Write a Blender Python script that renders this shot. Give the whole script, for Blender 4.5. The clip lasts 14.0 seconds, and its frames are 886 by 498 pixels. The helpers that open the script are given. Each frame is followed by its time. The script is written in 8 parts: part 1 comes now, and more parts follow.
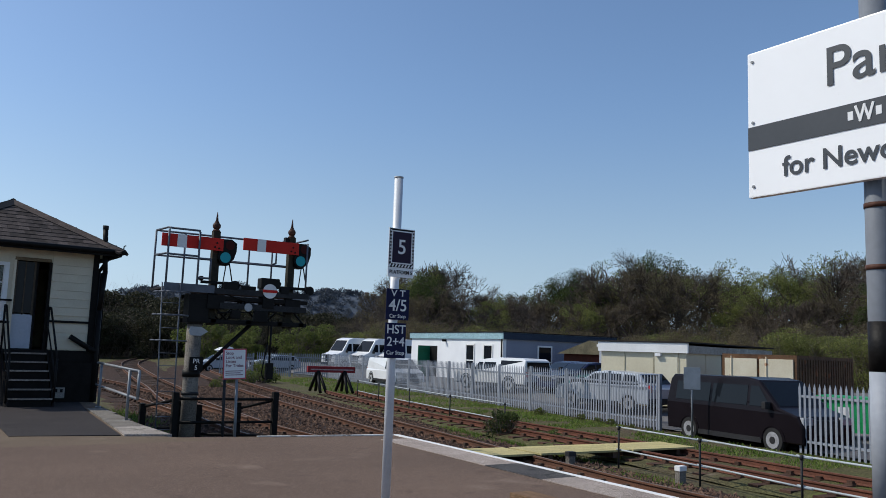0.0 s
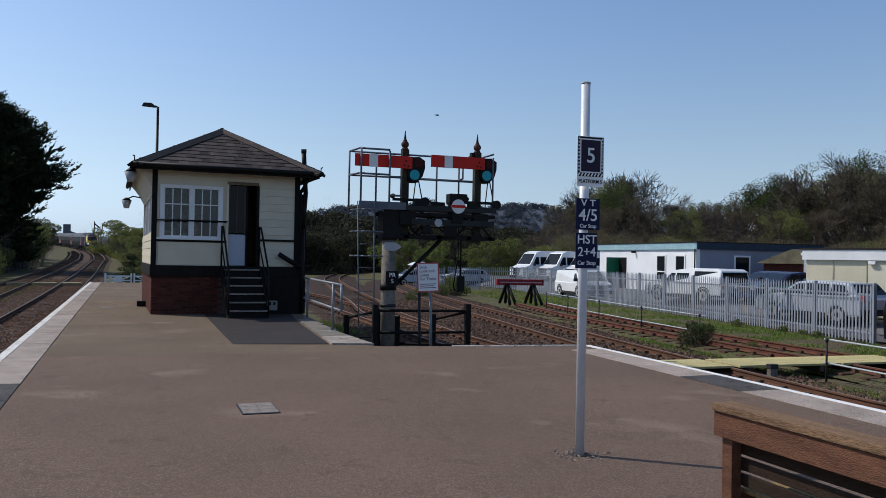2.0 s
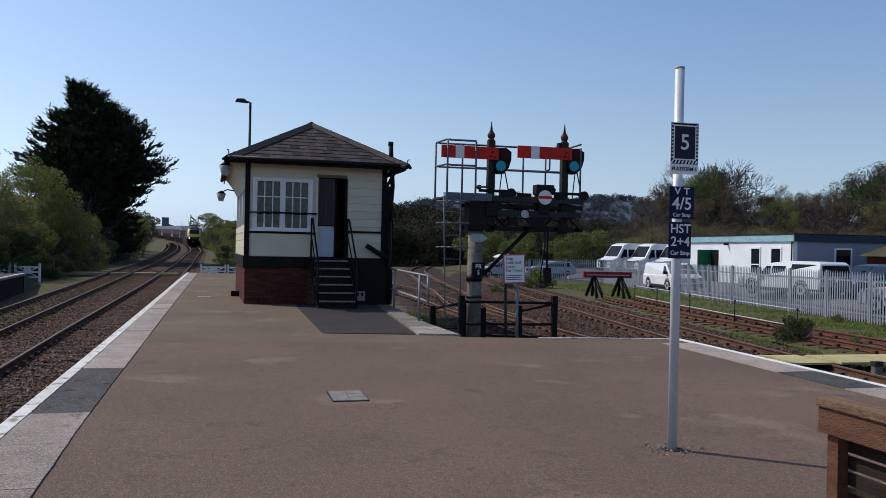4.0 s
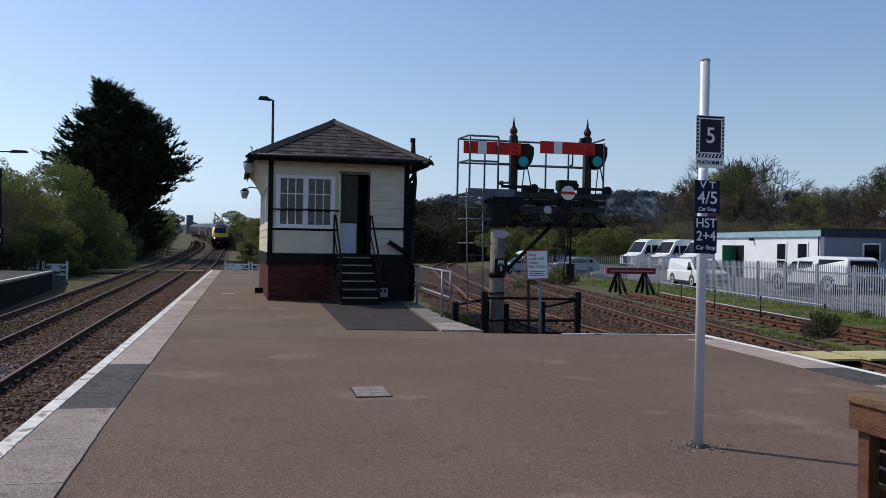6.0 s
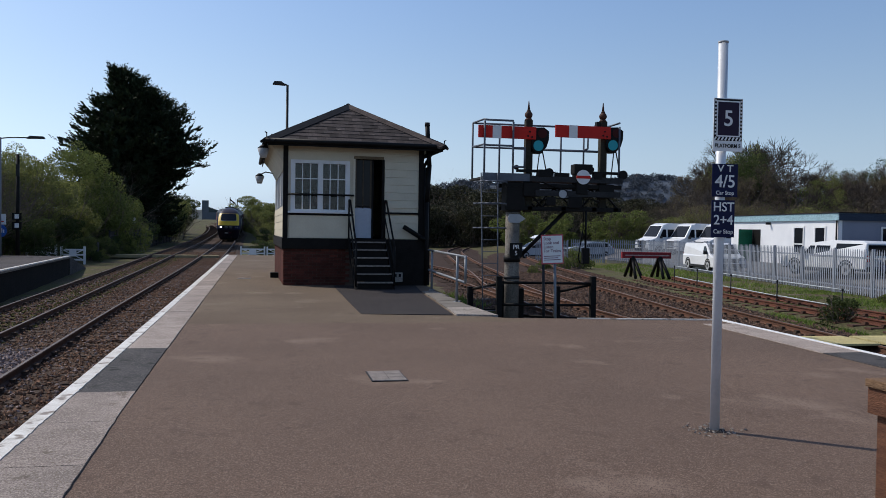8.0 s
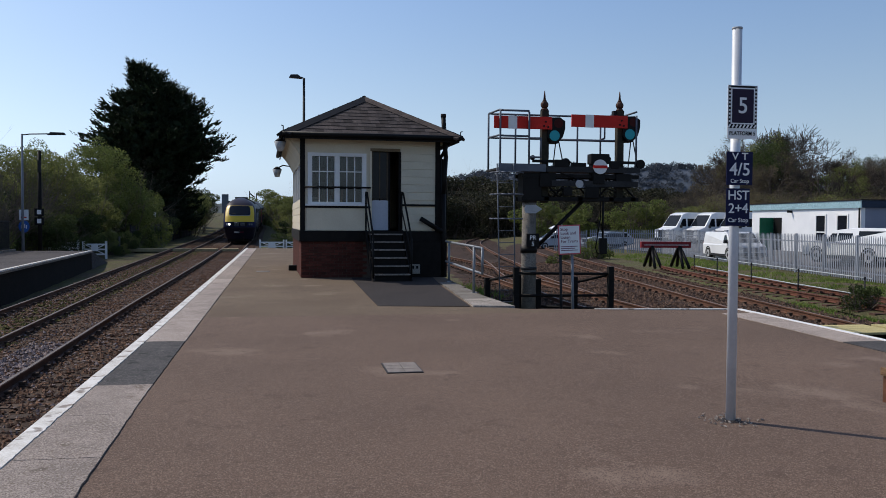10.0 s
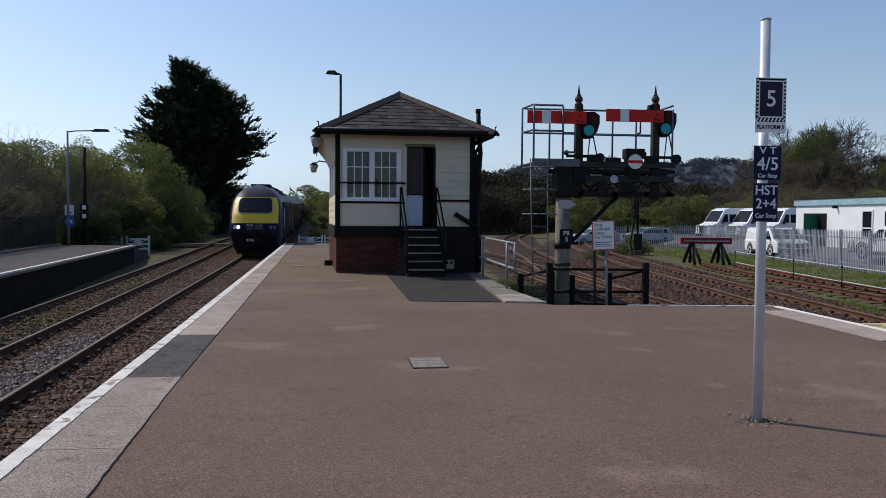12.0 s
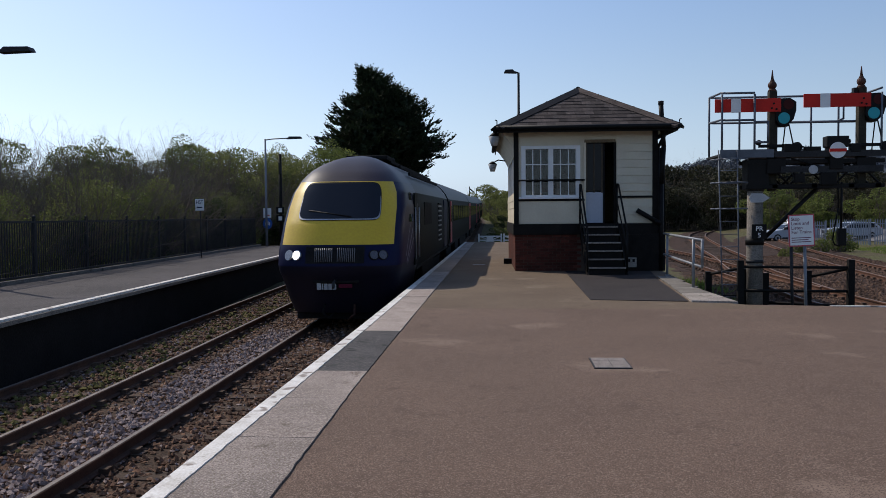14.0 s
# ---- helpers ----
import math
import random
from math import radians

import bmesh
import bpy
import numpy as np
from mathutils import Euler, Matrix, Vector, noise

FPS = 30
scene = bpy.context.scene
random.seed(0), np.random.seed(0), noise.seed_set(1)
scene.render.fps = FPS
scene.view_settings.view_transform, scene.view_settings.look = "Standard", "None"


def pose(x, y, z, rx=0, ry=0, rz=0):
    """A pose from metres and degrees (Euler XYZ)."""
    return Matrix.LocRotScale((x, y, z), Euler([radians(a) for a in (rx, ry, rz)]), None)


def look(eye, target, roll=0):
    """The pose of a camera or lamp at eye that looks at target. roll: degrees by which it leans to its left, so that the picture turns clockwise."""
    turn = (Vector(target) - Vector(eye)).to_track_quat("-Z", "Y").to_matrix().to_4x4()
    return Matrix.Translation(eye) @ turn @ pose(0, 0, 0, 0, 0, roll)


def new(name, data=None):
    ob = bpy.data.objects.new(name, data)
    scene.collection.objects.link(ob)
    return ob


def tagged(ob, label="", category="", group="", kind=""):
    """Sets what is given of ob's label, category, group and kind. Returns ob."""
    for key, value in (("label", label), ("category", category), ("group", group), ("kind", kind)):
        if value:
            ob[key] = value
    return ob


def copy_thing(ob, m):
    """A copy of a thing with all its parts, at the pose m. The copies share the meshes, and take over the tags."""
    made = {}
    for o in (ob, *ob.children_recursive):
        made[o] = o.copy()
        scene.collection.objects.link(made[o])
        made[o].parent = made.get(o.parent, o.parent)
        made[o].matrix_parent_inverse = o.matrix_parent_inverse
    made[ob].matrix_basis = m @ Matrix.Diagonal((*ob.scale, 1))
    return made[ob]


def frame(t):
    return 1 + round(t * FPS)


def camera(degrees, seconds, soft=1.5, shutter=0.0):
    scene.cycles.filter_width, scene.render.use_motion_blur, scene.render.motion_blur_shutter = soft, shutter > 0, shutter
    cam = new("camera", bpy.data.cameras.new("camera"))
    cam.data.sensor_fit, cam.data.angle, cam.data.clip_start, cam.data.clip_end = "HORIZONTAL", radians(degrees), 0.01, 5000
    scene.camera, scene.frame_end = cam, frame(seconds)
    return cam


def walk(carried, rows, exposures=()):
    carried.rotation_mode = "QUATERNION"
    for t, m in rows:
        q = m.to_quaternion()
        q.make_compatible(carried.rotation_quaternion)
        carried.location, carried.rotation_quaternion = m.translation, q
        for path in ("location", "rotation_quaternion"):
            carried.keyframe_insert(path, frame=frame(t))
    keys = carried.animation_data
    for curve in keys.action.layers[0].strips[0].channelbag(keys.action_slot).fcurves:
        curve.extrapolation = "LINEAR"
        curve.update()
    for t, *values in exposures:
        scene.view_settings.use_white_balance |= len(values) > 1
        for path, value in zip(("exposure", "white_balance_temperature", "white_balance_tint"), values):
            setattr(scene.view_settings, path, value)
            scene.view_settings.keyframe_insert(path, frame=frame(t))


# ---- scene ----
cam = camera(56.8, 14.0, soft=0.45)
PATH = [
    (0, (-0.006, -0.215, 1.573), (1.078, 1.448, 1.821), 2.0),
    (0.5, (-0.004, -0.209, 1.574), (0.937, 1.544, 1.778), 1.7),
    (1, (-0.002, -0.2, 1.569), (0.86, 1.602, 1.67), 1.4),
    (1.5, (-0.009, -0.178, 1.561), (0.735, 1.678, 1.587), 1.2),
    (2, (-0.017, -0.174, 1.553), (0.678, 1.701, 1.579), 1.1),
    (2.5, (-0.02, -0.166, 1.553), (0.584, 1.74, 1.577), 1.0),
    (3, (-0.027, -0.155, 1.547), (0.514, 1.771, 1.554), 1.0),
    (5.5, (-0.034, -0.126, 1.517), (0.435, 1.818, 1.517), 1.2),
    (6, (-0.032, -0.121, 1.521), (0.413, 1.829, 1.515), 1.0),
    (6.5, (-0.025, -0.121, 1.52), (0.414, 1.83, 1.512), 0.9),
    (7, (-0.028, -0.121, 1.52), (0.395, 1.833, 1.504), 0.9),
    (7.5, (-0.038, -0.121, 1.526), (0.376, 1.836, 1.5), 1.0),
    (8, (-0.039, -0.114, 1.52), (0.372, 1.842, 1.476), 0.9),
    (10.5, (0.024, -0.116, 1.519), (0.384, 1.85, 1.449), 0.3),
    (11, (0.043, -0.094, 1.518), (0.396, 1.873, 1.441), 0.2),
    (11.5, (0.11, -0.101, 1.519), (0.39, 1.878, 1.443), 0.5),
    (12, (0.15, -0.123, 1.519), (0.421, 1.857, 1.442), 0.4),
    (12.5, (0.167, -0.122, 1.521), (0.425, 1.86, 1.445), 0.3),
    (13, (0.17, -0.125, 1.524), (0.358, 1.865, 1.448), -0.2),
    (13.5, (0.171, -0.128, 1.527), (0.206, 1.87, 1.447), -0.5),
    (14, (0.148, -0.042, 1.504), (-0.015, 1.95, 1.424), -0.5),
]
walk(cam, [(t, look(eye, target, roll)) for t, eye, target, roll in PATH], [(0.0, 0.0, 6400, 7), (1.5, 0.0, 6400, 8.5), (3.0, 0.0, 6400, 9.5), (10.5, 0.0, 6560, 10.5), (14.0, 0.0, 6650, 11.5)])

# ---- light ----
SUN_AZ, SUN_EL = radians(-51), radians(45)      # from +y, clockwise; up
world = bpy.data.worlds.new("sky")
scene.world = world
world.use_nodes = True
wn = world.node_tree
sky = wn.nodes.new("ShaderNodeTexSky")
sky.sky_type, sky.sun_disc = "NISHITA", False
sky.sun_elevation, sky.sun_rotation = SUN_EL, SUN_AZ
sky.air_density, sky.dust_density, sky.ozone_density = 1.0, 1.0, 2.4
tint = wn.nodes.new("ShaderNodeMix")
tint.data_type, tint.blend_type = "RGBA", "MULTIPLY"
tint.inputs["Factor"].default_value, tint.inputs["B"].default_value = 1.0, (0.935, 0.985, 1.065, 1)
wn.links.new(sky.outputs[0], tint.inputs["A"])
# thin spring haze low over the horizon, the same all round
way = wn.nodes.new("ShaderNodeTexCoord")
up = wn.nodes.new("ShaderNodeSeparateXYZ")
low = wn.nodes.new("ShaderNodeMapRange")
low.interpolation_type = "SMOOTHSTEP"
low.inputs[1].default_value, low.inputs[2].default_value, low.inputs[3].default_value, low.inputs[4].default_value = -0.05, 0.32, 0.85, 0.0
haze = wn.nodes.new("ShaderNodeMix")
haze.data_type = "RGBA"
grey = wn.nodes.new("ShaderNodeRGBToBW")
cool = wn.nodes.new("ShaderNodeMix")
cool.data_type, cool.blend_type = "RGBA", "MULTIPLY"
cool.inputs["Factor"].default_value, cool.inputs["B"].default_value = 1.0, (0.755, 0.975, 1.26, 1)
wn.links.new(tint.outputs["Result"], grey.inputs[0])
wn.links.new(grey.outputs[0], cool.inputs["A"])
wn.links.new(cool.outputs["Result"], haze.inputs["B"])
wn.links.new(way.outputs["Generated"], up.inputs[0])
wn.links.new(up.outputs["Z"], low.inputs[0])
wn.links.new(low.outputs[0], haze.inputs["Factor"])
wn.links.new(tint.outputs["Result"], haze.inputs["A"])
wn.links.new(haze.outputs["Result"], wn.nodes["Background"].inputs[0])
wn.nodes["Background"].inputs[1].default_value = 0.128
sun = new("sun", bpy.data.lights.new("sun", "SUN"))
sun.data.energy, sun.data.angle, sun.data.color = 3.3, radians(0.55), (1.0, 0.93, 0.83)
SUN_DIR = Vector((math.sin(SUN_AZ) * math.cos(SUN_EL), math.cos(SUN_AZ) * math.cos(SUN_EL), math.sin(SUN_EL)))
sun.matrix_basis = look(SUN_DIR * 60, (0, 0, 0))
scene.view_settings.exposure = 0.0


# ---- materials ----
def mat(name, c1, c2=None, scale=3.0, rough=0.7, bump=0.0, bscale=None, metal=0.0, vary=0.0, fine=0.25, spots=None, stretch=None, spec=None):
    """A surface of two colours in broad blotches, fine grain, relief, and spots (colour, scale, threshold)."""
    m = bpy.data.materials.new(name)
    m.use_nodes = True
    n, l = m.node_tree.nodes, m.node_tree.links
    b = n["Principled BSDF"]
    b.inputs["Roughness"].default_value, b.inputs["Metallic"].default_value = rough, metal
    b.inputs["Specular IOR Level"].default_value = spec if spec is not None else 0.5 if rough < 0.5 else 0.15
    co = n.new("ShaderNodeTexCoord").outputs["Object"]
    if stretch:
        mp = n.new("ShaderNodeMapping")
        mp.inputs["Scale"].default_value = stretch
        l.new(co, mp.inputs[0])
        co = mp.outputs[0]
    if vary:
        info = n.new("ShaderNodeObjectInfo")
        add = n.new("ShaderNodeVectorMath")
        mul = n.new("ShaderNodeMath")
        mul.operation = "MULTIPLY"
        mul.inputs[1].default_value = 37.0
        l.new(info.outputs["Random"], mul.inputs[0])
        l.new(co, add.inputs[0])
        l.new(mul.outputs[0], add.inputs[1])
        co = add.outputs[0]

    def nz(sc, detail):
        t = n.new("ShaderNodeTexNoise")
        t.inputs["Scale"].default_value, t.inputs["Detail"].default_value = sc, detail
        l.new(co, t.inputs["Vector"])
        return t.outputs["Fac"]

    def ramp(fac, lo, hi):
        r = n.new("ShaderNodeMapRange")
        r.inputs[1].default_value, r.inputs[2].default_value = lo, hi
        l.new(fac, r.inputs[0])
        return r.outputs[0]

    def mix(fac, a, bb, mode="MIX"):
        x = n.new("ShaderNodeMix")
        x.data_type, x.blend_type = "RGBA", mode
        for sock, v in ((x.inputs["Factor"], fac), (x.inputs["A"], a), (x.inputs["B"], bb)):
            if isinstance(v, (int, float)):
                sock.default_value = v
            elif isinstance(v, tuple):
                sock.default_value = (*v, 1)
            else:
                l.new(v, sock)
        return x.outputs["Result"]

    col = mix(ramp(nz(scale, 5), 0.32, 0.68), c1, c2 or tuple(v * 0.75 for v in c1))
    grain = nz(scale * 14 if not bscale else bscale, 4)
    g = n.new("ShaderNodeCombineColor")
    gv = ramp(grain, 0.32, 0.68)
    for k in range(3):
        l.new(gv, g.inputs[k])
    col = mix(fine, col, g.outputs[0], "OVERLAY")
    for sc, sscale, thr in (spots if isinstance(spots, list) else [spots] if spots else []):
        if sscale > 20:      # single chips of stone
            vo = n.new("ShaderNodeTexVoronoi")
            vo.inputs["Scale"].default_value = sscale
            l.new(co, vo.inputs["Vector"])
            sep = n.new("ShaderNodeSeparateColor")
            l.new(vo.outputs["Color"], sep.inputs[0])
            col = mix(ramp(sep.outputs[0], thr, thr + 0.03), col, sc)
        else:
            col = mix(ramp(nz(sscale, 6 if sscale < 12 else 4), thr, thr + 0.08), col, sc)
    if vary:
        hsv = n.new("ShaderNodeHueSaturation")
        r = n.new("ShaderNodeMapRange")
        r.inputs[3].default_value, r.inputs[4].default_value = 1 - vary, 1 + vary
        l.new(info.outputs["Random"], r.inputs[0])
        l.new(r.outputs[0], hsv.inputs["Value"])
        l.new(col, hsv.inputs["Color"])
        col = hsv.outputs[0]
    l.new(col, b.inputs["Base Color"])
    if bump:
        bp = n.new("ShaderNodeBump")
        bp.inputs["Strength"].default_value, bp.inputs["Distance"].default_value = bump, 0.02
        l.new(grain, bp.inputs["Height"])
        l.new(bp.outputs[0], b.inputs["Normal"])
    return m


def leafy(name, c1, c2, shine=0.35):
    """Leaves: each clump its own shade, some light passing through."""
    m = bpy.data.materials.new(name)
    m.use_nodes = True
    n, l = m.node_tree.nodes, m.node_tree.links
    out, b = n["Material Output"], n["Principled BSDF"]
    b.inputs["Roughness"].default_value = 0.6
    b.inputs["Specular IOR Level"].default_value = 0.1
    geo = n.new("ShaderNodeNewGeometry")
    tn = n.new("ShaderNodeTexNoise")
    tn.inputs["Scale"].default_value = 0.9
    tc = n.new("ShaderNodeTexCoord")
    l.new(tc.outputs["Object"], tn.inputs["Vector"])
    ad = n.new("ShaderNodeMath")
    ad.operation = "MULTIPLY_ADD"
    ad.inputs[1].default_value, ad.inputs[2].default_value = 0.5, 0.0
    l.new(geo.outputs["Random Per Island"], ad.inputs[0])
    ad2 = n.new("ShaderNodeMath")
    l.new(ad.outputs[0], ad2.inputs[0])
    mr = n.new("ShaderNodeMapRange")
    mr.inputs[1].default_value, mr.inputs[2].default_value, mr.inputs[4].default_value = 0.35, 0.65, 0.6
    l.new(tn.outputs["Fac"], mr.inputs[0])
    l.new(mr.outputs[0], ad2.inputs[1])
    x = n.new("ShaderNodeMix")
    x.data_type = "RGBA"
    l.new(ad2.outputs[0], x.inputs["Factor"])
    x.inputs["A"].default_value, x.inputs["B"].default_value = (*c1, 1), (*c2, 1)
    l.new(x.outputs["Result"], b.inputs["Base Color"])
    tr = n.new("ShaderNodeBsdfTranslucent")
    l.new(x.outputs["Result"], tr.inputs["Color"])
    ms = n.new("ShaderNodeMixShader")
    ms.inputs[0].default_value = shine
    l.new(b.outputs[0], ms.inputs[1])
    l.new(tr.outputs[0], ms.inputs[2])
    l.new(ms.outputs[0], out.inputs["Surface"])
    return m


def glow(name, colour, power):
    m = bpy.data.materials.new(name)
    m.use_nodes = True
    b = m.node_tree.nodes["Principled BSDF"]
    b.inputs["Base Color"].default_value = (*colour, 1)
    b.inputs["Emission Color"].default_value, b.inputs["Emission Strength"].default_value = (*colour, 1), power
    return m


def window_glass(name, tint=(0.012, 0.014, 0.016), rough=0.04, gloss=0.5):
    m = bpy.data.materials.new(name)
    m.use_nodes = True
    b = m.node_tree.nodes["Principled BSDF"]
    b.inputs["Base Color"].default_value = (*tint, 1)
    b.inputs["Roughness"].default_value, b.inputs["Specular IOR Level"].default_value = rough, gloss
    return m


def dimming_glass(name):
    """A see-through pane with a mirror sheen at a slant."""
    m = bpy.data.materials.new(name)
    m.use_nodes = True
    n, l = m.node_tree.nodes, m.node_tree.links
    see, shine, fr, mx = n.new("ShaderNodeBsdfTransparent"), n.new("ShaderNodeBsdfGlossy"), n.new("ShaderNodeFresnel"), n.new("ShaderNodeMixShader")
    # tint far below clear glass, so the room behind looks darker
    see.inputs["Color"].default_value = (0.36, 0.4, 0.41, 1)
    shine.inputs["Roughness"].default_value = 0.02
    fr.inputs["IOR"].default_value = 1.55
    l.new(fr.outputs[0], mx.inputs[0])
    l.new(see.outputs[0], mx.inputs[1])
    l.new(shine.outputs[0], mx.inputs[2])
    l.new(mx.outputs[0], n["Material Output"].inputs["Surface"])
    return m


DIM_PANE = dimming_glass("dimming_pane")
ASPHALT = mat("platform_asphalt", (0.166, 0.1125, 0.084), (0.122, 0.083, 0.063), 0.45, 0.9, 0.35, 130, fine=0.48, spots=[((0.225, 0.162, 0.126), 0.7, 0.6), ((0.108, 0.073, 0.056), 2.2, 0.61), ((0.1, 0.068, 0.053), 7, 0.62), ((0.095, 0.066, 0.051), 150, 0.7), ((0.225, 0.165, 0.128), 130, 0.86), ((0.05, 0.036, 0.03), 9, 0.72), ((0.42, 0.36, 0.3), 50, 0.996)])
ASPHALT_OLD = mat("platform_asphalt_old", (0.182, 0.136, 0.095), (0.138, 0.1, 0.07), 0.5, 0.9, 0.3, 120, fine=0.35, spots=[((0.225, 0.178, 0.13), 0.8, 0.6), ((0.115, 0.085, 0.06), 2.4, 0.62), ((0.1, 0.1, 0.04), 1.6, 0.7), ((0.095, 0.07, 0.052), 150, 0.72)])
TARMAC = mat("new_asphalt", (0.042, 0.036, 0.035), (0.03, 0.026, 0.026), 1.2, 0.9, 0.5, 90, fine=0.5, spots=((0.085, 0.072, 0.067), 120, 0.85))
PATCH = mat("dark_patch", (0.08, 0.075, 0.074), (0.052, 0.05, 0.05), 2.0, 0.85, 0.5, 90, fine=0.5, vary=0.05, spots=[((0.15, 0.135, 0.125), 95, 0.84), ((0.03, 0.03, 0.03), 5, 0.6)])
CARPARK = mat("car_park_asphalt", (0.17, 0.165, 0.165), (0.13, 0.127, 0.13), 0.3, 0.9, 0.3, 40, fine=0.35)
OPP_ASPHALT = mat("old_asphalt", (0.082, 0.074, 0.075), (0.056, 0.051, 0.052), 0.5, 0.9, 0.4, 80, fine=0.5, spots=[((0.04, 0.036, 0.036), 3, 0.6), ((0.13, 0.118, 0.112), 90, 0.88)])
SLAB = mat("coping_concrete", (0.36, 0.302, 0.265), (0.235, 0.196, 0.172), 2.2, 0.85, 0.4, 90, vary=0.2, fine=0.45, spots=[((0.17, 0.135, 0.11), 5, 0.64), ((0.2, 0.16, 0.13), 120, 0.8), ((0.45, 0.38, 0.33), 110, 0.88)])
WHITE_LINE = mat("worn_white_paint", (0.74, 0.72, 0.68), (0.55, 0.52, 0.47), 4, 0.7, 0.3, 60, fine=0.25, spots=((0.26, 0.22, 0.19), 7, 0.57))
CONCRETE = mat("concrete", (0.21, 0.19, 0.165), (0.135, 0.12, 0.103), 2.5, 0.85, 0.4, 40, vary=0.1, fine=0.4, spots=((0.085, 0.075, 0.06), 5, 0.63))
PALE_STONE = mat("pale_stone", (0.36, 0.32, 0.28), (0.23, 0.2, 0.175), 2.5, 0.85, 0.4, 40, vary=0.12, fine=0.4, spots=((0.12, 0.11, 0.08), 4, 0.62))
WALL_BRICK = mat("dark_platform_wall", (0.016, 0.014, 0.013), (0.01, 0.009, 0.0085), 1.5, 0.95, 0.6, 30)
BRICK = mat("red_brick", (0.115, 0.034, 0.024), (0.07, 0.025, 0.019), 3, 0.85, 0.4, 60, vary=0.3)
MORTAR = mat("mortar", (0.11, 0.08, 0.065), (0.08, 0.06, 0.05), 6, 0.95, 0.3, 60)
BALLAST = mat("ballast_bed", (0.075, 0.046, 0.031), (0.042, 0.028, 0.02), 1.2, 0.95, 1.0, 30, fine=0.6, spots=((0.15, 0.11, 0.085), 16, 0.6))
BALLAST_R = mat("ballast_bed_branch", (0.058, 0.033, 0.022), (0.033, 0.02, 0.015), 1.0, 0.95, 1.0, 30, fine=0.6, spots=[((0.115, 0.075, 0.054), 18, 0.6), ((0.024, 0.017, 0.014), 14, 0.6)])
STONE_A = mat("ballast_stone_grey", (0.38, 0.3, 0.275), (0.16, 0.12, 0.108), 5, 0.85, 0.2, 60)
STONE_B = mat("ballast_stone_brown", (0.27, 0.15, 0.092), (0.1, 0.06, 0.04), 5, 0.9, 0.2, 60)
STONE_C = mat("ballast_stone_rusty", (0.2, 0.125, 0.088), (0.065, 0.04, 0.029), 5, 0.9, 0.2, 60)
SLEEPER = mat("sleeper_timber", (0.1, 0.068, 0.05), (0.06, 0.043, 0.033), 3, 0.9, 0.4, 40, vary=0.25, stretch=(1, 6, 6))
RUST = mat("rail_rust", (0.115, 0.062, 0.042), (0.075, 0.042, 0.032), 3, 0.8, 0.2, 60)
RUST_RED = mat("rail_rust_red", (0.15, 0.06, 0.038), (0.095, 0.042, 0.03), 2, 0.85, 0.3, 40)
RUST_BROWN = mat("rail_rust_brown", (0.135, 0.066, 0.041), (0.082, 0.043, 0.03), 2, 0.8, 0.3, 40)
RUST_TOP = mat("rail_rust_worn", (0.21, 0.145, 0.11), (0.14, 0.095, 0.072), 3, 0.55, 0.1, 60, fine=0.15)
RUST_RED_TOP = mat("rail_rust_red_worn", (0.2, 0.09, 0.06), (0.14, 0.064, 0.046), 3, 0.7, 0.1, 60, fine=0.15)
STEEL_TOP = mat("polished_rail", (0.17, 0.145, 0.13), (0.11, 0.09, 0.08), 6, 0.6, metal=0.3, fine=0.15)
GRASS_GROUND = mat("grass_ground", (0.085, 0.088, 0.03), (0.085, 0.066, 0.042), 0.35, 0.95, 1.0, 22, fine=0.6, spots=[((0.15, 0.12, 0.085), 1.7, 0.64), ((0.11, 0.13, 0.035), 0.8, 0.62)])
GRASS = leafy("grass_blades", (0.1, 0.16, 0.03), (0.2, 0.26, 0.06))
GALV = mat("galvanised_steel", (0.25, 0.265, 0.28), (0.19, 0.2, 0.215), 5, 0.55, 0.05, 60, metal=0.3, fine=0.08)
GANTRY_STEEL = mat("gantry_steel", (0.13, 0.145, 0.17), (0.09, 0.1, 0.12), 5, 0.5, 0.05, 60, metal=0.2, fine=0.1)
GREY_PAINT = mat("grey_steel", (0.42, 0.43, 0.44), (0.34, 0.35, 0.36), 4, 0.5, fine=0.12)
PALE_STEEL = mat("palisade_galvanised", (0.29, 0.315, 0.36), (0.23, 0.25, 0.29), 1.2, 0.6, 0.1, 30, metal=0.2, fine=0.12, vary=0.08)
BLACK = mat("black_paint", (0.0065, 0.006, 0.006), (0.011, 0.01, 0.0095), 4, 0.55, 0.15, 40, fine=0.15)
BLACK_TIMBER = mat("black_timber", (0.007, 0.0064, 0.006), (0.013, 0.0115, 0.0105), 5, 0.7, 0.3, 40, fine=0.2)
CREAM = mat("cream_paint", (0.67, 0.61, 0.47), (0.59, 0.53, 0.405), 1.5, 0.55, 0.04, 30, fine=0.05, vary=0.05)
WHITE = mat("white_paint", (0.8, 0.8, 0.79), (0.72, 0.72, 0.71), 2, 0.5, 0.05, 30, fine=0.08)
SLATE = mat("roof_slate", (0.075, 0.06, 0.055), (0.042, 0.035, 0.034), 4, 0.9, 0.5, 40, vary=0.45, fine=0.35, spots=((0.15, 0.125, 0.105), 6, 0.66))
LIT_HIP_TILE = mat("hip_tile_lit_brown", (0.12, 0.092, 0.078), (0.075, 0.058, 0.05), 4, 0.9, 0.3, 40, vary=0.15)
LEAD = mat("ridge_tile", (0.035, 0.03, 0.029), (0.022, 0.019, 0.019), 4, 0.85, 0.2, 30)
RED = mat("signal_red", (0.6, 0.03, 0.022), (0.5, 0.027, 0.02), 3, 0.6, 0.05, 30, fine=0.05)
RED_BEAM = mat("buffer_red", (0.3, 0.03, 0.035), (0.2, 0.025, 0.03), 3, 0.6, 0.2, 30)
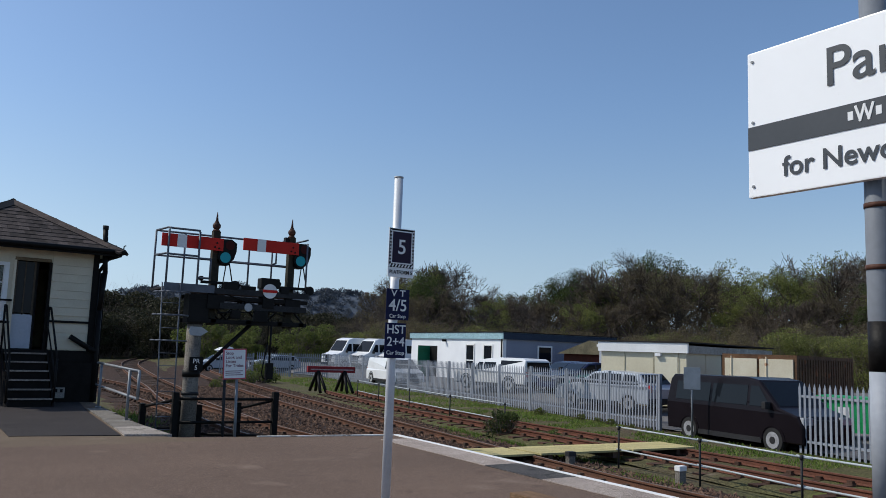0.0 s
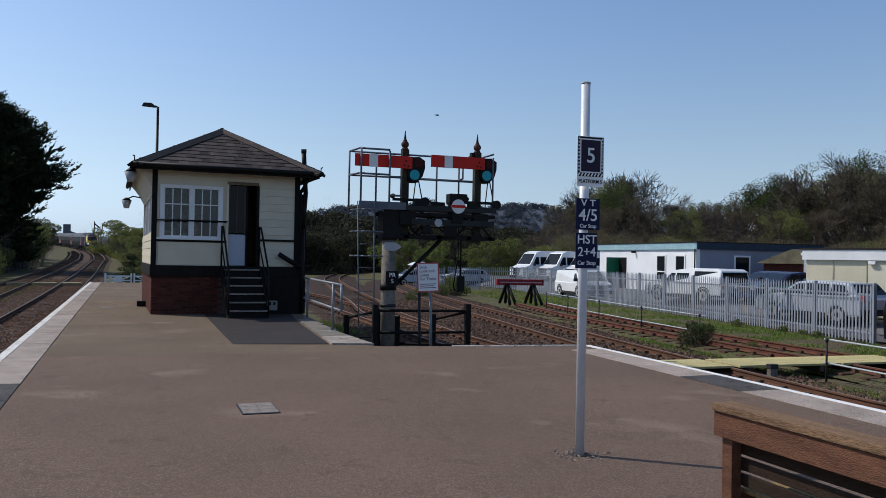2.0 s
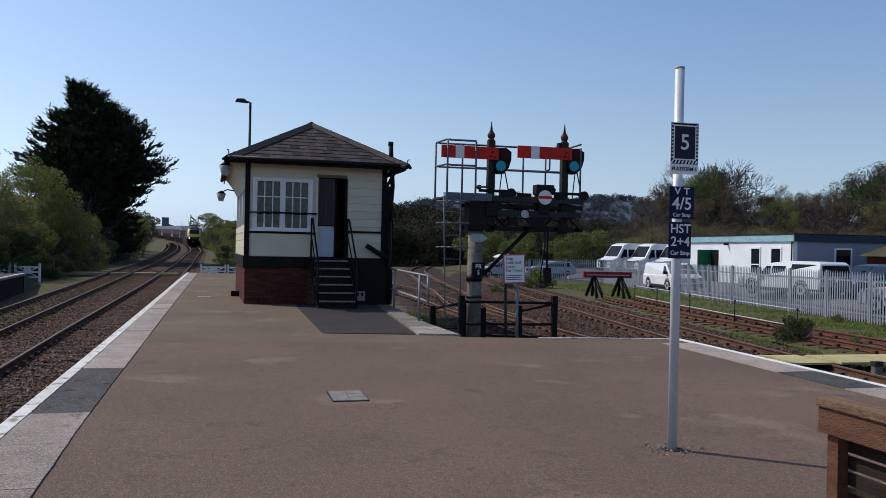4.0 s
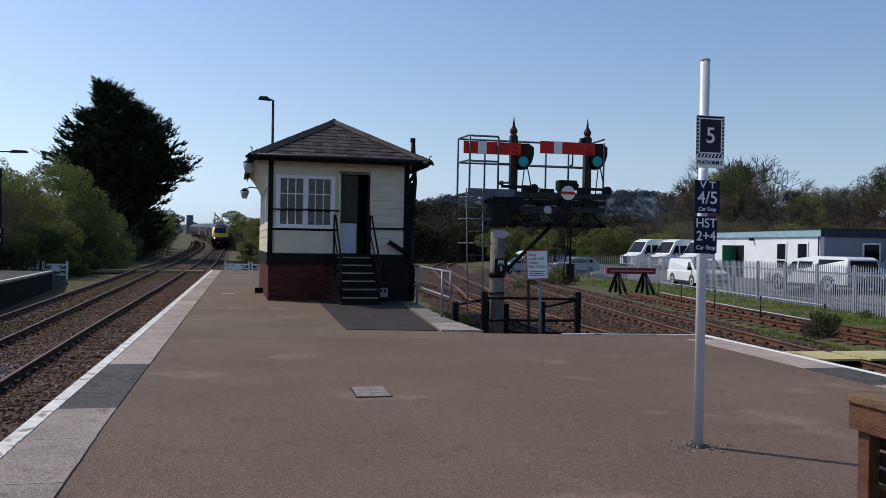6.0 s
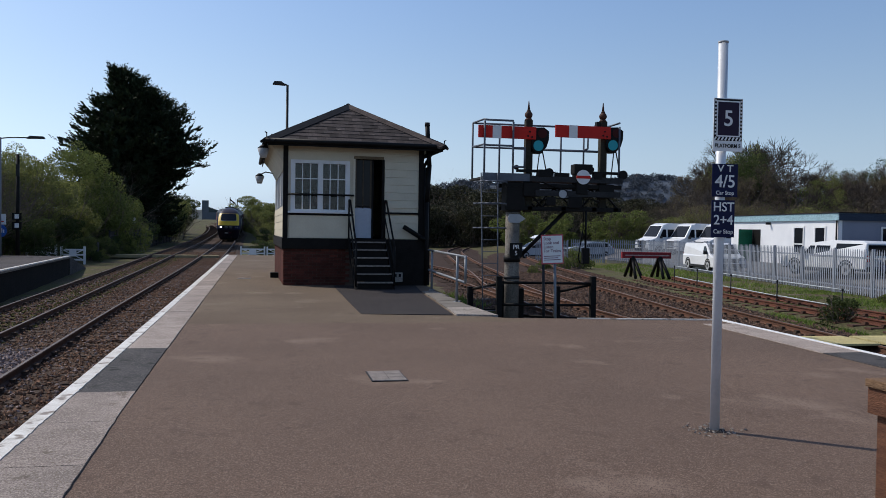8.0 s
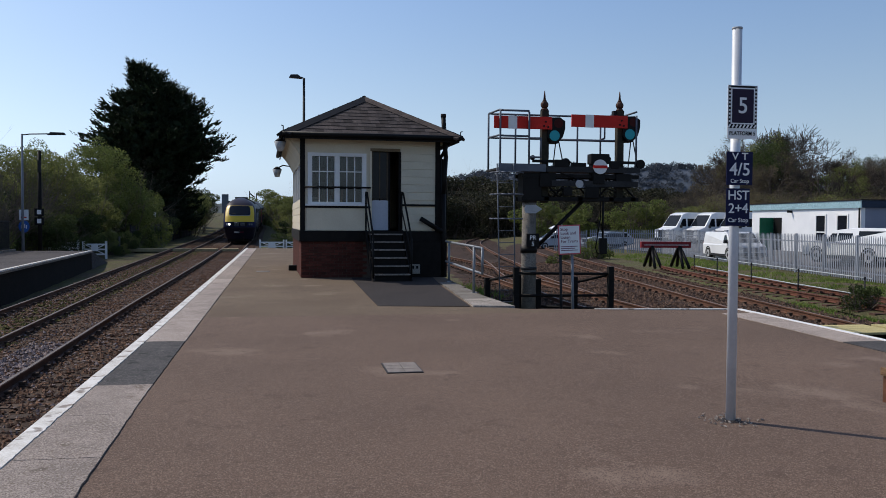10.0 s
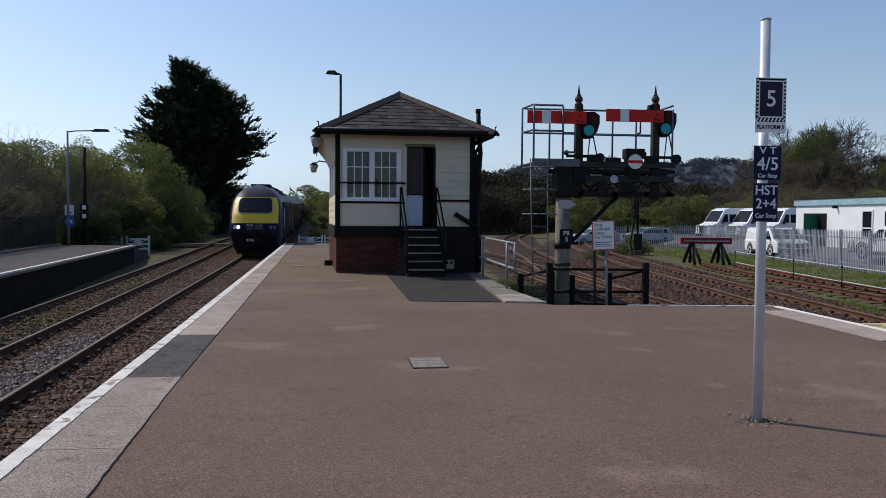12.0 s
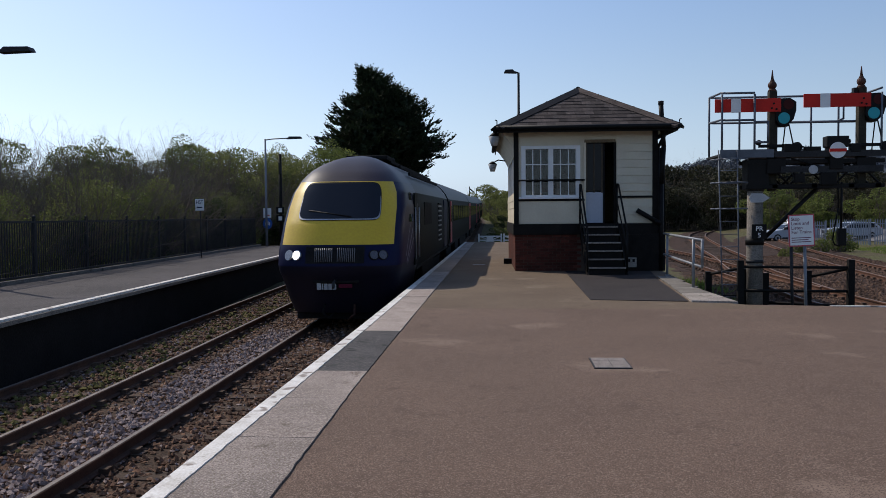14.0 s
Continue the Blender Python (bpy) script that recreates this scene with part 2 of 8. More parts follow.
BRONZE = mat("rusty_finial", (0.09, 0.04, 0.027), (0.05, 0.026, 0.02), 9, 0.6, 0.2, 40)
NAVY = mat("sign_navy", (0.013, 0.016, 0.06), (0.011, 0.013, 0.048), 3, 0.5, fine=0.05, spec=0.12)
PURPLE = mat("sign_purple", (0.032, 0.022, 0.045), (0.025, 0.018, 0.036), 3, 0.5, fine=0.05, spec=0.12)
SIGN_WHITE = mat("sign_white", (0.82, 0.82, 0.82), (0.76, 0.76, 0.75), 3, 0.35, fine=0.06)
SIGN_GREY = mat("sign_dark_grey", (0.04, 0.044, 0.05), (0.033, 0.037, 0.042), 3, 0.4, fine=0.05)
SIGN_PINK = mat("sign_red_border", (0.55, 0.08, 0.11), (0.45, 0.07, 0.09), 3, 0.4, fine=0.05)
SIGN_BLUE = mat("sign_blue", (0.03, 0.12, 0.42), (0.025, 0.1, 0.35), 3, 0.4, fine=0.05)
WOOD = mat("stained_timber", (0.145, 0.066, 0.038), (0.092, 0.042, 0.026), 2.5, 0.7, 0.35, 30, stretch=(9, 1.0, 9), vary=0.2, fine=0.3)
SHADED_WOOD = mat("shaded_timber", (0.034, 0.02, 0.013), (0.023, 0.014, 0.01), 2.5, 0.7, 0.35, 30, stretch=(9, 1.0, 9), fine=0.3)
WOOD_TOP = mat("weathered_timber", (0.23, 0.14, 0.08), (0.14, 0.085, 0.05), 2.5, 0.8, 0.4, 30, stretch=(9, 1.0, 9), fine=0.4)
WOOD_PALE = mat("pale_timber", (0.3, 0.21, 0.1), (0.22, 0.145, 0.07), 2.5, 0.75, 0.35, 30, stretch=(9, 1.0, 9), vary=0.15, fine=0.35)
YELLOW_BOARD = mat("crossing_boards", (0.5, 0.43, 0.2), (0.42, 0.36, 0.18), 2.0, 0.85, 0.2, 40, vary=0.08)
DARK_STEEL = mat("dark_steel", (0.032, 0.032, 0.034), (0.02, 0.02, 0.021), 4, 0.6, 0.1, 40, spec=0.2)
BARK = mat("bark", (0.1, 0.08, 0.065), (0.06, 0.05, 0.042), 6, 0.95, 0.5, 30)
TREE_TWIG = mat("tree_twig", (0.115, 0.092, 0.075), (0.07, 0.056, 0.046), 4, 0.95)
TWIG = mat("twig", (0.16, 0.13, 0.105), (0.105, 0.084, 0.068), 4, 0.95)
DARKGLASS = window_glass("dark_glass", (0.012, 0.014, 0.02), 0.04, 0.3)
CAR_GLASS = window_glass("car_glass", (0.008, 0.01, 0.013), 0.06, 0.18)
BUILD_GLASS = window_glass("window_glass", (0.014, 0.016, 0.02), 0.03, 0.12)
CYAN_LENS = glow("signal_lens_blue_green", (0.0, 0.19, 0.25), 0.14)
RED_LENS = mat("signal_lens_red", (0.06, 0.006, 0.005), rough=0.5, fine=0.0)
HEADLAMP = glow("headlamp_lit", (1.0, 0.98, 0.92), 4.0)
LAMP_OFF = mat("headlamp_unlit", (0.35, 0.37, 0.4), rough=0.15)
TYRE = mat("tyre", (0.02, 0.02, 0.02), (0.03, 0.03, 0.03), 9, 0.85)


# ---- shapes ----
def part(name, bm, material, parent=None, label=""):
    """One mesh object from a bmesh, under its thing."""
    me = bpy.data.meshes.new(name)
    bmesh.ops.recalc_face_normals(bm, faces=bm.faces)
    bm.to_mesh(me)
    bm.free()
    me.materials.append(material)
    ob = new(name, me)
    ob.parent = parent
    return tagged(ob, label)


def from_arrays(name, verts, faces, material, parent=None, smooth=False):
    me = bpy.data.meshes.new(name)
    me.from_pydata([tuple(v) for v in verts], [], [tuple(f) for f in faces])
    me.materials.append(material)
    if smooth:
        me.shade_smooth()
    ob = new(name, me)
    ob.parent = parent
    return ob


def thing(name, label, category, group="", m=None, kind=""):
    ob = new(name)
    ob.empty_display_size = 0.2
    if m is not None:
        ob.matrix_basis = m
    return tagged(ob, label, category, group, kind)


def box(bm, x0, x1, y0, y1, z0, z1, m=None, bevel=0.0):
    vs = [bm.verts.new((x, y, z)) for x in (x0, x1) for y in (y0, y1) for z in (z0, z1)]
    fs = [bm.faces.new([vs[i] for i in q]) for q in ((0, 1, 3, 2), (4, 6, 7, 5), (0, 4, 5, 1), (2, 3, 7, 6), (0, 2, 6, 4), (1, 5, 7, 3))]
    if bevel:
        es = list({e for f in fs for e in f.edges})
        r = bmesh.ops.bevel(bm, geom=es, offset=bevel, segments=2, affect="EDGES", profile=0.7)
        vs = list({v for f in r["faces"] for v in f.verts} | {v for v in vs if v.is_valid})
    if m is not None:
        for v in vs:
            v.co = m @ v.co
    return bm


def boxed(x0, x1, y0, y1, z0, z1, m=None, bevel=0.0):
    return box(bmesh.new(), x0, x1, y0, y1, z0, z1, m, bevel)


def rod(bm, a, b, r, r2=None, seg=10, caps=True):
    """A straight round bar from a to b."""
    a, b = Vector(a), Vector(b)
    r2 = r if r2 is None else r2
    ax = (b - a).normalized()
    u = ax.orthogonal().normalized()
    w = ax.cross(u)
    rings = []
    for p, q in ((a, r), (b, r2)):
        rings.append([bm.verts.new(p + q * (math.cos(k * 2 * math.pi / seg) * u + math.sin(k * 2 * math.pi / seg) * w)) for k in range(seg)])
    for k in range(seg):
        f = bm.faces.new((rings[0][k], rings[0][(k + 1) % seg], rings[1][(k + 1) % seg], rings[1][k]))
        f.smooth = True
    if caps:
        bm.faces.new(rings[0][::-1])
        bm.faces.new(rings[1])
    return bm


def rods(pairs, r, seg=8):
    bm = bmesh.new()
    for a, b in pairs:
        rod(bm, a, b, r, seg=seg)
    return bm


def pipe(pts, r, seg=8):
    """A bent round bar through points."""
    bm = bmesh.new()
    for a, b in zip(pts, pts[1:]):
        rod(bm, a, b, r, seg=seg)
    for p in pts[1:-1]:
        bmesh.ops.create_uvsphere(bm, u_segments=seg, v_segments=6, radius=r * 1.02, matrix=Matrix.Translation(p))
    return bm


def prism(bm, poly, axis, a, b):
    """A polygon drawn out along an axis (0: x, 1: y, 2: z) from a to b."""
    def at(p, d):
        q = list(p)
        q.insert(axis, d)
        return bm.verts.new(q)
    r0, r1 = [at(p, a) for p in poly], [at(p, b) for p in poly]
    bm.faces.new(r0)
    bm.faces.new(r1[::-1])
    for k in range(len(poly)):
        bm.faces.new((r0[k], r1[k], r1[(k + 1) % len(poly)], r0[(k + 1) % len(poly)]))
    return bm


def disc(bm, c, r, y0, y1, seg=24):
    return rod(bm, (c[0], y0, c[1]), (c[0], y1, c[1]), r, seg=seg)


def words(text, size, material, parent, m, name="lettering", squeeze=1.0):
    """Raised letters in the plane of m (x along the line, y up), centred."""
    cu = bpy.data.curves.new(name, "FONT")
    cu.body, cu.size, cu.extrude, cu.align_x, cu.align_y = text, size, 0.0015, "CENTER", "CENTER"
    cu.offset = size * 0.008
    cu.materials.append(material)
    ob = new(name, cu)
    ob.parent = parent
    ob.matrix_basis = m @ Matrix.Diagonal((squeeze, 1, 1, 1))
    return ob


def spline(pts, step=0.5):
    """Even points along a smooth curve through plan points."""
    p = np.array(pts, float)
    p = np.vstack([2 * p[0] - p[1], p, 2 * p[-1] - p[-2]])
    out = []
    for k in range(1, len(p) - 2):
        t = np.linspace(0, 1, 60, endpoint=False)[:, None]
        a, b, c, d = p[k - 1], p[k], p[k + 1], p[k + 2]
        out.append(0.5 * (2 * b + (c - a) * t + (2 * a - 5 * b + 4 * c - d) * t**2 + (3 * b - a - 3 * c + d) * t**3))
    q = np.vstack(out + [p[-2:-1]])
    s = np.r_[0, np.cumsum(np.linalg.norm(np.diff(q, axis=0), axis=1))]
    n = int(s[-1] / step)
    even = np.linspace(0, s[-1], n + 1)
    return np.c_[np.interp(even, s, q[:, 0]), np.interp(even, s, q[:, 1])]


def normals(q):
    d = np.gradient(q, axis=0)
    d /= np.linalg.norm(d, axis=1)[:, None]
    return np.c_[d[:, 1], -d[:, 0]], d          # to the right of the way, along it


def sweep(name, q, profile, material, parent=None, closed=True, rise=None):
    """A profile (side, height) drawn along plan points."""
    nr, _ = normals(q)
    k = len(profile)
    pr = np.array(profile, float)
    up = np.zeros(len(q)) if rise is None else rise(q[:, 1])
    v = np.concatenate([np.c_[q[i] + nr[i] * pr[:, :1], pr[:, 1] + up[i]] for i in range(len(q))])
    f = []
    for i in range(len(q) - 1):
        for j in range(k if closed else k - 1):
            a, b = i * k + j, i * k + (j + 1) % k
            f.append((a, b, b + k, a + k))
    if closed:
        f += [tuple(range(k)), tuple(range((len(q) - 1) * k, len(q) * k))[::-1]]
    return from_arrays(name, v, f, material, parent)


# ---- plan ----
Z_MAIN, Z_BRANCH = -0.9, -0.6        # rail tops
MAIN = [(-3.2, -40), (-3.22, -10), (-3.24, 0), (-3.28, 8), (-3.45, 14), (-3.67, 24), (-3.78, 34), (-3.88, 46), (-4.1, 62), (-4.5, 82), (-5.1, 106), (-5.35, 121), (-5.7, 136), (-8.2, 175), (-12.8, 215), (-21.5, 260), (-33.5, 305), (-49.5, 350)]
FAR = [(-6.15, -40), (-6.2, 0), (-6.25, 8), (-6.5, 17), (-7.05, 37), (-7.6, 64), (-8.55, 106), (-8.85, 121), (-9.3, 136), (-11.8, 175), (-16.4, 215), (-25.5, 260), (-37.5, 305), (-53.5, 350)]
BRANCH_A = [(10.1, -40), (10.2, 0), (10.4, 8.8), (10.8, 12.7), (11.6, 18), (12.3, 22.5), (13.1, 27.7), (14.4, 36), (17.2, 51), (21, 68), (25.5, 83), (37, 112), (55, 145)]
BRANCH_L = [(8.1, 14.6), (8.1, 18.6), (8.12, 21.6), (8.45, 25), (9.2, 31.6), (11.0, 41.5), (12.9, 53), (18.0, 80), (23.5, 101), (34, 134)]
SPUR = [(8.2, 24), (8.5, 31), (8.8, 38), (9.0, 46), (8.2, 58), (5.2, 80), (0.5, 108)]
SIDING = [(14.8, -40), (14.9, 0), (15.2, 8), (15.65, 13), (16, 17), (16.4, 22), (17.1, 28), (18.3, 34.5), (19.1, 38.2)]


def main_z(y):
    """Height of the main line's rails: level by the platforms, then climbing."""
    return np.interp(y, [-50, 14, 22, 30, 43, 58, 85, 103, 137, 175, 250, 350], [-0.9, -0.9, -0.85, -0.79, -0.67, -0.49, -0.2, 0.05, 0.8, 1.6, 3.0, 4.8])


def edge_main(y):
    return float(np.interp(y, [-40, 4, 7.7, 11, 23, 47], [-1.63, -1.82, -1.858, -1.89, -2.06, -2.43]))


def slab_width(y):
    """The coping narrows along the platform; its inner edge is ragged."""
    w = float(np.interp(y, [-10, 4, 7.2, 10.5, 18, 47], [0.7, 0.69, 0.63, 0.6, 0.58, 0.58]))
    return w + 0.007 * noise.noise((y * 2.1, 3.0, 0)) + 0.008 * noise.noise((y * 8.0, 5.0, 0))


def edge_bay(y):
    return 7.2 + 0.048 * y


def edge_opp(y):
    return float(np.interp(y, [-40, 8, 13, 25, 43, 60], [-7.0, -7.15, -7.55, -8.35, -9.7, -10.9]))


def fence_x(y):
    return 17.6 + 0.17 * y


def step01(v):
    v = np.clip(v, 0, 1)
    return v * v * (3 - 2 * v)


def ground_z(x, y):
    x, y = np.asarray(x, float), np.asarray(y, float)
    z = -1.16 + 0.28 * step01((x - 0.5) / 5.5) + 0.14 * step01((x - fence_x(np.clip(y, -20, 60)) + 4.0) / 2.0)
    z = z + 0.42 * step01((-x - 10 - 0.02 * y) / 2.0)
    z = z + 0.2 * step01((x - fence_x(np.clip(y, 0, 60)) - 0.2) / 3.0) * step01((125 - y) / 30)
    z = z + 0.33 * step01((x - fence_x(np.clip(y, 0, 60)) - 0.2) / 1.6) * step01((y - 15) / 14) * step01((125 - y) / 30)
    z = z + (main_z(y) + 0.9) * (1 - step01((x - 1.0) / 12.0))
    far = step01((np.hypot(x, y) - 330) / 200)
    return z * (1 - far) + far * 1.0 + 9.0 * step01((np.hypot(x - 20, y) - 420) / 700)


xs = np.unique(np.r_[np.linspace(-2400, -60, 26), np.linspace(-60, -12, 25), np.linspace(-12, 40, 105), np.linspace(40, 90, 26), np.linspace(90, 2400, 26)])
ys = np.unique(np.r_[np.linspace(-900, -20, 12), np.linspace(-20, 70, 121), np.linspace(70, 160, 31), np.linspace(160, 3000, 30)])
gx, gy = np.meshgrid(xs, ys, indexing="ij")
gv = np.c_[gx.ravel(), gy.ravel(), ground_z(gx, gy).ravel()]
lump = np.array([noise.noise((a * 0.7, b * 0.7, 0)) + 0.5 * noise.noise((a * 2.3, b * 2.3, 4)) for a, b, _ in gv])
gv[:, 2] += 0.03 * lump
n1 = len(ys)
gf = [(i * n1 + j, (i + 1) * n1 + j, (i + 1) * n1 + j + 1, i * n1 + j + 1) for i in range(len(xs) - 1) for j in range(n1 - 1)]
ground = tagged(from_arrays("ground", gv, gf, GRASS_GROUND), "rough grassy ground with bare soil patches", "ground", kind="structure")

# car park, a tarmac sheet over the slope beyond the palisade fence
cxs, cys = np.linspace(0.35, 42, 40), np.linspace(-30, 95, 80)
cv, cf = [], []
for j, y in enumerate(cys):
    for i, d in enumerate(cxs):
        x = fence_x(min(y, 58)) + d
        cv.append((x, y, float(ground_z(x, y)) + 0.055))
for j in range(len(cys) - 1):
    for i in range(len(cxs) - 1):
        a = j * len(cxs) + i
        cf.append((a, a + 1, a + len(cxs) + 1, a + len(cxs)))
tagged(from_arrays("car_park", cv, cf, CARPARK), "grey tarmac car park behind the palisade fence", "car park", kind="structure")


# ---- tracks ----
def bed(name, q, offs, top, material, label, rise=None):
    """A lumpy ballast strip along a track; offs: side, drop."""
    nr, _ = normals(q)
    v, f, k = [], [], len(offs)
    for i in range(len(q)):
        for o, dz in offs:
            p = q[i] + nr[i] * o
            v.append((p[0], p[1], top + (float(rise(p[1])) if rise else 0) + dz + 0.03 * noise.noise((p[0] * 3, p[1] * 3, 1)) + 0.02 * noise.noise((p[0] * 8, p[1] * 8, 7))))
    for i in range(len(q) - 1):
        for j in range(k - 1):
            a = i * k + j
            f.append((a, a + 1, a + k + 1, a + k))
    return tagged(from_arrays(name, v, f, material), label, "ballast", kind="structure")


RAIL = [(-0.07, -0.15), (0.07, -0.15), (0.07, -0.135), (0.012, -0.115), (0.012, -0.045), (0.036, -0.03), (0.036, -0.004), (0.028, 0.0), (-0.028, 0.0), (-0.036, -0.004), (-0.036, -0.03), (-0.012, -0.045), (-0.012, -0.115), (-0.07, -0.135)]


def sleeper_mesh(name, material):
    bm = boxed(-1.3, 1.3, -0.125, 0.125, -0.13, 0.0, bevel=0.012)
    for s in (-1, 1):
        box(bm, s * 0.75 - 0.19, s * 0.75 + 0.19, -0.09, 0.09, 0.0, 0.022)
        for d in (-0.1, 0.1):
            box(bm, s * 0.75 + d - 0.045, s * 0.75 + d + 0.045, -0.06, 0.06, 0.02, 0.075)
    me = bpy.data.meshes.new(name)
    bmesh.ops.recalc_face_normals(bm, faces=bm.faces)
    bm.to_mesh(me)
    bm.free()
    me.materials.append(material)
    return me


SLEEPER_ME = sleeper_mesh("sleeper", SLEEPER)
SLEEPER_RED = sleeper_mesh("sleeper_rusty", mat("sleeper_rusty", (0.095, 0.052, 0.036), (0.06, 0.036, 0.027), 3, 0.9, 0.4, 40, vary=0.25))
rng = np.random.default_rng(5)


def track(pts, z, rail_mat, top_mat, sleepers, label, near=(2.0, 48.0), gauge=0.752, rise=None):
    q = spline(pts, 0.5)
    nr, d = normals(q)
    t = thing("railway_track", label, "railway track", "tracks at the station", kind="structure")
    for s in (-1, 1):
        side = q + nr * s * gauge
        r = sweep("rail", side, [(a, b + z) for a, b in RAIL], rail_mat, t, rise=rise)
        sweep("rail_head", side, [(-0.027, z + 0.0015), (0.027, z + 0.0015), (0.027, z + 0.004), (-0.027, z + 0.004)], top_mat, r, rise=rise)
    far_v, far_f = [], []
    s = np.r_[0, np.cumsum(np.linalg.norm(np.diff(q, axis=0), axis=1))]
    for a in np.arange(0.3, s[-1], 0.72):
        x, y = np.interp(a, s, q[:, 0]), np.interp(a, s, q[:, 1])
        ang = math.atan2(np.interp(a, s, d[:, 1]), np.interp(a, s, d[:, 0])) - math.pi / 2
        zz = z + (float(rise(y)) if rise else 0) - 0.165 + rng.uniform(-0.012, 0.008)
        m = Matrix.Translation((x, y, zz)) @ Matrix.Rotation(ang + rng.uniform(-0.02, 0.02), 4, "Z")
        if near[0] < y < near[1]:
            ob = new("sleeper", sleepers)
            ob.parent, ob.matrix_basis = t, m
        elif y > -6:
            k = len(far_v)
            far_v += [tuple(m @ Vector(c)) for c in ((-1.3, -0.12, 0), (1.3, -0.12, 0), (1.3, 0.12, 0), (-1.3, 0.12, 0), (-1.3, -0.12, -0.1), (1.3, -0.12, -0.1), (1.3, 0.12, -0.1), (-1.3, 0.12, -0.1))]
            far_f += [(k, k + 1, k + 2, k + 3), (k, k + 1, k + 5, k + 4), (k + 2, k + 3, k + 7, k + 6), (k, k + 3, k + 7, k + 4), (k + 1, k + 2, k + 6, k + 5)]
    tagged(from_arrays("sleepers_beyond", far_v, far_f, sleepers.materials[0], t), kind="stuff")
    return t


def climb(y):
    return main_z(y) - Z_MAIN


bed("ballast_main", spline(MAIN, 0.6), [(1.75, -0.25), (1.3, -0.185), (0.9, -0.18), (0.4, -0.185), (-0.4, -0.18), (-0.9, -0.18), (-1.3, -0.175), (-1.7, -0.175), (-2.2, -0.185), (-2.7, -0.2), (-3.3, -0.2), (-3.9, -0.22), (-4.3, -0.42), (-4.7, -0.55), (-5.2, -0.6), (-5.8, -0.62)], Z_MAIN, BALLAST, "brown track ballast between the platforms", climb)
BED = [(3.2, -0.34), (2.2, -0.22), (1.4, -0.165), (0.9, -0.16), (0.4, -0.17), (-0.4, -0.17), (-0.9, -0.16), (-1.4, -0.165), (-2.2, -0.22), (-3.2, -0.34)]
bed("ballast_branch", spline(BRANCH_A, 0.6), BED, Z_BRANCH, BALLAST_R, "rusty brown ballast of the branch line")
bed("ballast_branch_2", spline(BRANCH_L, 0.6), [(a, b - 0.008) for a, b in BED], Z_BRANCH, BALLAST_R, "rusty brown ballast of the loop line")
bed("ballast_spur", spline(SPUR, 0.6), [(a, b - 0.016) for a, b in BED], Z_BRANCH, BALLAST_R, "rusty brown ballast of the connecting line")
bed("ballast_siding", spline(SIDING, 0.6), [(1.5, -0.26), (1.2, -0.19), (0.9, -0.172), (0.4, -0.178), (-0.4, -0.178), (-0.9, -0.172), (-1.2, -0.19), (-1.5, -0.26)], Z_BRANCH, GRASS_GROUND, "overgrown bed of the disused siding")
track(MAIN, Z_MAIN, RUST, STEEL_TOP, SLEEPER_ME, "main line track beside the platform with dark timber sleepers", (2, 60), rise=climb)
track(FAR, Z_MAIN, RUST, STEEL_TOP, SLEEPER_ME, "second main line track beside the opposite platform", (5, 60), rise=climb)
track(BRANCH_A, Z_BRANCH, RUST_BROWN, RUST_TOP, SLEEPER_ME, "branch line track with brown rusty rails", (5, 52))
track(BRANCH_L, Z_BRANCH, RUST_BROWN, RUST_TOP, SLEEPER_ME, "curving loop track ending behind the platform ramp", (14, 55))
track(SPUR, Z_BRANCH + 0.002, RUST_BROWN, RUST_TOP, SLEEPER_ME, "connecting track running behind the signal box", (31, 50))
track(SIDING, Z_BRANCH, RUST_RED, RUST_RED_TOP, SLEEPER_RED, "disused siding with red rusty rails in grass", (5, 38))


def stones(name, n, xa, xb, ya, yb, z, material, size, label, seed):
    """Loose ballast stones lying between and beside the rails."""
    r = np.random.default_rng(seed)
    base = np.array([(1, 0, 0), (-1, 0, 0), (0, 1, 0), (0, -1, 0), (0, 0, 1), (0, 0, -1)], float)
    tri = np.array([(0, 2, 4), (2, 1, 4), (1, 3, 4), (3, 0, 4), (2, 0, 5), (1, 2, 5), (3, 1, 5), (0, 3, 5)])
    y = ya + (yb - ya) * r.random(n) ** 1.5
    x = xa + (xb - xa) * r.random(n)
    sc = size * (0.55 + 0.9 * r.random((n, 1, 3)))
    an = r.random(n) * 6.283
    v = base[None] * sc + r.normal(0, 0.16, (n, 6, 3)) * size
    c, s = np.cos(an)[:, None], np.sin(an)[:, None]
    v = np.stack([v[..., 0] * c - v[..., 1] * s, v[..., 0] * s + v[..., 1] * c, v[..., 2] * 0.75], -1)
    dx = np.interp(y, [p[1] for p in MAIN], [p[0] for p in MAIN]) + 3.3 if z < -0.8 else 0
    v += np.stack([x + dx, y, z + (main_z(y) + 0.9 if z < -0.8 else 0) + r.normal(0, 0.008, n)], -1)[:, None]
    f = (tri[None] + 6 * np.arange(n)[:, None, None]).reshape(-1, 3)
    return tagged(from_arrays(name, v.reshape(-1, 3), f, material), label, "ballast", kind="stuff")


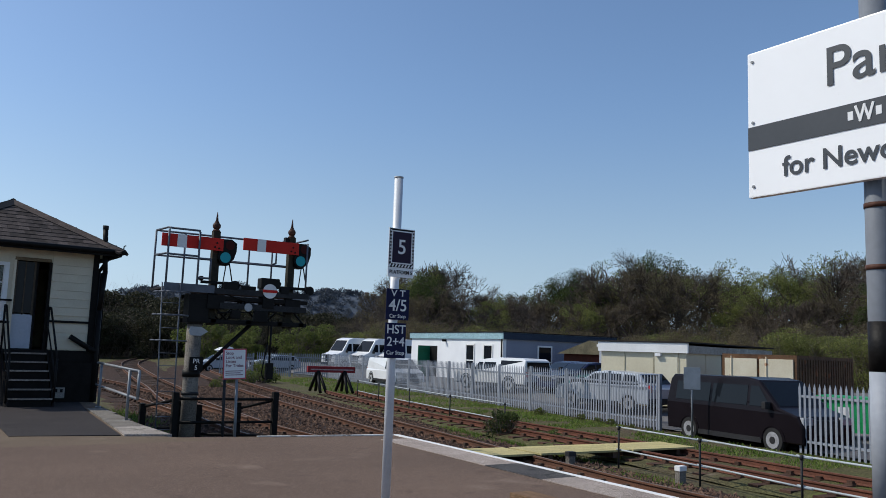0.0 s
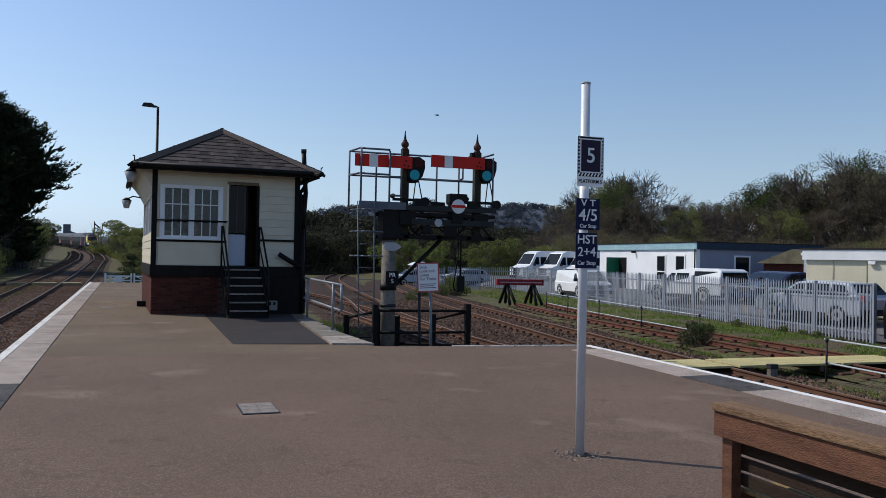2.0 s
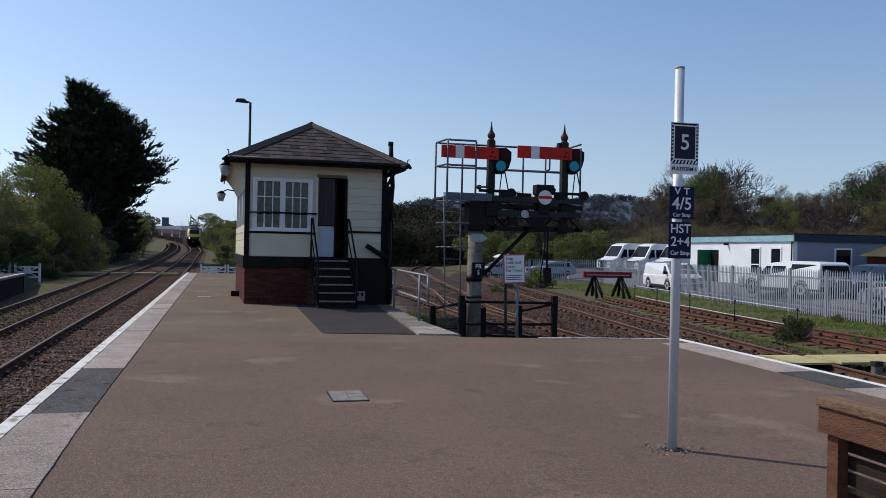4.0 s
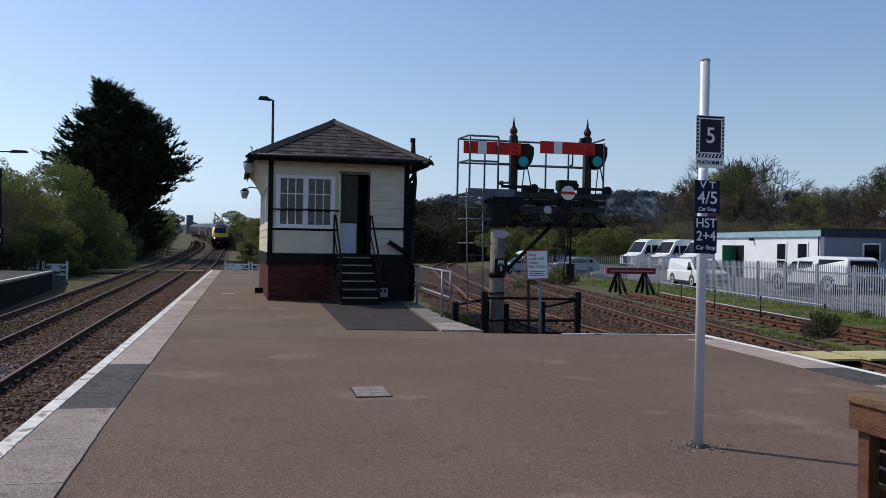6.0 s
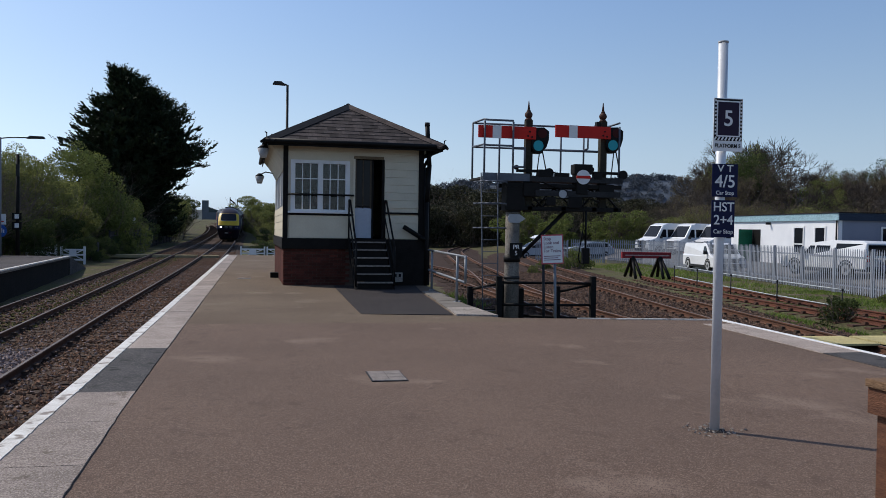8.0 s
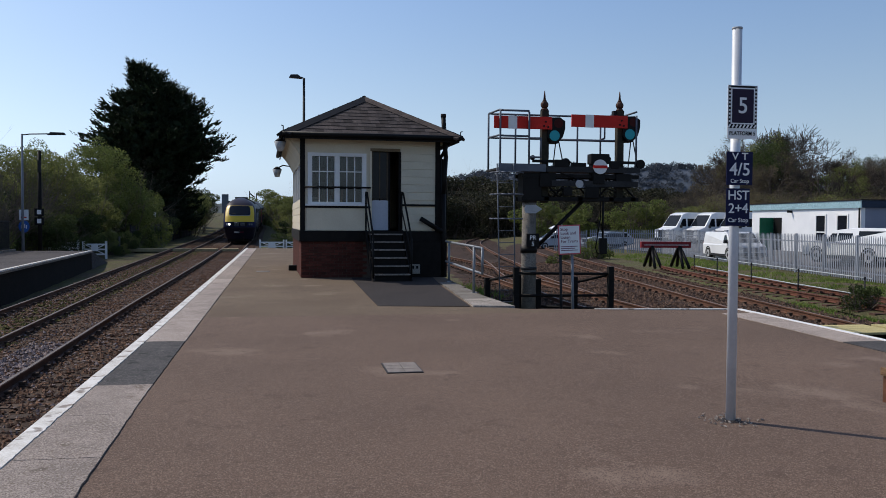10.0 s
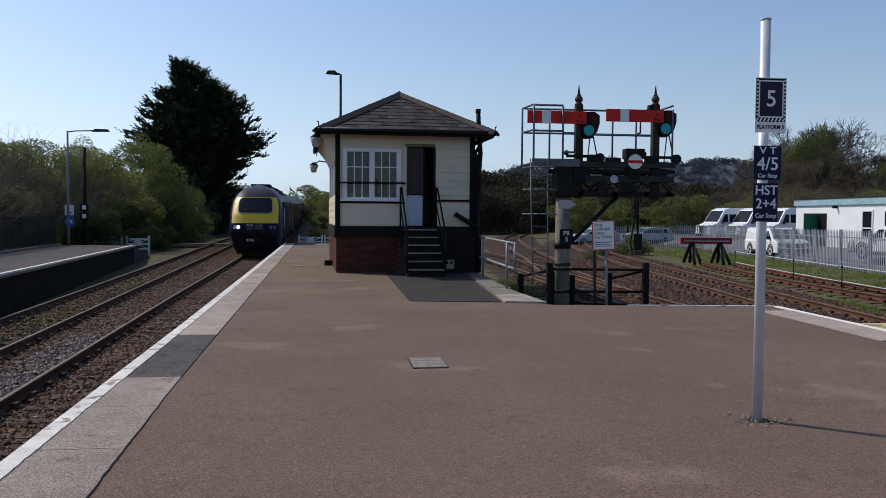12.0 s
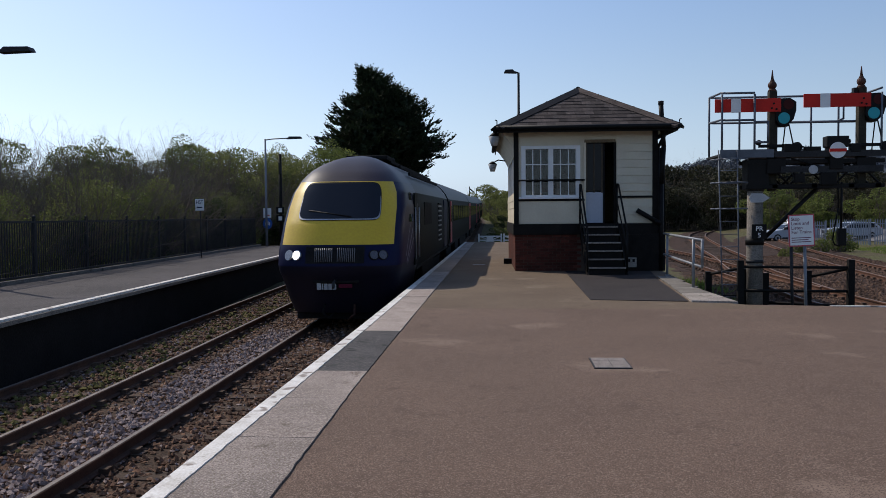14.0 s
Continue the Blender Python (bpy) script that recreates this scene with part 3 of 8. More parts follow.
stones("ballast_stones_grey", 3000, -5.0, -4.1, 3.5, 18, Z_MAIN - 0.145, STONE_A, 0.036, "loose pale grey ballast stones between the tracks", 3)
stones("ballast_stones_brown", 34000, -7.5, -1.9, 3.5, 70, Z_MAIN - 0.165, STONE_B, 0.034, "loose brown ballast stones between the rails", 4)
stones("ballast_stones_mixed", 5200, -7.3, -2.0, 3.5, 50, Z_MAIN - 0.16, STONE_A, 0.03, "pale ballast stones scattered among the brown", 9)
stones("ballast_moss", 2000, -6.9, -5.3, 3.5, 64, Z_MAIN - 0.15, mat("moss", (0.14, 0.125, 0.04), (0.085, 0.075, 0.03), 6, 0.95, 0.3, 60), 0.05, "yellow-green moss among the ballast", 10)


def bed_stones(name, pts, ya, yb, n, label, seed):
    """Loose stones lying along a branch track."""
    r = np.random.default_rng(seed)
    q = spline(pts, 0.5)
    nr, _ = normals(q)
    ok = np.where((q[:, 1] > ya) & (q[:, 1] < yb))[0]
    k = r.choice(ok, n)
    o = r.uniform(-2.3, 2.3, n)
    p = q[k] + nr[k] * o[:, None] + r.uniform(-0.25, 0.25, (n, 2))
    z = Z_BRANCH - 0.16 - 0.075 * np.clip(np.abs(o) - 1.4, 0, 1)
    base = np.array([(1, 0, 0), (-1, 0, 0), (0, 1, 0), (0, -1, 0), (0, 0, 1), (0, 0, -1)], float)
    tri = np.array([(0, 2, 4), (2, 1, 4), (1, 3, 4), (3, 0, 4), (2, 0, 5), (1, 2, 5), (3, 1, 5), (0, 3, 5)])
    v = base[None] * (0.04 * (0.5 + r.random((n, 1, 3)))) + r.normal(0, 0.008, (n, 6, 3)) + np.c_[p, z][:, None]
    f = (tri[None] + 6 * np.arange(n)[:, None, None]).reshape(-1, 3)
    return tagged(from_arrays(name, v.reshape(-1, 3), f, STONE_C), label, "ballast", kind="stuff")


bed_stones("ballast_stones_branch", BRANCH_A, 8, 45, 13000, "loose brown ballast stones along the branch", 6)
bed_stones("ballast_stones_loop", BRANCH_L, 15, 45, 9000, "loose brown ballast stones along the loop", 7)


# ---- platforms ----
def platform(name, left, right, ys_, top, depth, material, side, label):
    """A platform body: asphalt top and masonry walls; left and right give x at y."""
    n_ = len(ys_)
    nx = 14
    v, f = [], []
    for y in ys_:
        for k in range(nx):
            x = left(y) + (right(y) - left(y)) * k / (nx - 1)
            v.append((x, y, top + 0.006 * noise.noise((x * 0.5, y * 0.5, 2))))
    for j in range(n_ - 1):
        for k in range(nx - 1):
            a = j * nx + k
            f.append((a, a + 1, a + nx + 1, a + nx))
    top_ob = tagged(from_arrays(name, v, f, material), label, "platform", kind="structure")
    wv, wf = [], []
    ring = [(left(y) + 0.03, y) for y in ys_] + [(right(y) - 0.03, y) for y in ys_[::-1]]
    for x, y in ring:
        wv += [(x, y, top - 0.012), (x, y, top - depth)]
    m_ = len(ring)
    for k in range(m_):
        a, b = 2 * k, 2 * ((k + 1) % m_)
        wf.append((a, b, b + 1, a + 1))
    w = from_arrays("platform_wall", wv, wf, side)
    w.parent = top_ob
    return top_ob


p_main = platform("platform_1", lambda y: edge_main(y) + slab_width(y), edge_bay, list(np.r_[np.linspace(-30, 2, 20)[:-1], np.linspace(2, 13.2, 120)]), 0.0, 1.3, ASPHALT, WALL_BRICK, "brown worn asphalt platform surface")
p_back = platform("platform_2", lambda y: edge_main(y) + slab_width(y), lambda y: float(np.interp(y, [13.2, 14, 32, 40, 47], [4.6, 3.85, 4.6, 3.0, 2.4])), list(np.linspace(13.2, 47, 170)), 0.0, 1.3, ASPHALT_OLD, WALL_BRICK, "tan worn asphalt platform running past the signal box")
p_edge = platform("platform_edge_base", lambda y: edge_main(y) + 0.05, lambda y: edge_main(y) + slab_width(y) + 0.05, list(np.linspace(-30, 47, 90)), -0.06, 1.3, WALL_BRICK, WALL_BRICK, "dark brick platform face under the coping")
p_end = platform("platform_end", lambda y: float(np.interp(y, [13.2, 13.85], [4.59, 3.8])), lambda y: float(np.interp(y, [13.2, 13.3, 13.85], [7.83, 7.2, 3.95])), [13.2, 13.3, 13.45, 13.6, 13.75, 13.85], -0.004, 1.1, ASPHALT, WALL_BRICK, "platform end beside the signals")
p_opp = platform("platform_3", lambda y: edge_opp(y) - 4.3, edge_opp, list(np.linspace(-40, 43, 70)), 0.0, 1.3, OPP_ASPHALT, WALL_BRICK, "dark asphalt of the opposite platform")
rampv = []
for y, z in ((43.0, 0.0), (48.5, -0.85)):
    rampv += [(edge_opp(y) - 4.3, y, z), (edge_opp(y), y, z), (edge_opp(y) - 4.3, y, -1.3), (edge_opp(y), y, -1.3)]
tagged(from_arrays("platform_ramp", rampv, [(0, 1, 5, 4), (1, 3, 7, 5), (0, 4, 6, 2), (4, 5, 7, 6)], OPP_ASPHALT), "asphalt ramp at the end of the opposite platform", "ramp", kind="structure")


def strip(name, x_of, w, ya, yb, z, material, label, h=0.02, step=0.5):
    """A thin painted or laid strip beside a platform edge."""
    q = [(x_of(y), y) for y in np.linspace(ya, yb, max(2, int((yb - ya) / step)))]
    v, f = [], []
    for x, y in q:
        ww = w(y) if callable(w) else w
        v += [(x, y, z - h), (x, y, z), (x + ww, y, z), (x + ww, y, z - h)]
    for k in range(len(q) - 1):
        a = 4 * k
        f += [(a, a + 4, a + 5, a + 1), (a + 1, a + 5, a + 6, a + 2), (a + 2, a + 6, a + 7, a + 3)]
    e = 4 * (len(q) - 1)
    f += [(0, 1, 2, 3), (e + 3, e + 2, e + 1, e)]
    ob = from_arrays(name, v, f, material)
    return tagged(ob, label, "", kind="structure") if label else ob


cuts = [-6, -4.6, -3.25, -1.9, -0.5, 0.85, 2.2, 3.8, 5.37, 6.57, 7.76, 10.54, 13.16, 15.1, 17.09, 18.81]
while cuts[-1] < 46:
    cuts.append(min(47, cuts[-1] + (1.5 if len(cuts) % 3 else 1.75)))
coping = thing("platform_coping", "row of worn concrete coping slabs with a dark repaired patch", "coping", kind="structure")
for ya, yb in zip(cuts, cuts[1:]):
    dark = abs(ya - 7.76) < 0.01
    h = strip("coping_slab", edge_main, lambda y: slab_width(y) - 0.004, ya + 0.004, yb - 0.004, (0.012 if not dark else 0.008) + random.uniform(-0.003, 0.003), PATCH if dark else SLAB, "", 0.1, 0.1 if ya < 20 else 0.3)
    h.parent = coping
line = strip("edge_line", lambda y: edge_main(y) - 0.004, lambda y: 0.125 + 0.008 * noise.noise((y * 3.0, 1.0, 0)) + 0.014 * noise.noise((y * 13.0, 2.0, 0)), -6, 47, 0.019, WHITE_LINE, "worn white line along the platform edge", 0.02, 0.06)
strip("coping_strip_bay", lambda y: edge_bay(y) - 0.62, 0.6, 9.3, 12.6, 0.009, SLAB, "pale worn concrete strip beside the bay edge", 0.02)
strip("coping_strip_bay_2", lambda y: edge_bay(y) - 0.62, 0.6, 8.0, 9.29, 0.009, PATCH, "dark repaired strip beside the bay edge", 0.02)
strip("coping_strip_bay_3", lambda y: edge_bay(y) - 0.62, 0.6, -6, 7.99, 0.009, SLAB, "worn concrete strip beside the bay edge", 0.02)
strip("edge_line_bay", lambda y: edge_bay(y) - 0.03, 0.09, -6, 13.2, 0.0165, WHITE, "white painted bay platform edge", 0.09)
strip("edge_line_opposite", lambda y: edge_opp(y) - 0.12, 0.14, -40, 43, 0.0165, WHITE_LINE, "white painted edge of the opposite platform", 0.035)
strip("coping_opposite", lambda y: edge_opp(y) - 0.03, 0.1, -40, 43, -0.02, CONCRETE, "grey concrete lip of the opposite platform", 0.07)
line_end = bmesh.new()
prism(line_end, [(7.83, 13.2), (7.86, 13.27), (6.9, 13.4), (5.3, 13.63), (5.3, 13.58), (6.9, 13.34)], 2, -0.02, 0.014)
tagged(part("edge_line_end", line_end, WHITE_LINE), "faint white line along the platform end", "line", kind="structure")

# patch of newer tarmac by the steps, pale paving beside the rail, inspection cover
bm = bmesh.new()
prism(bm, [(1.6, 20.9), (1.56, 14.55), (3.2, 14.3), (3.5, 18.7), (3.85, 22.0), (1.62, 22.0)], 2, -0.02, 0.012)
tagged(part("new_tarmac_patch", bm, TARMAC), "dark newer tarmac patch in front of the steps", "tarmac", kind="structure")
paving = thing("edge_paving", "row of pale paving stones beside the handrail", "paving", kind="structure")
for k, (ya, yb, xa, xb) in enumerate(((14.22, 15.5, 3.24, 3.9), (15.52, 17.1, 3.34, 3.86), (17.12, 18.6, 3.47, 3.9), (18.62, 19.9, 3.56, 3.95))):
    bm = bmesh.new()
    prism(bm, [(xa, ya), (xb + 0.06, ya - 0.2), (xb, yb), (xa + 0.1, yb)], 2, -0.05, 0.03 - 0.004 * (k % 2))
    part("paving_stone", bm, PALE_STONE if k == 0 else CONCRETE, paving)
COVER_GREY = mat("cover_grey", (0.27, 0.235, 0.21), (0.19, 0.165, 0.147), 12, 0.8, 0.4, 90, fine=0.4)
cover = thing("inspection_cover", "small grey metal inspection cover let into the asphalt", "manhole cover", kind="structure")
part("cover_frame", boxed(0.965, 1.335, 8.01, 8.6, -0.03, 0.008), DARK_STEEL, cover)
for k in range(2):
    for j in range(3):
        part("cover_plate", boxed(0.98 + 0.174 * k, 1.148 + 0.174 * k, 8.03 + 0.186 * j, 8.208 + 0.186 * j, 0.0, 0.0125, bevel=0.003), COVER_GREY, cover)
bm = boxed(-1.0, -0.62, 25.0, 25.3, -0.02, 0.012, bevel=0.003)
tagged(part("drain_cover", bm, mat("drain_iron", (0.36, 0.34, 0.33), (0.22, 0.21, 0.2), 9, 0.7, 0.4, 60, fine=0.4)), "small pale drain cover in the platform", "drain cover", kind="structure")


# ---- signal box ----
LEVER_STEEL = mat("steel_grip", (0.5, 0.5, 0.5), rough=0.35, metal=0.6)


def signal_box():
    t = thing("signal_box", "cream boarded signal box on a red brick base, slate roof", "signal box", m=pose(0.29, 22.2, 0, 0, 0, 1.6))
    W, D = 3.78, 7.0
    # brick base: a mortar core with bricks proud of it
    base = part("brick_base", boxed(0.02, W - 0.02, 0.02, D, -0.05, 0.98), MORTAR, t)
    bm = boxed(-0.104, 0.104, -0.012, 0.03, -0.033, 0.033, bevel=0.006)
    me = bpy.data.meshes.new("brick")
    bmesh.ops.recalc_face_normals(bm, faces=bm.faces)
    bm.to_mesh(me)
    bm.free()
    me.materials.append(BRICK)
    for r in range(13):
        x = 0.11 if r % 2 else 0.0
        while x < W:
            if x < 1.75 or x > 3.0:
                ob = new("brick", me)
                ob.parent, ob.matrix_basis = base, Matrix.Translation((min(max(x, 0.1), W - 0.1), 0.012 - random.uniform(0, 0.004), 0.04 + r * 0.0755))
            x += 0.222
        y = 0.18 if r % 2 else 0.3
        while y < 1.6:
            ob = new("brick", me)
            ob.parent, ob.matrix_basis = base, Matrix.Translation((0.012, y, 0.04 + r * 0.0755)) @ Matrix.Rotation(-math.pi / 2, 4, "Z")
            y += 0.222
    side = bmesh.new()
    box(side, 0.004, 0.02, 1.62, D, -0.05, 0.98)
    part("brick_side", side, BRICK, t)
    part("base_beam", boxed(-0.05, W + 0.05, -0.06, D, 0.98, 1.27, bevel=0.012), BLACK_TIMBER, t, "black timber beam over the bricks")
    # walls: front split round window and door, and sides
    for name, x0, x1, z0, z1 in (("front_wall", 0.0, 0.2, 1.27, 3.82), ("front_wall", 0.2, 1.72, 3.34, 3.82), ("front_wall", 0.2, 1.72, 1.27, 1.96), ("front_wall", 1.72, 1.86, 1.27, 3.82),
                             ("front_wall", 1.86, 2.68, 3.44, 3.82), ("front_wall", 2.68, W, 1.27, 3.82)):
        part(name, boxed(x0, x1, 0.0, 0.1, z0, z1), CREAM, t)
    part("side_wall", boxed(W - 0.1, W, 0.1, D, 1.27, 3.82), CREAM, t)
    part("back_wall", boxed(0, W, D - 0.1, D, 1.27, 3.82), CREAM, t)
    part("interior_floor", boxed(0.1, W - 0.1, 0.1, D - 0.1, 1.2, 1.26), SLEEPER, t)
    # inner wall and ceiling coloured dark to keep the room dim
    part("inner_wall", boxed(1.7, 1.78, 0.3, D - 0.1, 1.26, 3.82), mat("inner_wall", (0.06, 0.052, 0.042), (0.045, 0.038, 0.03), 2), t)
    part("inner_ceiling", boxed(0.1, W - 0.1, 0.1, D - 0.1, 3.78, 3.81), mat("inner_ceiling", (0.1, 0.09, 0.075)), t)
    part("side_wall", boxed(0.0, 0.1, 0.1, D, 1.27, 2.02), CREAM, t)
    part("side_wall", boxed(0.0, 0.1, 0.1, D, 3.15, 3.82), CREAM, t)
    for y in (0.1, 2.3, 4.6, 6.8):
        part("side_mullion", boxed(0.0, 0.1, y, y + 0.16, 2.02, 3.15), WHITE, t)
    for k in range(3):
        y = 0.26 + 2.28 * k
        w = part("side_window", boxed(0.045, 0.05, y, y + 2.05, 2.02, 3.15), DIM_PANE, t)
        w.visible_shadow = False
        for yy in np.linspace(y + 0.5, y + 1.5, 3):
            part("glazing_bar", boxed(0.025, 0.075, yy - 0.02, yy + 0.02, 2.02, 3.15), WHITE, w)
    # lapped boards
    for k in range(12):
        z = 1.29 + k * 0.21
        m = Matrix.Translation((0, 0, z)) @ Matrix.Rotation(radians(-3.2), 4, "X")
        if not (1.9 < z < 2.0):
            part("weatherboard", boxed(2.71, W - 0.12, -0.022, 0.0, 0, 0.207, m), CREAM, t)
        if z > 3.5:
            part("weatherboard", boxed(0.14, 2.7, -0.02, 0.0, 0, 0.207, m), CREAM, t)
        ms = Matrix.Translation((0, 0, z)) @ Matrix.Rotation(radians(3.2), 4, "Y")
        if z < 1.95 or z > 3.3:
            part("weatherboard", boxed(-0.022, 0.0, 0.14, D, 0, 0.207, ms), CREAM, t)
    part("wall_panel", boxed(0.14, 1.84, -0.024, 0.0, 1.28, 1.93), CREAM, t)
    for x0, x1 in ((-0.03, 0.1), (W - 0.12, W + 0.02)):
        part("corner_post", boxed(x0, x1, -0.045, 0.06, 1.27, 3.82, bevel=0.008), BLACK_TIMBER, t)
    for x0, x1, z in ((0.1, 1.86, 1.885), (2.68, W - 0.12, 1.955)):
        part("timber_band", boxed(x0, x1, -0.04, 0.0, z, z + 0.055), BLACK_TIMBER, t)
    # window: two sashes of nine panes
    win = part("front_window", boxed(0.2, 1.72, 0.055, 0.06, 1.96, 3.34), DIM_PANE, t, "white framed sash window with small panes")
    win.visible_shadow = False
    for x0, x1, z0, z1 in ((0.17, 1.75, 3.28, 3.37), (0.17, 1.75, 1.95, 2.05), (0.17, 0.27, 2.05, 3.28), (1.65, 1.75, 2.05, 3.28), (0.91, 1.01, 2.05, 3.28)):
        part("window_frame", boxed(x0, x1, -0.03, 0.06, z0, z1, bevel=0.006), WHITE, win)
    part("window_sill", boxed(0.1, 1.8, -0.09, 0.02, 1.945, 1.995, bevel=0.006), WHITE, win)
    for xa in (0.27, 1.01):
        for k in (1, 2):
            x = xa + 0.64 * k / 3
            part("glazing_bar", boxed(x - 0.013, x + 0.013, 0.02, 0.05, 2.05, 3.28), WHITE, win)
            z = 2.05 + 1.23 * k / 3
            part("glazing_bar", boxed(xa, xa + 0.64, 0.012, 0.05, z - 0.013, z + 0.013), WHITE, win)
        for x0, x1 in ((xa, xa + 0.022), (xa + 0.618, xa + 0.64)):
            part("sash_stile", boxed(x0, x1, 0.0, 0.045, 2.05, 3.28), WHITE, win)
    # inside: block shelf with instruments, lever frame, desk and curtains
    part("block_shelf", boxed(0.3, 1.6, 1.4, 1.65, 2.66, 2.71), WOOD, t)
    for k in range(5):
        part("shelf_instrument", boxed(0.35 + 0.25 * k, 0.53 + 0.25 * k, 1.42, 1.6, 2.71, 2.71 + 0.2 + 0.05 * (k % 2), bevel=0.01), WOOD_TOP if k % 2 else WOOD, t)
    part("lever_frame", boxed(0.5, 1.3, 2.2, 5.6, 1.26, 1.5), DARK_STEEL, t)
    for k in range(14):
        y = 2.4 + 0.23 * k
        lv = part("lever", rods([((0.9, y, 1.5), (0.82 if k % 4 else 1.1, y, 2.75))], 0.022, 6), (RED, SIGN_BLUE, WHITE, BLACK)[k % 4], t)
        part("lever_grip", rods([((0.815 if k % 4 else 1.105, y, 2.62), (0.8 if k % 4 else 1.12, y, 2.86))], 0.026, 6), LEVER_STEEL, lv)
    part("desk_top", boxed(0.2, 1.6, 0.35, 0.95, 2.0, 2.04, bevel=0.005), WOOD_TOP, t)
    for x0, w_, h_, c_ in ((0.3, 0.18, 0.14, SIGN_WHITE), (0.56, 0.12, 0.22, GREY_PAINT), (0.78, 0.2, 0.1, SIGN_WHITE), (1.12, 0.14, 0.2, SIGN_WHITE), (1.36, 0.2, 0.13, WOOD_PALE)):
        part("desk_item", boxed(x0, x0 + w_, 0.42, 0.6, 2.04, 2.04 + h_, bevel=0.02), c_, t)
    # dark board added over the cream back wall, to dim the room
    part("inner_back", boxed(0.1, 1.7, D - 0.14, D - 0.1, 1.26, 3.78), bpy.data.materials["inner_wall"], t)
    # doorway with a part-open door
    part("door_lintel", boxed(1.86, 2.68, -0.03, 0.08, 3.44, 3.52), mat("brown_lintel", (0.2, 0.15, 0.09)), t)
    part("door_jamb", boxed(1.84, 1.9, -0.03, 0.1, 1.27, 3.44), CREAM, t)
    part("door_jamb", boxed(2.64, 2.7, -0.03, 0.1, 1.27, 3.44), BLACK_TIMBER, t)
    door = part("door", boxed(1.9, 2.36, 0.06, 0.1, 1.29, 2.12, bevel=0.005), mat("door_grey_blue", (0.46, 0.5, 0.57), (0.42, 0.46, 0.53), 1.5, 0.5, fine=0.04), t, "grey-blue lower door panel with glass above")
    part("door_glass", boxed(1.94, 2.32, 0.075, 0.085, 2.16, 3.42), BUILD_GLASS, door)
    for x0, x1 in ((1.9, 1.945), (2.315, 2.36), (2.11, 2.14)):
        part("door_stile", boxed(x0, x1, 0.06, 0.1, 2.1, 3.44), mat("door_dark", (0.09, 0.07, 0.05)), door)
    part("door_edge", boxed(2.36, 2.42, 0.09, 0.5, 1.29, 3.42), BLACK_TIMBER, door)
    # roof: hipped, slated
    ex, ez, az, ay = 0.46, 3.84, 5.12, 1.75
    x0, x1, y0, y1 = -ex, W + ex, -ex, D + ex
    cx = W / 2
    bm = bmesh.new()
    vs = [bm.verts.new(p) for p in ((x0, y0, ez), (x1, y0, ez), (x1, y1, ez), (x0, y1, ez), (cx, ay, az), (cx, y1 - ay - ex, az))]
    for f in ((0, 1, 4), (1, 2, 5, 4), (2, 3, 5), (3, 0, 4, 5), (3, 2, 1, 0)):
        bm.faces.new([vs[i] for i in f])
    roof = part("roof", bm, SLATE, t, "weathered grey-brown slate roof")
    bm = boxed(-0.122, 0.122, -0.0, 0.3, 0.0, 0.016, bevel=0.0)
    me = bpy.data.meshes.new("slate")
    bm.to_mesh(me)
    bm.free()
    me.materials.append(SLATE)
    slope = math.atan2(az - ez, ay + ex)
    rows = 11
    for r in range(rows):
        a = r / rows
        y, z = y0 + (ay - y0) * a, ez + (az - ez) * a
        half = (W / 2 + ex) * (1 - a) - 0.1
        n_ = int(2 * half / 0.25)
        for k in range(n_ + 1):
            x = cx - half + 0.12 + (2 * half - 0.24) * (k + (0.5 if r % 2 else 0)) / max(n_, 1)
            if x > cx + half - 0.05:
                continue
            ob = new("slate", me)
            ob.parent = roof
            ob.matrix_basis = Matrix.Translation((x, y - 0.02, z + 0.012)) @ Matrix.Rotation(slope - 0.06 + random.uniform(-0.01, 0.02), 4, "X") @ Matrix.Rotation(random.uniform(-0.02, 0.02), 4, "Z")
    slates, fcs = [], []
    for sgn in (-1, 1):
        for r in range(12):
            for k in range(32):
                a = r / 12
                x = cx + sgn * (W / 2 + ex) * (1 - a)
                ya, yb = y0 + (ay - y0) * a + 0.16, y1 - (ay + ex) * a
                y = ya + (yb - ya) * (k + 0.5 * (r % 2)) / 32
                w = (yb - ya) / 32 * 0.97
                z = ez + (az - ez) * a + 0.014 + random.uniform(0, 0.008)
                xb, zb = x - sgn * (W / 2 + ex) / 12 * 1.15, z + (az - ez) / 12 * 1.1
                c = len(slates)
                slates += [(x, y, z), (x, y + w, z), (xb, y + w, zb), (xb, y, zb)]
                fcs.append((c, c + 1, c + 2, c + 3))
    tagged(from_arrays("side_slates", slates, fcs, SLATE, roof), kind="stuff")
    # broad folded hip tiles down both front corners, and the ridge
    apex = Vector((cx, ay, az))
    # left hip black as if in shade, right hip brown as if lit
    for corner, inward, m_ in ((Vector((x0, y0, ez)), 1, BLACK), (Vector((x1, y0, ez)), -1, LIT_HIP_TILE)):
        run = apex - corner
        out = corner - run.normalized() * 0.06
        for nrm in (Vector((0, -(az - ez), ay + ex)).normalized(), Vector((-inward * (az - ez), 0, W / 2 + ex)).normalized()):
            side_way = nrm.cross(run).normalized()
            if (side_way.x * inward if abs(nrm.x) < 0.01 else side_way.y) < 0:
                side_way = -side_way
            for k in range(9):
                a, b = out.lerp(apex, k / 9), out.lerp(apex, (k + 1) / 9)
                lift = 0.066
                q = [a, b, b + side_way * 0.23, a + side_way * 0.23]
                v = [c - nrm * 0.01 for c in q] + [c + nrm * lift for c in q[:2]] + [c + nrm * (lift - 0.015) for c in q[2:]]
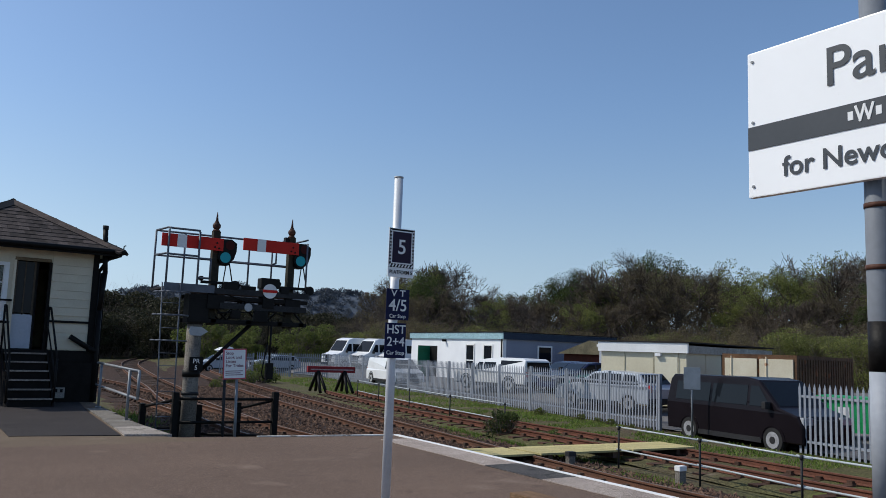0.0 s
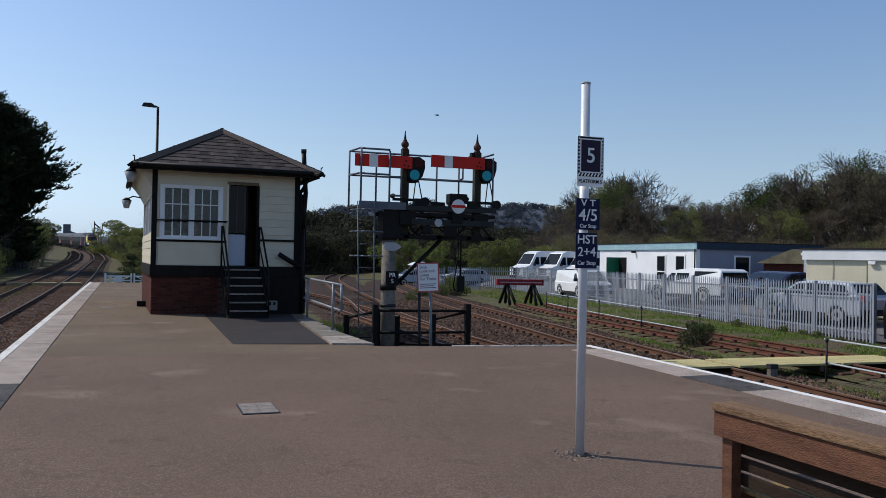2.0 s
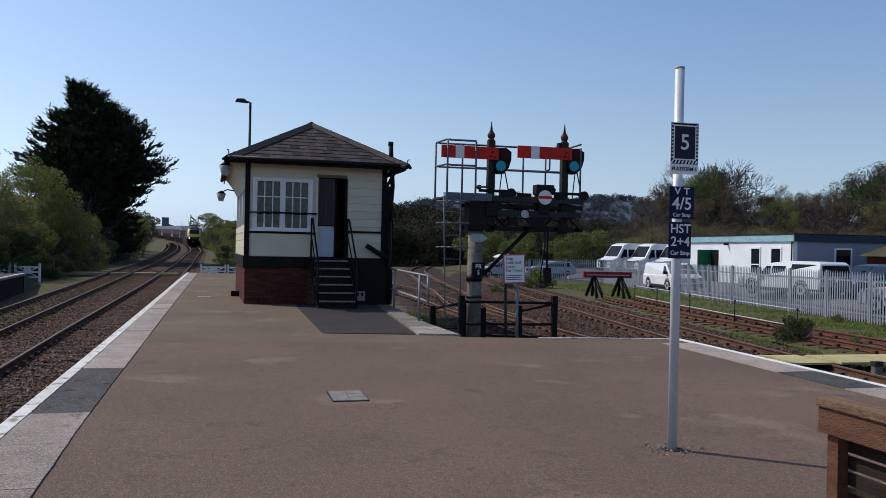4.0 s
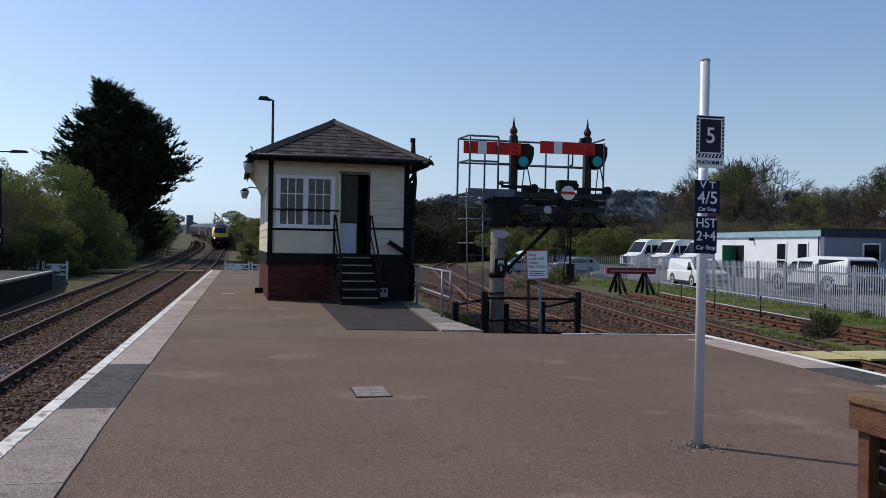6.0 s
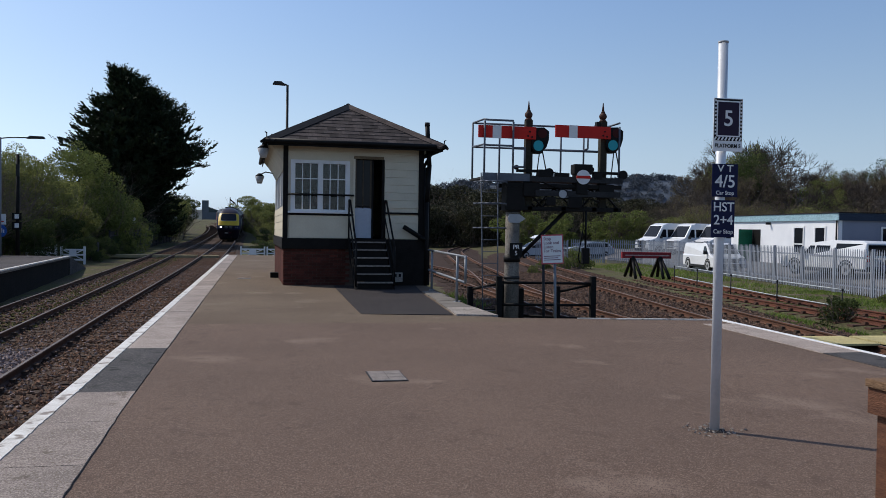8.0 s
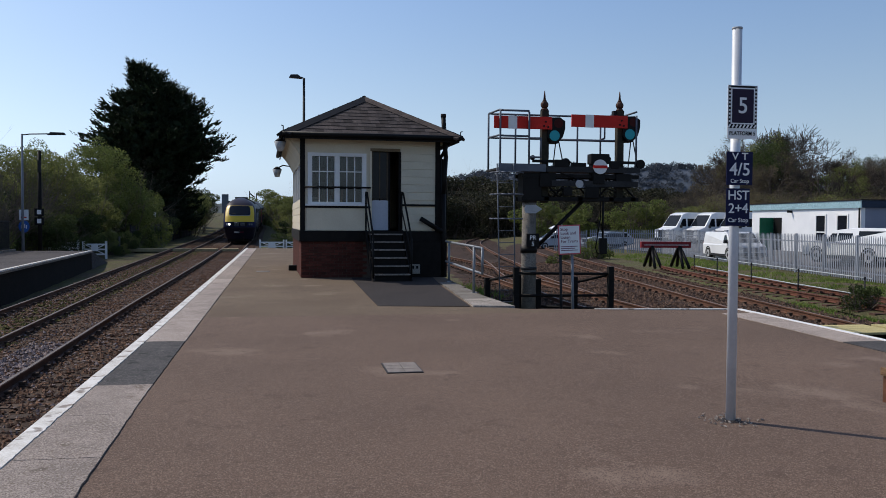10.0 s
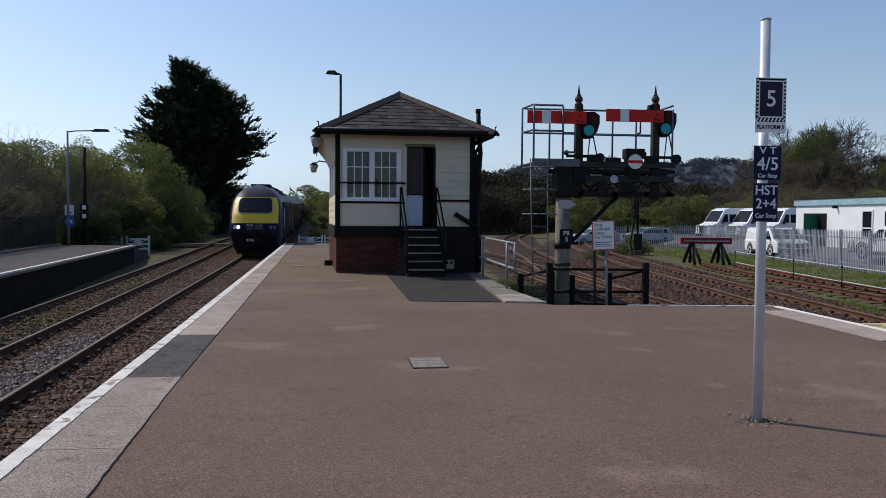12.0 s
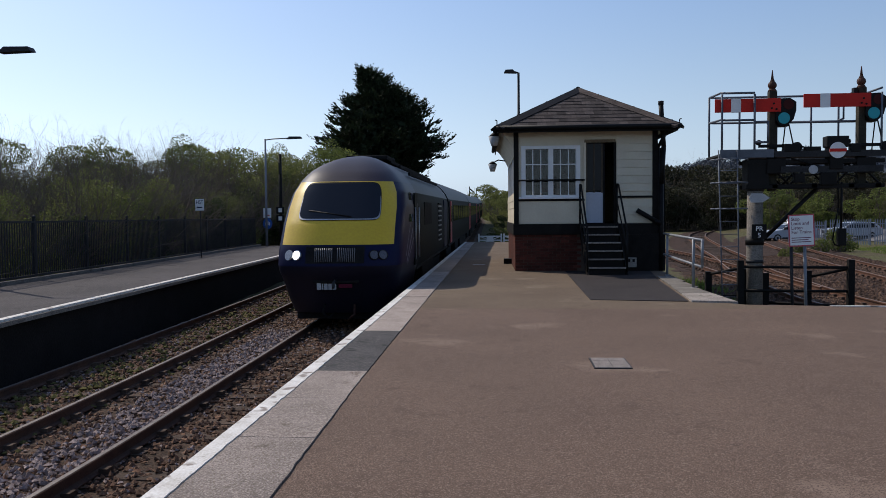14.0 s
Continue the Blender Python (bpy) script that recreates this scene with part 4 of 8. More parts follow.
                from_arrays("hip_tile", [tuple(c) for c in v], [(0, 1, 2, 3), (4, 5, 6, 7), (0, 1, 5, 4), (1, 2, 6, 5), (2, 3, 7, 6), (3, 0, 4, 7)], m_, roof)
    part("ridge_capping", rod(bmesh.new(), apex + Vector((0, 0, 0.015)), Vector((cx, y1 - ay - ex, az + 0.025)), 0.075, seg=8), LEAD, roof)
    for x, top in ((x0 - 0.02, 0.16), (x1 + 0.02, 0.13)):
        part("hip_iron", pipe([(x, y0 - 0.02, ez + 0.02), (x, y0 - 0.05, ez + top), (x - 0.05 if x < 0 else x + 0.05, y0 - 0.05, ez + top + 0.02)], 0.014, 6), BLACK, roof)
    for a, b in (((x0, y0), (x1, y0 + 0.03)), ((x0, y0), (x0 + 0.03, y1)), ((x1 - 0.03, y0), (x1, y1))):
        part("fascia", boxed(a[0], b[0], a[1], b[1], ez - 0.15, ez - 0.004), BLACK_TIMBER, t)
    for pts in ([(x0 - 0.05, y0 - 0.06, ez - 0.03), (x1 + 0.05, y0 - 0.06, ez - 0.03)], [(x0 - 0.06, y0, ez - 0.03), (x0 - 0.06, y1, ez - 0.03)], [(x1 + 0.06, y0, ez - 0.03), (x1 + 0.06, y1, ez - 0.03)]):
        part("gutter", pipe(pts, 0.06), BLACK, t)
    part("soffit", boxed(x0 + 0.03, x1 - 0.03, y0 + 0.03, y1, ez - 0.03, ez - 0.006), mat("soffit", (0.5, 0.47, 0.38)), t)
    # curved cream eave cove on the track side
    bm = bmesh.new()
    prism(bm, [(-0.4, 3.8), (0, 3.8), (0, 3.2), (-0.06, 3.32), (-0.16, 3.5), (-0.28, 3.66)], 1, -0.02, D)
    part("eave_cove", bm, CREAM, t)
    # down pipe, stove pipe and outlet at the corner
    part("stove_pipe", pipe([(W + 0.1, -0.1, 0.0), (W + 0.1, -0.1, 2.3), (W + 0.16, -0.1, 3.3), (W + 0.12, -0.12, 3.75), (W + 0.08, -0.12, 4.42)], 0.065), BLACK, t, "black stove pipe rising past the eaves")
    part("pipe_cowl", rod(bmesh.new(), (W + 0.08, -0.12, 4.4), (W + 0.08, -0.12, 4.5), 0.075), LEAD, t)
    part("waste_pipe", pipe([(W - 0.55, -0.14, 1.62), (W - 0.1, -0.14, 1.35), (W + 0.1, -0.1, 1.25)], 0.065), BLACK, t)
    part("drain_pipe", pipe([(W + 0.3, 0.1, 3.75), (W + 0.06, 0.15, 3.3), (W + 0.06, 0.15, 0)], 0.045), BLACK, t)
    part("side_ladder", boxed(W + 0.02, W + 0.28, 0.3, 0.55, 0.0, 3.3), BLACK_TIMBER, t)
    part("window_guard", rods([((0.1, -0.2, 2.44), (1.85, -0.2, 2.44)), ((0.12, -0.2, 2.44), (0.12, 0.02, 2.44)), ((1.8, -0.2, 2.44), (1.8, 0.02, 2.44))], 0.024), BLACK, t)
    # steps
    nst = 6
    for k in range(nst):
        z = 1.27 * (k + 1) / (nst + 0.35)
        y = -1.78 + k * 0.25
        st = part("step", boxed(1.75, 2.68, y, y + 0.27, z - 0.04, z, bevel=0.005), BLACK_TIMBER, t)
        part("step_nosing", boxed(1.76, 2.67, y - 0.008, y + 0.03, z - 0.032, z + 0.004), PALE_STONE, st)
        part("step_riser", boxed(1.77, 2.66, y + 0.03, y + 0.05, z - 0.2, z - 0.04), BLACK_TIMBER, st)
    part("step_landing", boxed(1.72, 2.72, -0.3, -0.045, 1.2, 1.265), BLACK_TIMBER, t)
    for x in (1.71, 2.69):
        bm = bmesh.new()
        prism(bm, [(-1.82, 0.0), (-1.6, 0.0), (0.0, 1.1), (0.0, 1.3), (-0.25, 1.3)], 0, x, x + 0.035)
        part("stringer", bm, BLACK_TIMBER, t)
        part("handrail", pipe([(x + 0.02, -0.1, 1.3), (x + 0.02, -0.1, 2.32), (x + 0.02, -0.35, 2.3), (x + 0.02, -1.7, 1.1), (x + 0.02, -1.7, 0.1)], 0.024), BLACK, t)
        part("guard_bar", pipe([(x + 0.02, -0.12, 1.85), (x + 0.02, -1.7, 0.65)], 0.018), BLACK, t)
    # wall lamps on the track side
    for y, z in ((0.15, 3.35), (6.6, 3.0)):
        lamp = part("wall_lamp", pipe([(-0.02, y, z + 0.4), (-0.35, y, z + 0.45), (-0.55, y, z + 0.35)], 0.02), BLACK, t)
        part("lamp_bowl", rod(bmesh.new(), (-0.55, y, z + 0.05), (-0.55, y, z + 0.3), 0.08, 0.16, seg=14), GREY_PAINT, lamp)
        part("lamp_cap", rod(bmesh.new(), (-0.55, y, z + 0.3), (-0.55, y, z + 0.4), 0.16, 0.05, seg=14), BLACK, lamp)
    # socket box on the wall foot
    bx = part("meter_box", boxed(2.95, 3.22, -0.16, -0.02, 0.1, 0.36, bevel=0.01), mat("meter_box_grey", (0.34, 0.33, 0.3)), t)
    for x in (3.02, 3.14):
        part("meter_dial", boxed(x - 0.03, x + 0.03, -0.168, -0.15, 0.24, 0.32), BLACK, bx)
    part("side_cabinet", boxed(2.75, W + 0.2, -0.12, -0.0, 0.0, 0.98), BLACK_TIMBER, t)
    return t


signal_box()
stone = tagged(part("loose_block", boxed(-0.05, 0.2, 25.6, 25.9, 0, 0.16, bevel=0.02), BLACK_TIMBER), "small dark block beside the brick base", "block")


# ---- semaphore gantry ----
def gantry():
    t = thing("signal_gantry", "bracket signal with two red semaphore arms on a concrete post", "railway signal", m=pose(0, 16.8, 0))
    post = part("post", rod(bmesh.new(), (5.03, 0, -0.8), (5.03, 0, 2.05), 0.165, 0.15, seg=20), CONCRETE, t, "grey concrete post")
    for z in (0.52, 1.95):
        part("post_band", rod(bmesh.new(), (5.03, 0, z), (5.03, 0, z + 0.06), 0.172, seg=20), DARK_STEEL, post)
    part("head_clamp", boxed(4.83, 5.24, -0.2, 0.2, 1.98, 2.58, bevel=0.015), BLACK, t)
    for y in (-0.18, 0.3):
        for z in (2.03, 2.52):
            part("girder", boxed(4.8, 7.42, y - 0.04, y + 0.04, z - 0.04, z + 0.04), BLACK, t)
        xs_ = np.linspace(5.2, 7.35, 6)
        for k in range(5):
            a, b = (2.06, 2.5) if k % 2 else (2.5, 2.06)
            part("brace", rods([((xs_[k], y, a), (xs_[k + 1], y, b))], 0.022, 6), BLACK, t)
    for x in (5.35, 6.1, 6.8, 7.3):
        part("cross_member", boxed(x - 0.05, x + 0.05, -0.22, 0.34, 2.0, 2.09), BLACK, t)
    part("knee_stay", rods([((5.15, 0, 0.95), (6.25, 0, 2.02))], 0.045, 8), BLACK, t)
    part("stay_clamp", rod(bmesh.new(), (5.03, 0, 0.88), (5.03, 0, 1.02), 0.18, seg=16), BLACK, t)
    part("fascia_board", boxed(5.45, 7.38, -0.26, -0.22, 2.3, 2.42), DARK_STEEL, t)
    # deck
    for k in range(6):
        part("deck_plank", boxed(4.28, 7.42, -0.25 + k * 0.19, -0.25 + k * 0.19 + 0.175, 2.64, 2.68), DARK_STEEL, t)
    part("deck_edge", boxed(5.32, 7.42, -0.275, -0.255, 2.6, 2.72), DARK_STEEL, t)
    part("deck_edge", boxed(4.28, 5.31, -0.275, -0.255, 2.6, 2.76), GANTRY_STEEL, t)
    # guard rails
    for x, y in ((4.33, 0.85), (4.33, -0.2), (4.95, 0.85), (5.7, 0.85), (6.4, 0.85), (6.95, 0.85), (7.38, 0.85), (7.38, -0.15), (4.95, -0.22)):
        part("rail_post", rods([((x, y, 2.66), (x, y, 3.93 if y > 0 else 3.85))], 0.022), GANTRY_STEEL, t)
    for z in (3.93, 3.4):
        part("guard_rail", pipe([(4.95, -0.22, z - 0.06), (4.4, -0.22, z - 0.06), (4.33, -0.12, z - 0.04), (4.33, 0.8, z), (4.42, 0.85, z), (7.3, 0.85, z), (7.38, 0.75, z), (7.38, -0.15, z)], 0.022), GANTRY_STEEL, t)
    part("guard_rail", pipe([(4.95, -0.22, 3.3), (5.2, -0.24, 3.3), (5.2, -0.24, 2.9), (4.95, -0.22, 2.9)], 0.022), GANTRY_STEEL, t)
    part("guard_rail", pipe([(5.5, 0.2, 2.9), (5.5, 0.2, 3.28), (5.56, 0.2, 3.32), (7.1, 0.2, 3.32), (7.3, 0.1, 3.3)], 0.02), GANTRY_STEEL, t)
    part("guard_rail", pipe([(6.85, 0.75, 3.93), (6.98, 0.72, 3.9), (7.0, 0.72, 3.82), (7.0, 0.72, 3.44), (6.9, 0.74, 3.4)], 0.02), GANTRY_STEEL, t)
    part("rail_clip", boxed(7.2, 7.46, 0.78, 0.9, 3.9, 4.0, bevel=0.01), GANTRY_STEEL, t)
    # ladder with hoops
    for x in (4.24, 4.6):
        part("ladder_stile", rods([((x, -0.3, 2.75), (x + (0.14 if x < 4.5 else 0.1), -0.15, -0.7))], 0.014), GANTRY_STEEL, t)
    for k in range(13):
        z = 2.6 - k * 0.25
        o = 0.11 * (2.75 - z) / 3.45
        part("rung", rods([((4.24 + o, -0.3 + o, z), (4.6 + o, -0.3 + o, z))], 0.008, 6), GANTRY_STEEL, t)
    for z in (2.55, 2.1, 1.6):
        ang = np.linspace(0.2, math.pi - 0.2, 8)
        part("ladder_hoop", pipe([(4.42 - 0.36 * math.cos(a), -0.3 - 0.5 * math.sin(a), z) for a in ang], 0.016, 6), GANTRY_STEEL, t)
    # signal posts with finials, arms and lenses
    for k, (x, top, dz) in enumerate(((5.35, 3.92, 0.0), (7.05, 3.96, 0.07))):
        doll = part("doll_post", boxed(x - 0.075, x + 0.075, -0.08, 0.07, 1.95, top, bevel=0.01), mat("doll_timber_%d" % k, (0.05, 0.045, 0.032), (0.028, 0.026, 0.02), 5, 0.85, 0.3, 40), t)
        bm = rod(bmesh.new(), (x, 0, top), (x, 0, top + 0.05), 0.09, 0.06, seg=12)
        bmesh.ops.create_uvsphere(bm, u_segments=14, v_segments=10, radius=0.085, matrix=Matrix.Translation((x, 0, top + 0.12)))
        rod(bm, (x, 0, top + 0.19), (x, 0, top + 0.23), 0.05, 0.035, seg=10)
        rod(bm, (x, 0, top + 0.22), (x, 0, top + 0.42), 0.03, 0.008, seg=10)
        part("finial", bm, BRONZE, doll, "rust brown ball and spike")
        z0, z1 = 3.5 + dz, 3.765 + dz
        xl = x - 1.15
        arm = part("signal_arm", boxed(xl, x + 0.12, -0.17, -0.145, z0, z1, bevel=0.006), RED, t, "red semaphore arm with a white band")
        part("arm_band", boxed(xl + 0.31, xl + 0.5, -0.176, -0.14, z0 - 0.002, z1 + 0.002), WHITE, arm)
        bm = bmesh.new()
        bm.free()
        for px_, pz_ in ((x - 0.02, z0 + 0.16), (x - 0.06, z0 + 0.07), (x + 0.03, z0 + 0.05)):
            part("arm_bolt", disc(bmesh.new(), (px_, pz_), 0.02, -0.182, -0.165, 10), BLACK, arm)
        zs_ = z0 + 0.02
        bm = bmesh.new()
        pts = [(x + 0.1, zs_ + 0.24), (x + 0.3, zs_ + 0.25), (x + 0.42, zs_ + 0.17), (x + 0.42, zs_), (x + 0.37, zs_ - 0.17), (x + 0.26, zs_ - 0.29), (x + 0.12, zs_ - 0.29), (x + 0.03, zs_ - 0.18), (x + 0.04, zs_ + 0.0)]
        prism(bm, pts, 1, -0.14, -0.1)
        sp = part("spectacle", bm, BLACK, arm, "black spectacle plate")
        part("green_lens", disc(bmesh.new(), (x + 0.185, zs_ - 0.145), 0.112, -0.15, -0.13), CYAN_LENS, sp, "lit blue-green lens")
        part("red_lens", disc(bmesh.new(), (x + 0.27, zs_ + 0.12), 0.1, -0.148, -0.13), RED_LENS, sp, "dark red lens")
        part("lamp_case", boxed(x + 0.02, x + 0.3, -0.08, 0.16, zs_ - 0.3, zs_ - 0.02, bevel=0.02), BLACK, t)
        part("signal_rod", rods([((x + 0.22, -0.12, zs_ - 0.26), (x + 0.16, -0.12, 2.72))], 0.012, 6), BLACK, t)
        part("balance_lever", boxed(x - 0.3, x + 0.35, -0.16, -0.12, 2.8, 2.86), BLACK, t)
        bm = bmesh.new()
        disc(bm, (x + 0.42, 2.8), 0.1, -0.2, -0.08, 16)
        part("balance_weight", bm, BLACK, t)
        part("lever_end", disc(bmesh.new(), (x - 0.3, 2.9), 0.05, -0.18, -0.1, 12), BLACK, t)
        part("post_cap", boxed(x - 0.16, x - 0.08, -0.06, 0.06, z1 - 0.03, z1 + 0.12), BLACK, doll) if k else None
        part("step_iron", rods([((x + 0.3, -0.05, 3.3), (x + 0.42, -0.05, 2.75))], 0.013, 6), BLACK, t)
        part("mech_box", boxed(x - 0.16, x + 0.2, -0.24, -0.08, 2.28, 2.58, bevel=0.02), BLACK, t)
    d = part("disc_signal", disc(bmesh.new(), (6.5, 2.72), 0.155, -0.32, -0.3), WHITE, t, "white disc with a red bar")
    part("disc_bar", boxed(6.34, 6.66, -0.328, -0.318, 2.69, 2.75), RED, d)
    part("disc_case", boxed(6.3, 6.72, -0.3, -0.05, 2.78, 3.0, bevel=0.03), BLACK, t)
    part("disc_body", boxed(6.36, 6.62, -0.28, 0.0, 2.35, 2.8, bevel=0.02), BLACK, t)
    part("small_disc", disc(bmesh.new(), (6.05, 2.35), 0.085, -0.3, -0.27), GREY_PAINT, t)
    for x0, x1, z0, z1 in ((5.5, 5.8, 2.7, 2.86), (5.9, 6.2, 2.72, 2.8), (6.75, 6.95, 2.68, 2.85), (5.7, 5.9, 2.1, 2.28), (6.2, 6.5, 2.05, 2.3)):
        part("linkage", boxed(x0, x1, -0.28, -0.16, z0, z1, bevel=0.015), BLACK, t)
    part("linkage_rod", rods([((5.4, -0.24, 2.2), (7.3, -0.24, 2.35)), ((5.5, -0.24, 2.62), (6.9, -0.24, 2.2)), ((5.7, -0.25, 2.86), (6.4, -0.25, 2.6))], 0.014, 6), BLACK, t)
    part("cable", pipe([(6.55, -0.2, 2.44), (6.56, -0.2, 1.6), (6.5, -0.2, 1.25), (6.46, -0.2, 0.98), (6.5, -0.2, 0.88), (6.6, -0.2, 0.85)], 0.013, 6), BLACK, t)
    part("cable", rods([((6.62, -0.2, 2.1), (6.62, -0.2, 1.2))], 0.022, 6), BLACK, t)
    part("detonator_box", boxed(6.55, 6.7, -0.26, -0.14, 0.86, 1.2, bevel=0.015), BLACK, t)
    bm = bmesh.new()
    prism(bm, [(4.9, 1.72), (5.12, 1.72), (5.26, 1.81), (5.12, 1.9), (4.9, 1.9), (4.86, 1.81)], 1, -0.2, -0.185)
    part("arrow_plate", bm, GREY_PAINT, post, "pale arrow-shaped plate")
    pl = part("number_plate", boxed(4.92, 5.2, -0.2, -0.185, 1.0, 1.29), BLACK, post, "black plate with white letters")
    words("PR", 0.13, SIGN_WHITE, pl, Matrix.Translation((5.06, -0.203, 1.2)) @ Matrix.Rotation(math.pi / 2, 4, "X"))
    words("5", 0.13, SIGN_WHITE, pl, Matrix.Translation((5.06, -0.203, 1.07)) @ Matrix.Rotation(math.pi / 2, 4, "X"))
    return t


gantry()
RX = Matrix.Rotation(math.pi / 2, 4, "X")


def warning_board():
    t = thing("warning_sign", "white warning sign with a red border on two posts", "sign", m=pose(5.83, 16.35, 0, 0, -2.5, -4))
    # left leg in dark steel to look shadowed, right leg galvanised
    for x, c_ in ((-0.19, DARK_STEEL), (0.06, GALV)):
        part("leg", rod(bmesh.new(), (x - 0.03, 0.03, -0.75), (x, 0.03, 0.95), 0.03, seg=10), c_, t)
    part("border", boxed(-0.24, 0.24, -0.012, 0.0, 0.86, 1.48), SIGN_PINK, t)
    b = part("panel", boxed(-0.215, 0.215, -0.017, -0.004, 0.885, 1.455), SIGN_WHITE, t)
    red = mat("sign_text", (0.2, 0.05, 0.1), rough=0.5)
    for k, line_ in enumerate(("Stop", "Look and", "Listen", "For Trains")):
        o = words(line_, 0.088, red, b, Matrix.Translation((-0.19, -0.0185, 1.39 - 0.085 * k)) @ RX)
        o.data.align_x = "LEFT"
    for k in range(3):
        part("small_print", boxed(-0.19, 0.17 - 0.05 * (k % 2), -0.019, -0.0165, 1.02 - 0.04 * k, 1.035 - 0.04 * k), red, b)
    return t


warning_board()


def low_fence():
    t = thing("post_and_rail_fence", "low black post and rail fence behind the platform end", "fence")
    for x, y, h in ((6.85, 16.7, 0.58), (6.1, 16.9, 0.35), (5.3, 17.0, 0.3), (4.7, 16.6, 0.58), (4.86, 16.9, 0.4), (4.22, 17.2, 0.32)):
        part("post", boxed(x - 0.06, x + 0.06, y - 0.06, y + 0.06, -0.8, h, bevel=0.012), BLACK_TIMBER, t)
    for a, b in (((6.85, 16.7, 0.42), (4.7, 16.6, 0.45)), ((6.85, 16.7, -0.05), (4.7, 16.6, -0.02)), ((6.85, 16.75, 0.4), (6.1, 16.9, 0.22)), ((4.7, 16.6, 0.42), (4.22, 17.2, 0.26)), ((4.86, 16.9, -0.15), (4.22, 17.2, -0.2)), ((6.85, 16.7, -0.35), (5.3, 17.0, -0.3))):
        part("rail", rods([(a, b)], 0.03, 6), BLACK_TIMBER, t)


low_fence()


def tube_handrail():
    t = thing("tube_handrail", "galvanised tube handrail beside the platform ramp", "handrail")
    for x, y in ((3.83, 16.8), (3.97, 20.3)):
        part("post", rod(bmesh.new(), (x, y, 0.0), (x, y, 1.0), 0.03), GALV, t)
        part("foot", rod(bmesh.new(), (x, y, 0.0), (x, y, 0.03), 0.07), GALV, t)
    part("rail", pipe([(4.0, 20.9, 1.02), (3.83, 16.05, 1.0), (3.82, 16.0, 0.96), (3.82, 16.0, 0.52), (3.83, 16.05, 0.48), (4.0, 20.9, 0.5)], 0.028), GALV, t)


tube_handrail()


# ---- signs and posts on the platform ----
def sign_post():
    t = thing("sign_post", "galvanised post carrying platform and car stop signs", "sign post", m=pose(3.357, 5.66, 0))
    part("pole", rod(bmesh.new(), (0, 0, 0), (0, 0, 3.01), 0.037, seg=18), mat("bright_galvanised", (0.68, 0.7, 0.73), (0.56, 0.58, 0.61), 3, 0.45, metal=0.15, fine=0.06), t)
    part("pole_cap", rod(bmesh.new(), (0, 0, 3.0), (0, 0, 3.015), 0.039, seg=18), GREY_PAINT, t)
    part("pole_footing", rod(bmesh.new(), (0, 0, -0.01), (0, 0, 0.01), 0.11, 0.06, seg=9), TARMAC, t)
    y = -0.05
    def panel(name, x0, x1, z0, z1, m_, label=""):
        return part(name, boxed(x0, x1, y - 0.006, y, z0, z1, bevel=0.002), m_, t, label)
    def on(p, text, size, x, z, m_=SIGN_WHITE, squeeze=1.0):
        words(text, size, m_, p, Matrix.Translation((x, y - 0.0085, z)) @ RX, squeeze=squeeze)
    p = panel("platform_sign", -0.1, 0.145, 2.165, 2.57, SIGN_WHITE, "white and purple platform number sign")
    part("sign_field", boxed(-0.094, 0.139, y - 0.008, y - 0.004, 2.245, 2.564), BLACK, p)
    part("sign_field", boxed(-0.076, 0.121, y - 0.0098, y - 0.006, 2.275, 2.55), SIGN_WHITE, p)
    part("sign_field", boxed(-0.066, 0.111, y - 0.0115, y - 0.008, 2.285, 2.54), PURPLE, p)
    for k in range(8):
        m = Matrix.Translation((-0.085 + 0.03 * k, 0, 2.26)) @ Matrix.Rotation(0.6, 4, "Y")
        part("chevron", boxed(-0.006, 0.006, y - 0.0105, y - 0.007, -0.014, 0.014, m), SIGN_WHITE, p)
    for k in range(10):
        for x in (-0.085, 0.13):
            part("chevron", boxed(x - 0.006, x + 0.006, y - 0.0105, y - 0.007, 2.29 + 0.028 * k, 2.303 + 0.028 * k), SIGN_WHITE, p)
    words("5", 0.17, SIGN_WHITE, p, Matrix.Translation((0.022, y - 0.013, 2.41)) @ RX)
    on(p, "PLATFORM 5", 0.042, 0.022, 2.205, BLACK, 0.9)
    p = panel("car_stop_sign", -0.1, 0.115, 1.815, 2.068, NAVY, "navy car stop sign")
    on(p, "V T", 0.075, 0.008, 2.03, squeeze=1.2)
    on(p, "4/5", 0.135, 0.008, 1.93)
    on(p, "Car Stop", 0.042, 0.008, 1.845)
    p = panel("car_stop_sign", -0.1, 0.095, 1.505, 1.79, NAVY, "navy car stop sign")
    on(p, "HST", 0.1, 0.0, 1.735)
    on(p, "2+4", 0.105, 0.0, 1.635)
    on(p, "Car Stop", 0.046, 0.0, 1.548)
    for z in (2.5, 2.3, 1.95, 1.65):
        part("clamp", rod(bmesh.new(), (0, 0, z), (0, 0, z + 0.03), 0.047, seg=14), GALV, t)
    return t


sign_post()
# broken mortar crumbs round the post's foot
rc = np.random.default_rng(19)
cr_v, cr_f = [], []
for k in range(70):
    a, d = rc.random() * 6.283, 0.05 + 0.2 * rc.random() ** 1.5
    c = np.array([3.357 + d * math.cos(a), 5.66 + d * math.sin(a), 0.004])
    j = len(cr_v)
    cr_v += [tuple(c + rc.normal(0, 0.011, 3) * (1, 1, 0.3)) for _ in range(3)] + [tuple(c + (0, 0, 0.012))]
    cr_f += [(j, j + 1, j + 2), (j, j + 1, j + 3), (j + 1, j + 2, j + 3), (j + 2, j, j + 3)]
tagged(from_arrays("mortar_crumbs", cr_v, cr_f, PALE_STONE), "pale mortar crumbs round the sign post", "rubble", kind="stuff")


